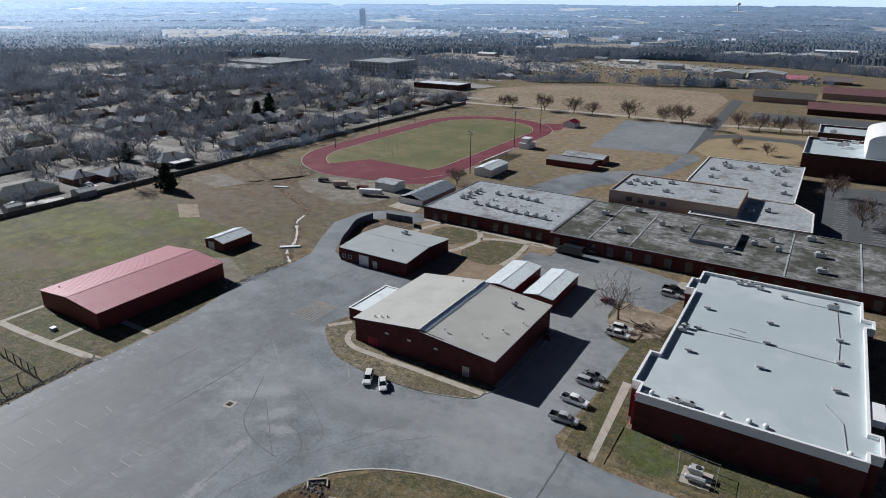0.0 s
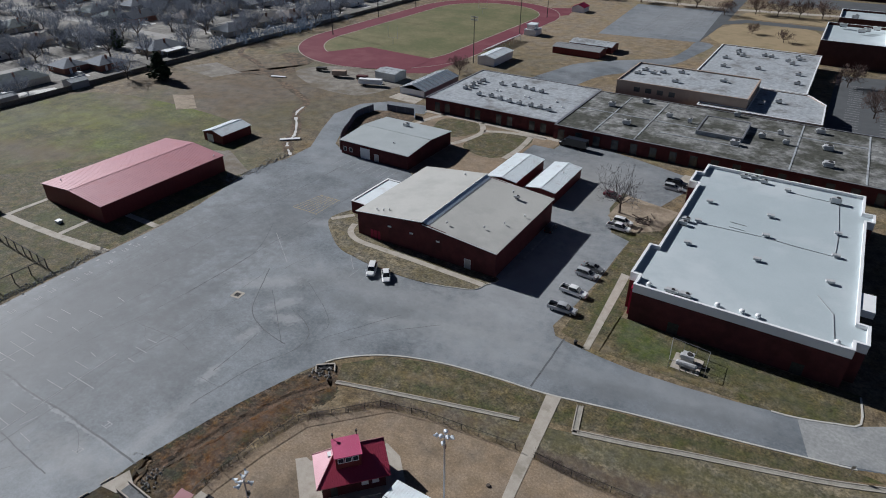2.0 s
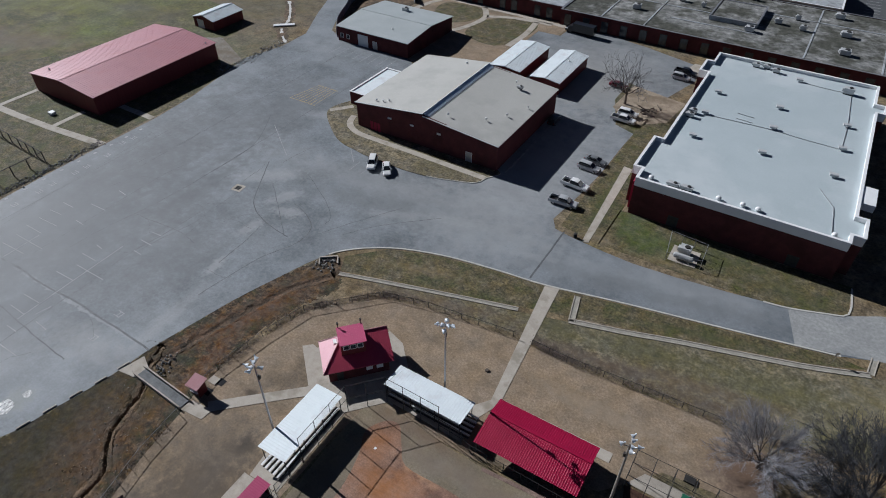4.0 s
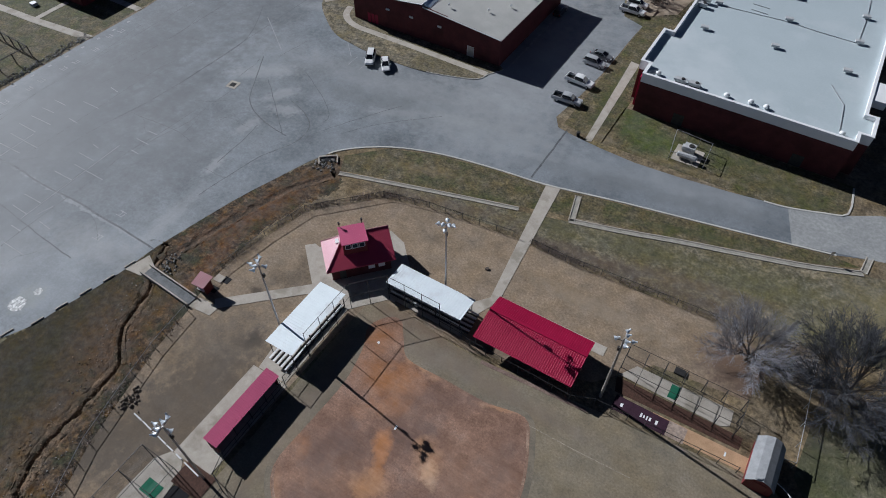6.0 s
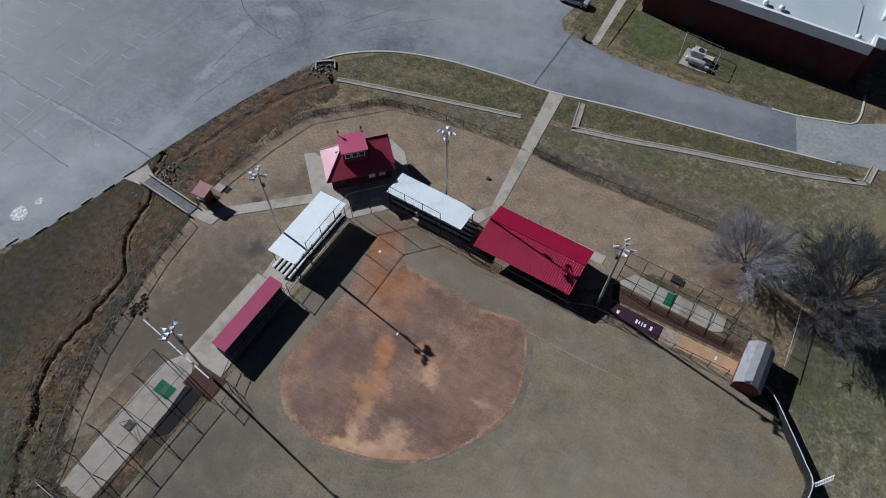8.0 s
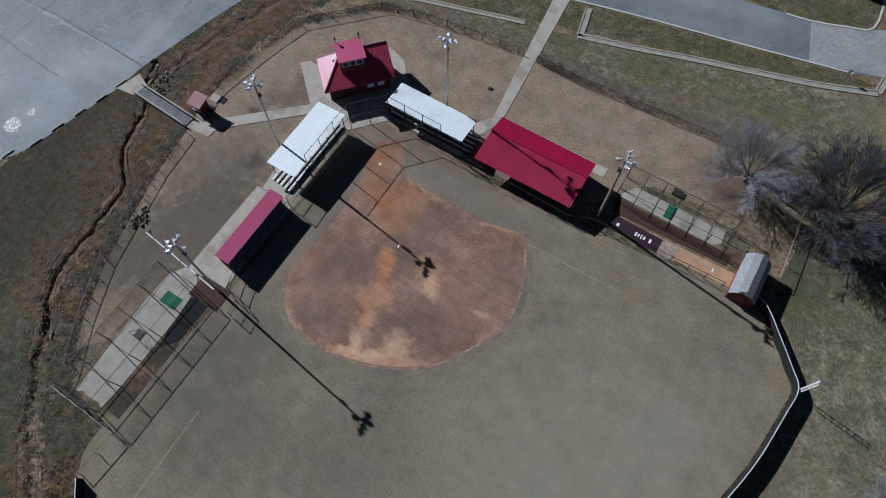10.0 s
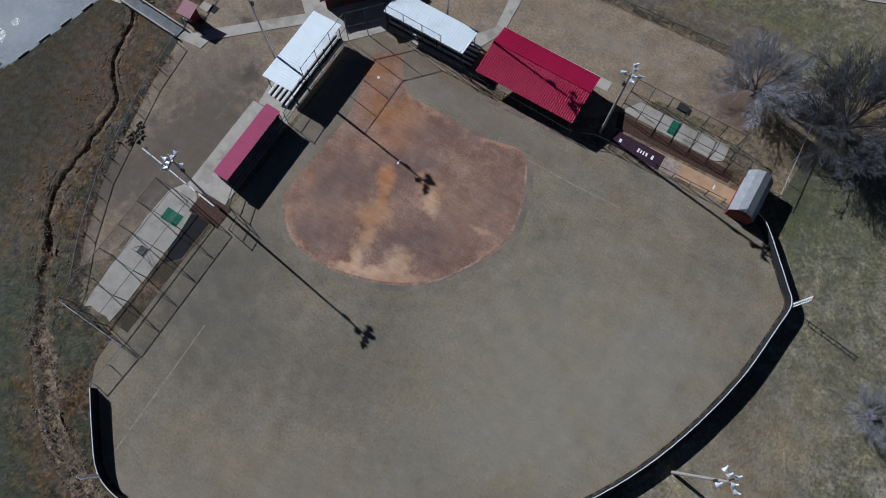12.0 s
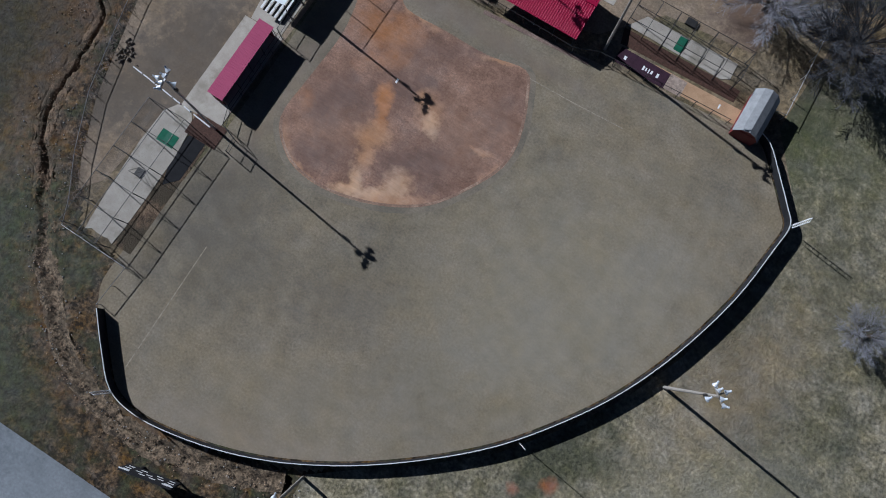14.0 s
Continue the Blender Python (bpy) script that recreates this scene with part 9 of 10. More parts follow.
for q in HOUSES[:120]:
    side = 1 if drive_rng.random() < 0.5 else -1
    x0, y0 = q[0] + side * (q[2] / 2 + 1.2), q[1] - q[3] / 2 + drive_rng.uniform(0, 5)
    w, l = drive_rng.uniform(5, 9) * side, drive_rng.uniform(4, 6.5)
    k0 = len(V)
    V.extend(((x0, y0, 0.045), (x0 + w, y0, 0.045), (x0 + w, y0 + l, 0.045), (x0, y0 + l, 0.045)))
    F.append((k0, k0 + 1, k0 + 2, k0 + 3) if side > 0 else (k0 + 3, k0 + 2, k0 + 1, k0))
    if drive_rng.random() < 0.75:
        cx, cy = x0 + w * 0.5, y0 + l * 0.5
        k0 = len(V2)
        for z, hx_, hy_ in ((0.3, 2.2, 0.9), (0.95, 2.2, 0.9), (0.97, 1.3, 0.8), (1.5, 0.95, 0.68)):
            V2.extend(((cx - hx_, cy - hy_, z), (cx + hx_, cy - hy_, z), (cx + hx_, cy + hy_, z), (cx - hx_, cy + hy_, z)))
        for a in (0, 8):
            F2.extend(tuple(k0 + a + i for i in f) for f in ((0, 1, 5, 4), (1, 2, 6, 5), (2, 3, 7, 6), (3, 0, 4, 7), (4, 5, 6, 7)))
for nm, v_, f_, m_, lab, cat in (("driveways", V, F, M_PALE, "pale driveways added beside the houses as bright glare spots", "pavement"), ("far_cars", V2, F2, PAINTS["white"], "white cars added in the driveways as bright glare spots", "cars")):
    me = bpy.data.meshes.new(nm)
    me.from_pydata(v_, [], f_)
    me.materials.append(m_)
    tagged(new(nm, me), lab, cat, kind="stuff")
shed_s = gabled("garden_shed", -257, -250.4, 131, 138, 2.6, 1.0, "y", WALLS[2], M_LIGHTROOF, "small pale garden shed by the boundary fence", 0.2)
gabled("garden_shed", -259.5, -254.5, 106, 112.5, 2.3, 0.8, "y", WALLS[2], M_LIGHTROOF, "small grey garden shed by the boundary fence", 0.2)
sheet("patio", [(-266, 113), (-258, 116), (-254, 128), (-260, 129)], 0.05, M_PALE, "pale patio behind a house", "pavement")
boxy = boxpart("carport", (-268, -262, 184, 195, 2.3, 2.5), M_WHITE, None)
tagged(boxy, "flat white carport roof behind a house", "carport")
for x in (-267.7, -262.5):
    for y in (184.3, 194.5):
        b = bmesh.new()
        tube(b, (x, y, 0), (x, y, 2.35), 0.08)
        part("post", b, M_WHITE, boxy)

# boundary fence and hedge between the school grounds and the houses
board = thing("boundary_fence", -251, 60, "long weathered board fence behind the houses", "fence")
M_BOARD = mat("weathered_boards", (0.10, 0.085, 0.07), (0.19, 0.165, 0.14), 0.8, 6, bump=0.01, stretch=(6, 6, 0.4))
for k in range(45):
    y0 = k * 8.6
    bm = bmesh.new()
    box(bm, -0.05, 0.05, y0, y0 + 8.5, 0, 1.8)
    ob_ = part("panel", bm, M_BOARD, board)
    bm = bmesh.new()
    box(bm, 0.05, 0.16, y0, y0 + 0.12, 0, 1.95)
    part("post", bm, M_BOARD, board)

# ---- trees ----
# twig colour holds the blue haze between the houses
M_YARDTWIG = mat("hazed_yard_twigs", (0.095, 0.107, 0.134), (0.168, 0.185, 0.222), 0.6, 4, bump=0, random_tint=0.4)
let_through(M_YARDTWIG, 0.4)
MID = [tree_meshes(grow(30 + k, 13 + 1.5 * k, 0.75 + 0.1 * (k % 3), 7, 3, 0.06, up=0.5, clear=0.2), 5, 2, fuzz=(750, 1.7, 0.15)) for k in range(5)]
for pair in MID:
    pair[1].materials[0] = M_YARDTWIG


def evergreen(seed, h, r):
    """A conifer: trunk, and a crown of many drooping leaf clumps."""
    q = random.Random(seed)
    b = bmesh.new()
    tube(b, (0, 0, -0.1), (0, 0, h * 0.9), h * 0.03, h * 0.008, 6)
    trunk = finish("trunk", b, M_BARK)
    V, F = [], []
    for k in range(1500):
        z = h * (0.08 + 0.92 * q.random() ** 1.2)
        rr = r * (1 - (z / h) ** 1.6) * (0.45 + 0.6 * q.random()) * (1 + 0.25 * math.sin(z * 3.1 + seed))
        a = q.uniform(0, 6.283)
        c = Vector((rr * math.cos(a), rr * math.sin(a), z))
        s = q.uniform(0.25, 0.6) * r * 0.3
        k0 = len(V)
        for _ in range(3):
            V.append(tuple(c + Vector((q.gauss(0, s), q.gauss(0, s), q.gauss(0, s * 0.8)))))
        F.append((k0, k0 + 1, k0 + 2))
    me = bpy.data.meshes.new("crown")
    me.from_pydata(V, [], F)
    me.materials.append(M_PINE)
    return trunk, me


EVER = [evergreen(1, 11, 4.2), evergreen(2, 9, 3.6)]
for x, y, k, s in ((-234, 159, 0, 1.0), (-297, 182, 1, 0.95), (-276, 128, 1, 0.6), (-262, 438, 1, 0.9), (-330, 300, 0, 1.1), (-349, 330, 0, 1.2), (-338, 318, 1, 1.3), (-372, 290, 0, 1.1), (-455, 570, 1, 1.0), (-420, 585, 0, 0.8)):
    tree(EVER[k], x, y, "dense dark evergreen tree", srng.uniform(0, 360), s, "evergreens")
for x, y in ((-246, 152), (-303, 146), (-317, 148), (-309, 170)):
    tree(MID[1], x, y, "tall leafless tree by the houses", srng.uniform(0, 360), 0.85, "neighbourhood trees")
# row of round bare street trees
ROUND = tree_meshes(grow(61, 10, 1.1, 8, 4, 0.05, up=0.5, clear=0.2), 5, 2, fuzz=(1800, 1.0, 0.09))
ROUND[1].materials[0] = mat("reddish_twigs", (0.10, 0.068, 0.058), (0.18, 0.125, 0.105), 0.6, 4, bump=0, random_tint=0.3)
for x, y, s in ((-218, 449, 0.8), (-212, 452, 0.7), (-184, 449, 1.1), (-161, 449.5, 1.05), (-147, 449, 0.85), (-120, 449, 1.1), (-96, 449, 0.95), (-84, 448.6, 1.15), (-48, 445, 1.0), (-36, 447, 0.95), (-24, 448, 0.9), (-12, 452, 0.9), (-41, 385, 0.5), (-24, 372, 0.55), (-64, 432, 0.8), (8, 300, 0.8), (18, 262, 0.9), (30, 259, 0.9), (-134, 232, 0.7)):
    tree(ROUND, x, y, "round leafless street tree with reddish-brown twigs", srng.uniform(0, 360), s * 1.3, "street trees")
n_tree = 0
cell = {}
for _ in range(6000):
    if n_tree >= 285:
        break
    y = srng.uniform(80, 600)
    x = srng.uniform(-700, -256)
    if x < -2.3 * y - 5 or (x > -420 and y > 470) or (x > -620 and y > 500):
        continue
    if any(abs(x - a) < 9 and abs(y - b) < 10 for a, b in taken) or any(abs(x - c) < 6 for c in (-297.5, -407, -513, -631)) or any(abs(y - c) < 6 for c in (210, 338, 476)):
        continue
    if any((x - a) ** 2 + (y - b) ** 2 < 36 for a, b in cell.get((int(x // 20), int(y // 20)), ())):
        continue
    cell.setdefault((int(x // 20), int(y // 20)), []).append((x, y))
    tree(MID[srng.randrange(5)], x, y, "leafless grey-brown yard tree", srng.uniform(0, 360), srng.uniform(0.55, 1.05), "neighbourhood trees")
    n_tree += 1

# the many smaller trees and thickets between them, joined
VV, FF, base_n = [], [], 0
n_more = 0
src_v = [np.array([v.co[:] for v in m_[1].vertices]) for m_ in MID]
src_f = [np.array([p_.vertices[:] for p_ in m_[1].polygons]) for m_ in MID]
while n_more < 560:
    y, x = srng.uniform(80, 560), srng.uniform(-680, -258)
    if x < -2.3 * y - 5 or (x > -420 and y > 470) or any(abs(x - a) < 8 and abs(y - b) < 9 for a, b in taken) or any(abs(x - c) < 5 for c in (-297.5, -407, -513, -631)) or any(abs(y - c) < 5 for c in (210, 338, 476)):
        continue
    k = srng.randrange(5)
    a, sc = srng.uniform(0, 6.283), srng.uniform(0.4, 0.8)
    ca, sa = math.cos(a) * sc, math.sin(a) * sc
    q_ = src_v[k] @ np.array([[ca, sa, 0], [-sa, ca, 0], [0, 0, sc]]) + (x, y, -0.12 * sc * 10)
    VV.append(q_)
    FF.append(src_f[k] + base_n)
    base_n += len(q_)
    n_more += 1
me = bpy.data.meshes.new("thicket")
me.from_pydata(np.concatenate(VV).tolist(), [], np.concatenate(FF).tolist())
me.materials.append(M_YARDTWIG)
tagged(new("thicket", me), "leafless thickets and small trees between the houses", "trees", kind="stuff")

# ---- distance: woods, houses and town, joined ----


def bare_clump(V, F, x, y, h, w, n):
    """A far leafless tree: a stem and a loose cloud of small slivers."""
    for k in range(n):
        a, u = srng.uniform(0, 6.283), srng.random()
        z = h * (0.18 + 0.82 * u)
        r_ = w * math.sqrt(srng.random()) * math.sqrt(max(0.05, 1 - (1.7 * u - 0.75) ** 2))
        cx, cy = x + r_ * math.cos(a), y + r_ * math.sin(a)
        k0 = len(V)
        s = w * srng.uniform(0.12, 0.26)
        for q in range(3):
            V.append((cx + srng.gauss(0, s * 0.4), cy + srng.gauss(0, s * 0.4), z + srng.gauss(0, s * 1.1)))
        F.append((k0, k0 + 1, k0 + 2))
    k0 = len(V)
    V.extend(((x - 0.2, y, 0), (x + 0.2, y, 0), (x, y, h * 0.7)))
    F.append((k0, k0 + 1, k0 + 2))


def in_view(x, y, m=0.06):
    a = math.atan2(-x, y)
    return -0.12 - m < a < 1.18 + m


def join_mesh(name, V, F, m, label, category):
    me = bpy.data.meshes.new(name)
    me.from_pydata(V, [], F)
    me.materials.append(m)
    return tagged(new(name, me), label, category, kind="stuff")


# distance haze is put into the blue-grey base and a faint blue glow
M_FARTWIG = mat("hazed_distant_twigs", (0.080, 0.086, 0.100), (0.155, 0.162, 0.182), 0.05, 0.6, bump=0)
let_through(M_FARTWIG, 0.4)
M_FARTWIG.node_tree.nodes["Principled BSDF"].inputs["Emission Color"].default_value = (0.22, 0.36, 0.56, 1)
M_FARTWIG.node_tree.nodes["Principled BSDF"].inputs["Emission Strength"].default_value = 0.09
# open ground, lots and buildings of the middle distance, where no wood stands: x, y, half-lengths
OPEN = ((-480, 860, 90, 70), (-300, 770, 130, 50), (-190, 850, 120, 80), (-60, 800, 90, 70), (-90, 1120, 90, 75), (-437, 595, 60, 60), (-600, 545, 75, 75), (-645, 402, 45, 40), (-750, 430, 50, 60), (-320, 524, 45, 40), (-260, 1330, 70, 60), (-700, 640, 60, 40), (60, 1000, 60, 60))


def is_open(x, y):
    return any(abs(x - a) < w and abs(y - c) < h for a, c, w, h in OPEN)


V, F = [], []
count = 0
while count < 4700:
    a = srng.uniform(-0.16, 1.24)
    d = 600 + 530 * srng.random() ** 0.8
    x, y = -d * math.sin(a), d * math.cos(a)
    if is_open(x, y) or (x > -256 and y < 1000 and srng.random() < 0.985) or (x > -300 and y < 700):
        continue
    if d < 640 and y < 520 and x > -700 and srng.random() < 0.93:
        continue
    if noise.noise((x * 0.006, y * 0.006, 2.0)) + 0.28 < srng.uniform(-0.3, 0.3):
        continue
    if any(abs(x - c) < 5 for c in (-297.5, -407, -513, -631)) or any(abs(y - c) < 5 for c in (210, 338, 476, 609)):
        continue
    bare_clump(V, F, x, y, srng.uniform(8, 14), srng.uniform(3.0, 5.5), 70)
    count += 1
# hedgerows and tree lines across the fields
for (x0, y0), (x1, y1), n, hh in (((-267, 617), (-213, 654), 130, 9), ((-197, 660), (-185, 668), 18, 9), ((-168, 652), (-88, 684), 170, 9.5), ((-88, 684), (-40, 700), 40, 5), ((-300, 640), (-267, 617), 30, 5), ((-183, 1004), (-53, 950), 300, 11), ((-53, 950), (60, 868), 300, 12), ((-286, 1000), (-183, 1004), 120, 9), ((-400, 930), (-286, 1000), 130, 9),
                                  ((-440, 690), (-330, 640), 60, 7), ((-250, 700), (-330, 760), 30, 8), ((-256, 205), (-251, 262), 40, 5), ((-254, 262), (-254, 300), 20, 4), ((-150, 760), (-110, 800), 26, 7), ((-80, 740), (0, 760), 50, 6), ((-400, 560), (-470, 640), 30, 8)):
    for k in range(n):
        t_ = srng.random()
        bare_clump(V, F, x0 + (x1 - x0) * t_ + srng.gauss(0, 3), y0 + (y1 - y0) * t_ + srng.gauss(0, 3), hh * srng.uniform(0.6, 1.15), srng.uniform(2.5, 4.0), 46)
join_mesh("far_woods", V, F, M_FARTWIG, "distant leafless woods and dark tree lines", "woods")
for x, y, k, s_ in ((-126, 672, 0, 0.95), (-121, 675, 1, 0.9), (-99, 677, 1, 1.0), (-94, 680, 0, 0.75), (-455, 548, 1, 0.9), (-398, 560, 0, 0.8)):
    tree(EVER[k], x, y, "dense dark evergreen tree in a hedgerow", srng.uniform(0, 360), s_, "evergreens")


# backdrop: the wooded plain behind everything else, a lumpy canopy with clearings, given more haze glow the further it
# lies
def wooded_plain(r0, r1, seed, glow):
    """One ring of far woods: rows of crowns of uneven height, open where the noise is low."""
    rows_, V, F, open_f = [], [], [], []
    n = 900
    r = r0
    while r < r1 * 1.004:
        row = []
        for k in range(n):
            a = -0.22 + 1.56 * k / (n - 1)
            x, y = -r * math.sin(a), r * math.cos(a)
            wood = noise.noise((x * 0.0035, y * 0.0035, 2.0)) + 0.5 * noise.noise((x * 0.011, y * 0.011, 6.0)) + 0.38
            if -0.12 < a < 0.42 and 1180 < r < 1420:
                wood -= 0.3
            if is_open(x, y) or (0.36 < a < 0.95 and 1500 < r < 2150 and wood < 0.75):
                wood = -1
            h = 0.3 if wood < 0 else min(1.0, wood * 6) * (7 + 1.6 * noise.noise((x * 0.03, y * 0.03, seed)) + srng.uniform(-3, 3) * min(1.0, 1500 / r))
            row.append(len(V))
            V.append((x + srng.uniform(-1, 1), y + srng.uniform(-1, 1), h + max(0.0, r - 2300) * 0.037 * (1 + 0.3 * noise.noise((a * 3, seed * 0.1, 3)))))
            open_f.append(wood < 0)
        rows_.append(row)
        r *= 1.0085
    mi = []
    for p_, q_ in zip(rows_, rows_[1:]):
        for k in range(n - 1):
            F.append((p_[k], q_[k], q_[k + 1], p_[k + 1]))
            mi.append(1 if open_f[p_[k]] and open_f[q_[k + 1]] else 0)
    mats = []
    # haze is painted into both materials as blue emission
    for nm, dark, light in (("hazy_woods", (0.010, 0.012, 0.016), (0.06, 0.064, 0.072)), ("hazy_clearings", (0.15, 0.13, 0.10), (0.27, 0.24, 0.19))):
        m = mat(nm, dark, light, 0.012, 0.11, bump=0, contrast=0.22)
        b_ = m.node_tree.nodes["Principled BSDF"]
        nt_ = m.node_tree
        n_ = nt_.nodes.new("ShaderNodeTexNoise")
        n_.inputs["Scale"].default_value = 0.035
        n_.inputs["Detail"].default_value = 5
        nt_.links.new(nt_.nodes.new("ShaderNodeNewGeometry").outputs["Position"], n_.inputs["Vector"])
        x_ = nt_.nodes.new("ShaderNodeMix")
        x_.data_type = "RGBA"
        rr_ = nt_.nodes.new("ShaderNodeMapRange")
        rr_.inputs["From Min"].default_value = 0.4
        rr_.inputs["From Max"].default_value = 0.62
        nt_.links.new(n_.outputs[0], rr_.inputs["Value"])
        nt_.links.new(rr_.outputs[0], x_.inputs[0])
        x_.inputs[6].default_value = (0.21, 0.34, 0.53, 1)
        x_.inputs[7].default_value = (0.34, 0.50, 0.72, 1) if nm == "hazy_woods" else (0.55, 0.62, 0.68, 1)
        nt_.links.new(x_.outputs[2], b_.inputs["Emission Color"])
        # the painted haze glow is stronger towards the low western sun
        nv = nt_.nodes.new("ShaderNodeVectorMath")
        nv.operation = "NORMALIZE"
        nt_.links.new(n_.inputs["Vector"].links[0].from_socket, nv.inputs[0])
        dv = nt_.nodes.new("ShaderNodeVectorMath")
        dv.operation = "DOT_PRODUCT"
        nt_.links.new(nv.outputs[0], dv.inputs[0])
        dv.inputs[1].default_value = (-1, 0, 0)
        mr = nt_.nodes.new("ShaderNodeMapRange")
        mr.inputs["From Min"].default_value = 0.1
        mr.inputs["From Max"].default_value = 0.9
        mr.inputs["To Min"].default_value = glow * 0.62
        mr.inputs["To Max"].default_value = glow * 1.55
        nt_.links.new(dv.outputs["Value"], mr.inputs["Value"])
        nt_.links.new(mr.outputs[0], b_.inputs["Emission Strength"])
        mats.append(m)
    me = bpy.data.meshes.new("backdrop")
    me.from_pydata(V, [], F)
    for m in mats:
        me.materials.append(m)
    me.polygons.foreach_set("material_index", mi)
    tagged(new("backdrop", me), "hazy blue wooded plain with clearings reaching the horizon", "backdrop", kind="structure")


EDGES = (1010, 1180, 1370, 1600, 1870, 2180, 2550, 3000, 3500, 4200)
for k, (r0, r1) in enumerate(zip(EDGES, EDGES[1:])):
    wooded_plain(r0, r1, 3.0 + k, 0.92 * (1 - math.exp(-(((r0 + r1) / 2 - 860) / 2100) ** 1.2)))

# far houses: small pitched blocks
def far_block(V, F, x, y, w, d, h, rise):
    k = len(V)
    V.extend(((x - w, y - d, 0), (x + w, y - d, 0), (x + w, y + d, 0), (x - w, y + d, 0), (x - w, y - d, h), (x + w, y - d, h), (x + w, y + d, h), (x - w, y + d, h), (x, y - d, h + rise), (x, y + d, h + rise)))
    F.extend(((k, k + 1, k + 5, k + 8, k + 4), (k + 1, k + 2, k + 6, k + 5), (k + 2, k + 3, k + 7, k + 9, k + 6), (k + 3, k, k + 4, k + 7), (k + 4, k + 8, k + 9, k + 7), (k + 8, k + 5, k + 6, k + 9)))


for mi, (m_, n) in enumerate(((ROOFS[0], 90), (ROOFS[4], 30), (ROOFS[5], 110), (M_WHITE, 60))):
    V, F = [], []
    c_ = 0
    while c_ < n:
        a = srng.uniform(0.05, 1.22)
        d = 560 + 640 * srng.random() ** 1.2
        x, y = -d * math.sin(a), d * math.cos(a)
        if x > -300 and y < 900:
            continue
        if d < 700 and x > -700 and y < 640:
            continue
        if is_open(x, y) or noise.noise((x * 0.0035, y * 0.0035, 2.0)) > 0.1:
            continue
        far_block(V, F, x, y, srng.uniform(5, 8), srng.uniform(6, 10), 3.0, srng.uniform(1.5, 3))
        c_ += 1
    join_mesh("far_houses", V, F, m_, ("grey", "tan", "pale", "white")[mi] + " roofs of distant houses", "houses")

M_PALE_WALL = mat("pale_town_wall", (0.45, 0.45, 0.44), (0.6, 0.6, 0.58), 0.1, 1, bump=0)


def shed_block(V, F, x, y, w, d, h):
    """A far commercial building whose roof pitches down to the south."""
    k = len(V)
    z = 0.3 * d + h
    V.extend(((x - w, y - d, 0), (x + w, y - d, 0), (x + w, y + d, 0), (x - w, y + d, 0), (x - w, y - d, 2.0), (x + w, y - d, 2.0), (x + w, y + d, z), (x - w, y + d, z)))
    F.extend(((k, k + 1, k + 5, k + 4), (k + 1, k + 2, k + 6, k + 5), (k + 2, k + 3, k + 7, k + 6), (k + 3, k, k + 4, k + 7), (k + 4, k + 5, k + 6, k + 7)))


M_PALEGROUND = mat("pale_bare_ground", (0.26, 0.24, 0.215), (0.40, 0.375, 0.335), 0.03, 0.3, bump=0, third=(0.20, 0.19, 0.165), scale3=0.012, speck=(0.4, 0.4))
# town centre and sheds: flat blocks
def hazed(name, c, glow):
    # the haze before far walls is painted in as a blue glow
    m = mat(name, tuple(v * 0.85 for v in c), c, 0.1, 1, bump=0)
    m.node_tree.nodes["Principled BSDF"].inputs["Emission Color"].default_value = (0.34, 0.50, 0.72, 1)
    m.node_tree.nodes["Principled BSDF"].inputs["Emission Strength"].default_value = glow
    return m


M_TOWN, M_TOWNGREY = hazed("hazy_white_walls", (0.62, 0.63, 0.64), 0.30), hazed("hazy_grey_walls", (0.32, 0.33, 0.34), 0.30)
V, F = [], []
V2, F2 = [], []
for _ in range(420):
    a = srng.gauss(0.60, 0.2) if srng.random() < 0.8 else srng.uniform(-0.05, 1.0)
    d = srng.uniform(1420, 2500) if srng.random() < 0.8 else srng.uniform(1150, 3000)
    x, y = -d * math.sin(a), d * math.cos(a)
    shed_block(*((V, F) if srng.random() < 0.75 else (V2, F2)), x, y, srng.uniform(2.5, 8), srng.uniform(2, 5), srng.uniform(4, 8))
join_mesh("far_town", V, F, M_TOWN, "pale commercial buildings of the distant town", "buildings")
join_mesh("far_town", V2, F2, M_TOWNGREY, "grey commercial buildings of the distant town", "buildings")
for pts in ([(-520, 800), (-430, 790), (-300, 740), (-270, 760), (-300, 800), (-420, 880), (-520, 900)], [(-230, 850), (-150, 830), (-90, 850), (-140, 900), (-230, 900)], [(-20, 1060), (60, 1000), (120, 1060), (60, 1180)], [(-700, 600), (-560, 640), (-590, 700), (-740, 660)], [(-400, 540), (-300, 500), (-280, 560), (-380, 600)], [(-790, 370), (-700, 360), (-660, 430), (-740, 520), (-800, 520)], [(-640, 470), (-540, 480), (-520, 500), (-650, 500)], [(-540, 560), (-470, 550), (-470, 620), (-530, 640)], [(-690, 370), (-620, 380), (-590, 430), (-650, 440)]):
    sheet("far_lot", pts, 0.2 + 0.05 * srng.random(), M_STREET, "pale distant parking area", "parking lot")
for pts in ([(-514.0, 879.8), (-468.1, 963.0), (-365.7, 912.1), (-288.1, 818.1), (-293.7, 715.7), (-391.7, 734.3)], [(-319.1, 891.2), (-250.0, 981.2), (-153.8, 912.9), (-165.0, 833.1), (-239.3, 820.8)], [(-169.1, 1130.6), (-15.7, 1312.3), (60.5, 1281.0), (55.4, 1132.6), (-104.2, 1044.8)], [(-137.8, 824.3), (-88.7, 906.1), (-47.5, 827.4), (-82.6, 743.6)], [(-336.6, 1309.3), (-245.8, 1456.9), (-198.8, 1388.6), (-246.3, 1219.7)]):
    sheet("far_lot", pts, 0.3 + 0.05 * srng.random(), M_PALEGROUND, "pale bare lots and yards beyond the fields", "parking lot")
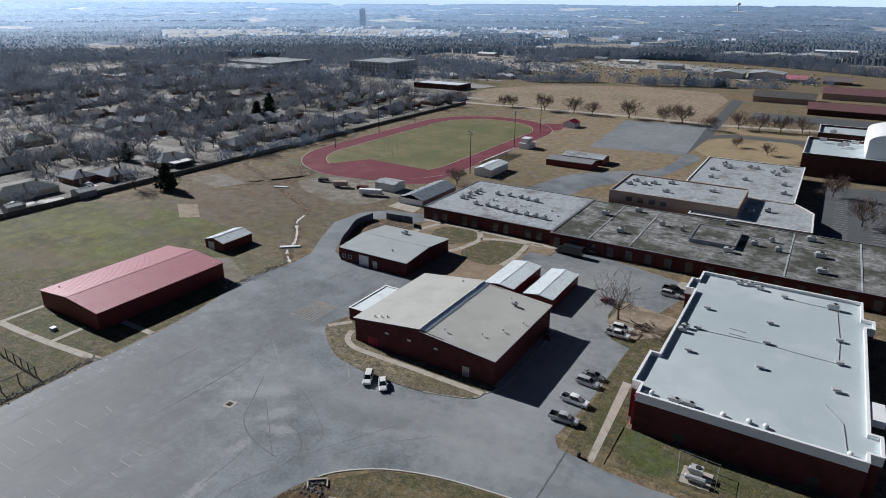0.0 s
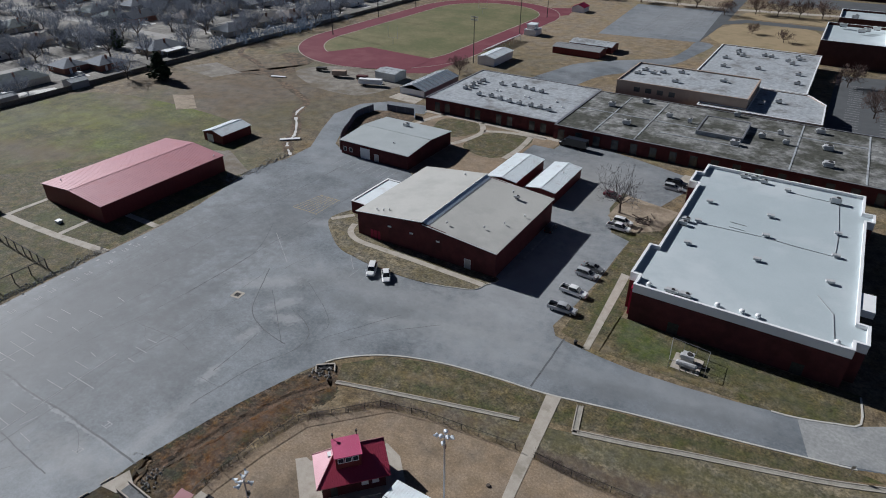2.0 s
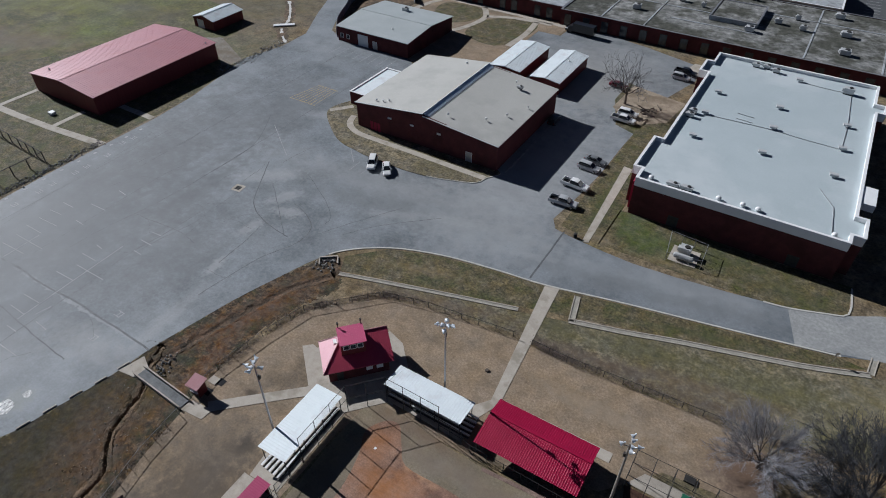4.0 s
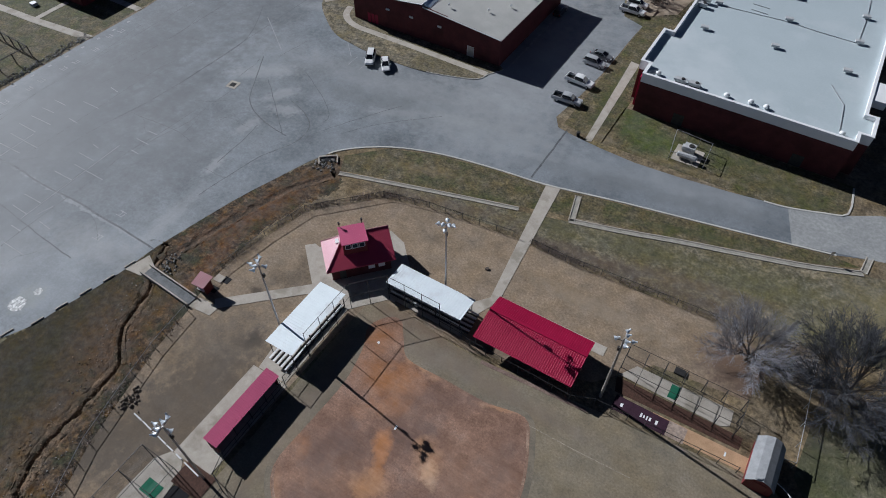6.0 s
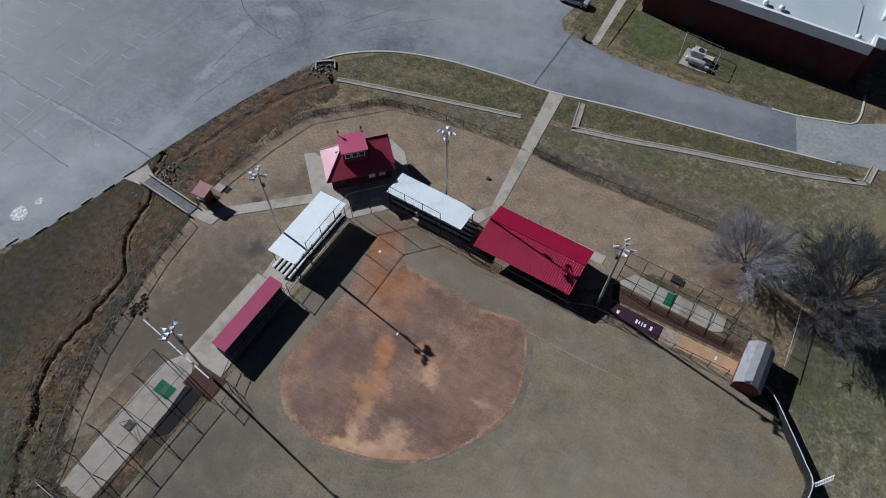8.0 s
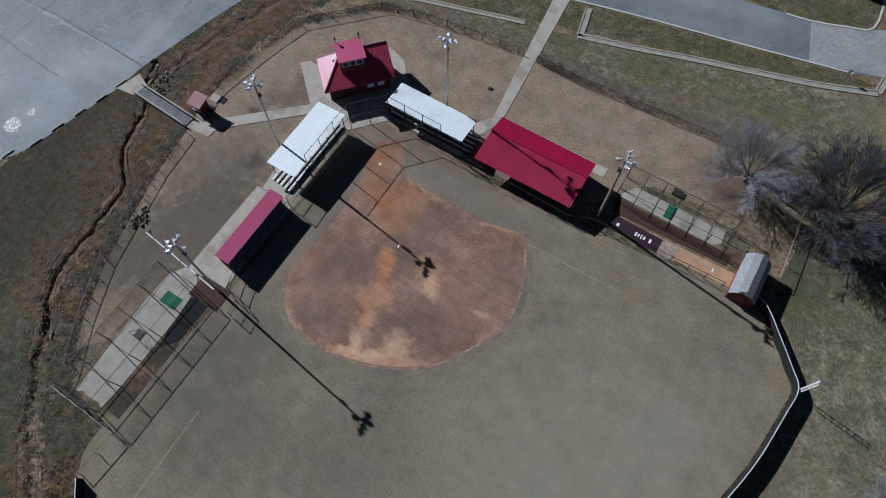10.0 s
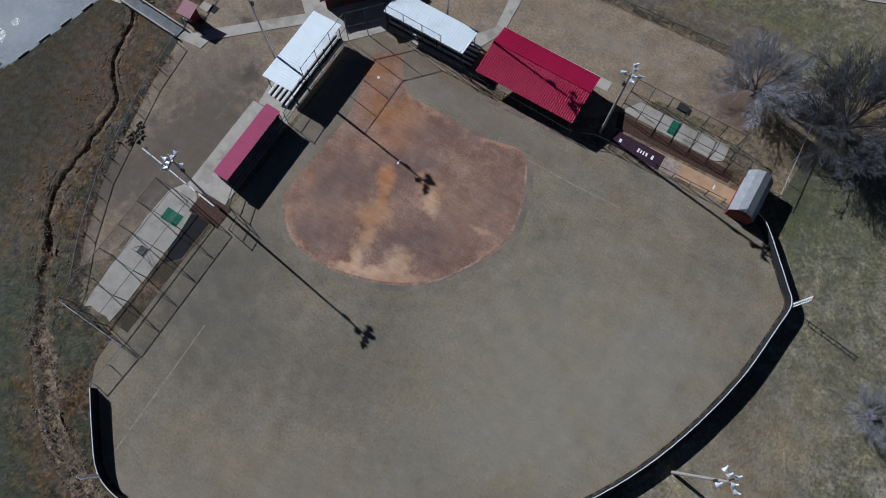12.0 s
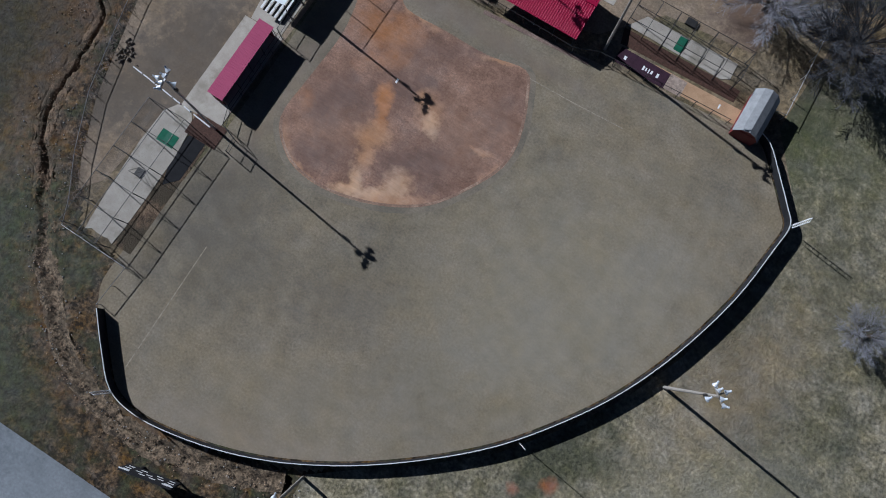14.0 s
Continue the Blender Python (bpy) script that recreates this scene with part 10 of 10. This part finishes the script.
for (x, y), w, d_, h_, roof_ in zip([(-470.2, 896.0), (-463.3, 1079.1), (-418.5, 1034.9), (-362.9, 989.7), (-294.9, 915.0), (-246.4, 887.3), (-181.8, 840.9), (-9.8, 1246.5)], (30, 34, 26, 20, 18, 26, 30, 60), (18, 20, 16, 16, 12, 14, 16, 30), (4, 4.5, 4, 4, 4, 4, 5, 6), (M_WHITEROOF, M_WHITEROOF, M_LIGHTROOF, ROOFS[1], ROOFS[0], M_WHITEROOF, M_LIGHTROOF, M_WHITEROOF)):
    gabled("commercial_building", x - w / 2, x + w / 2, y, y + d_, h_, 1.6, "x", M_PALE_WALL, roof_, "low commercial building with a pitched roof beyond the fields", 0.5)
V, F = [], []
for _ in range(700):
    a, d = srng.uniform(0.02, 0.55), srng.uniform(740, 1000)
    x, y = -d * math.sin(a), d * math.cos(a)
    if is_open(x, y):
        far_block(V, F, x, y, 0.95, 2.3, 1.4, 0.0)
join_mesh("far_cars", V, F, PAINTS["white"], "pale cars parked in distant lots", "cars")

# named landmarks of the distance
dorm = flat_block("apartment_block", -468, -414, 566, 624, 15.0, M_PALE_WALL, M_LIGHTROOF, "long pale four-storey apartment block", 0.6, M_WHITE)
for fl in range(4):
    for k in range(10):
        opening(dorm, -24 + k * 5.3, -29, 1.6 + fl * 3.6, 1.8, 1.6, "s", M_GLASS, M_WHITE)
    for k in range(8):
        opening(dorm, 27, -25 + k * 7, 1.6 + fl * 3.6, 1.8, 1.6, "e", M_GLASS, M_WHITE)
flat_block("school_complex", -640, -560, 505, 545, 6, M_PALE_WALL, M_LIGHTROOF, "large pale school complex among trees", 0.5, M_WHITE)
flat_block("school_complex", -650, -570, 548, 620, 8, M_PALE_WALL, M_LIGHTROOF, "large pale school block with a grey roof", 0.5, M_WHITE)
flat_block("school_annex", -662, -630, 392, 420, 3.5, M_BEIGE, M_WHITEROOF, "low building with a white roof on a pale lot", 0.4, M_WHITE)
flat_block("clinic_building", -345, -296, 512, 536, 4.5, M_DARKBRICK, M_WHITEROOF, "low dark building with a white roof by the street", 0.4, M_WHITE)
for x0, x1, y0, y1 in ((-165, -110, 1075, 1130), (-108, -62, 1090, 1140), (-60, -18, 1105, 1165), (-118, -88, 768, 800), (-84, -50, 782, 816), (-470, -440, 735, 760), (-250, -215, 1180, 1230)):
    gabled("warehouse", x0, x1, y0, y1, 6, 2.2, "y", M_PALE_WALL, M_LIGHTROOF, "pale metal warehouse with a low-pitched roof", 0.5)
for x0, x1, y0, y1, r_ in ((-46, -26, 768, 784, M_PINKROOF), (-12, 14, 768, 788, ROOFS[1])):
    gabled("farm_house", x0, x1, y0, y1, 3.2, 4.0, "x", WALLS[0], r_, "large brick house with a steep roof beyond the fields", 0.5, category="house")
tw = thing("office_tower", -1406, 1782, "tall pale office tower in the town", "tower")
# the tower's haze is a glow in its material
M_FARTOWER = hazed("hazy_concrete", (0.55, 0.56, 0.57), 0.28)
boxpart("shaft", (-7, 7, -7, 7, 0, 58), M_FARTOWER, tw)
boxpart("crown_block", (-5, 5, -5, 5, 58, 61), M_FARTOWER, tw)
for k in range(14):
    boxpart("window_band", (-7.1, 7.1, -7.1, 7.1, 3 + k * 3.8, 3.7 + k * 3.8), M_LIGHTROOF, tw)
wt = thing("water_tower", -455, 3369, "white water tower on a slender stem", "water tower")
b = bmesh.new()
tube(b, (0, 0, 0), (0, 0, 36 + 42), 3, 2.4, 12)
part("stem", b, M_WHITE, wt)
b = bmesh.new()
bmesh.ops.create_uvsphere(b, u_segments=18, v_segments=12, radius=9, matrix=Matrix.Translation((0, 0, 84)) @ Matrix.Diagonal((1, 1, 0.75, 1)))
part("bowl", b, M_WHITE, wt)
# added glowing band that paints the pale haze of the sky low over the horizon, all round
V, F = [], []
for k in range(96):
    a = 2 * math.pi * k / 96
    V.extend(((-4800 * math.sin(a), 4800 * math.cos(a), -30), (-4800 * math.sin(a), 4800 * math.cos(a), 200)))
F = [(2 * k, 2 * ((k + 1) % 96), 2 * ((k + 1) % 96) + 1, 2 * k + 1) for k in range(96)]
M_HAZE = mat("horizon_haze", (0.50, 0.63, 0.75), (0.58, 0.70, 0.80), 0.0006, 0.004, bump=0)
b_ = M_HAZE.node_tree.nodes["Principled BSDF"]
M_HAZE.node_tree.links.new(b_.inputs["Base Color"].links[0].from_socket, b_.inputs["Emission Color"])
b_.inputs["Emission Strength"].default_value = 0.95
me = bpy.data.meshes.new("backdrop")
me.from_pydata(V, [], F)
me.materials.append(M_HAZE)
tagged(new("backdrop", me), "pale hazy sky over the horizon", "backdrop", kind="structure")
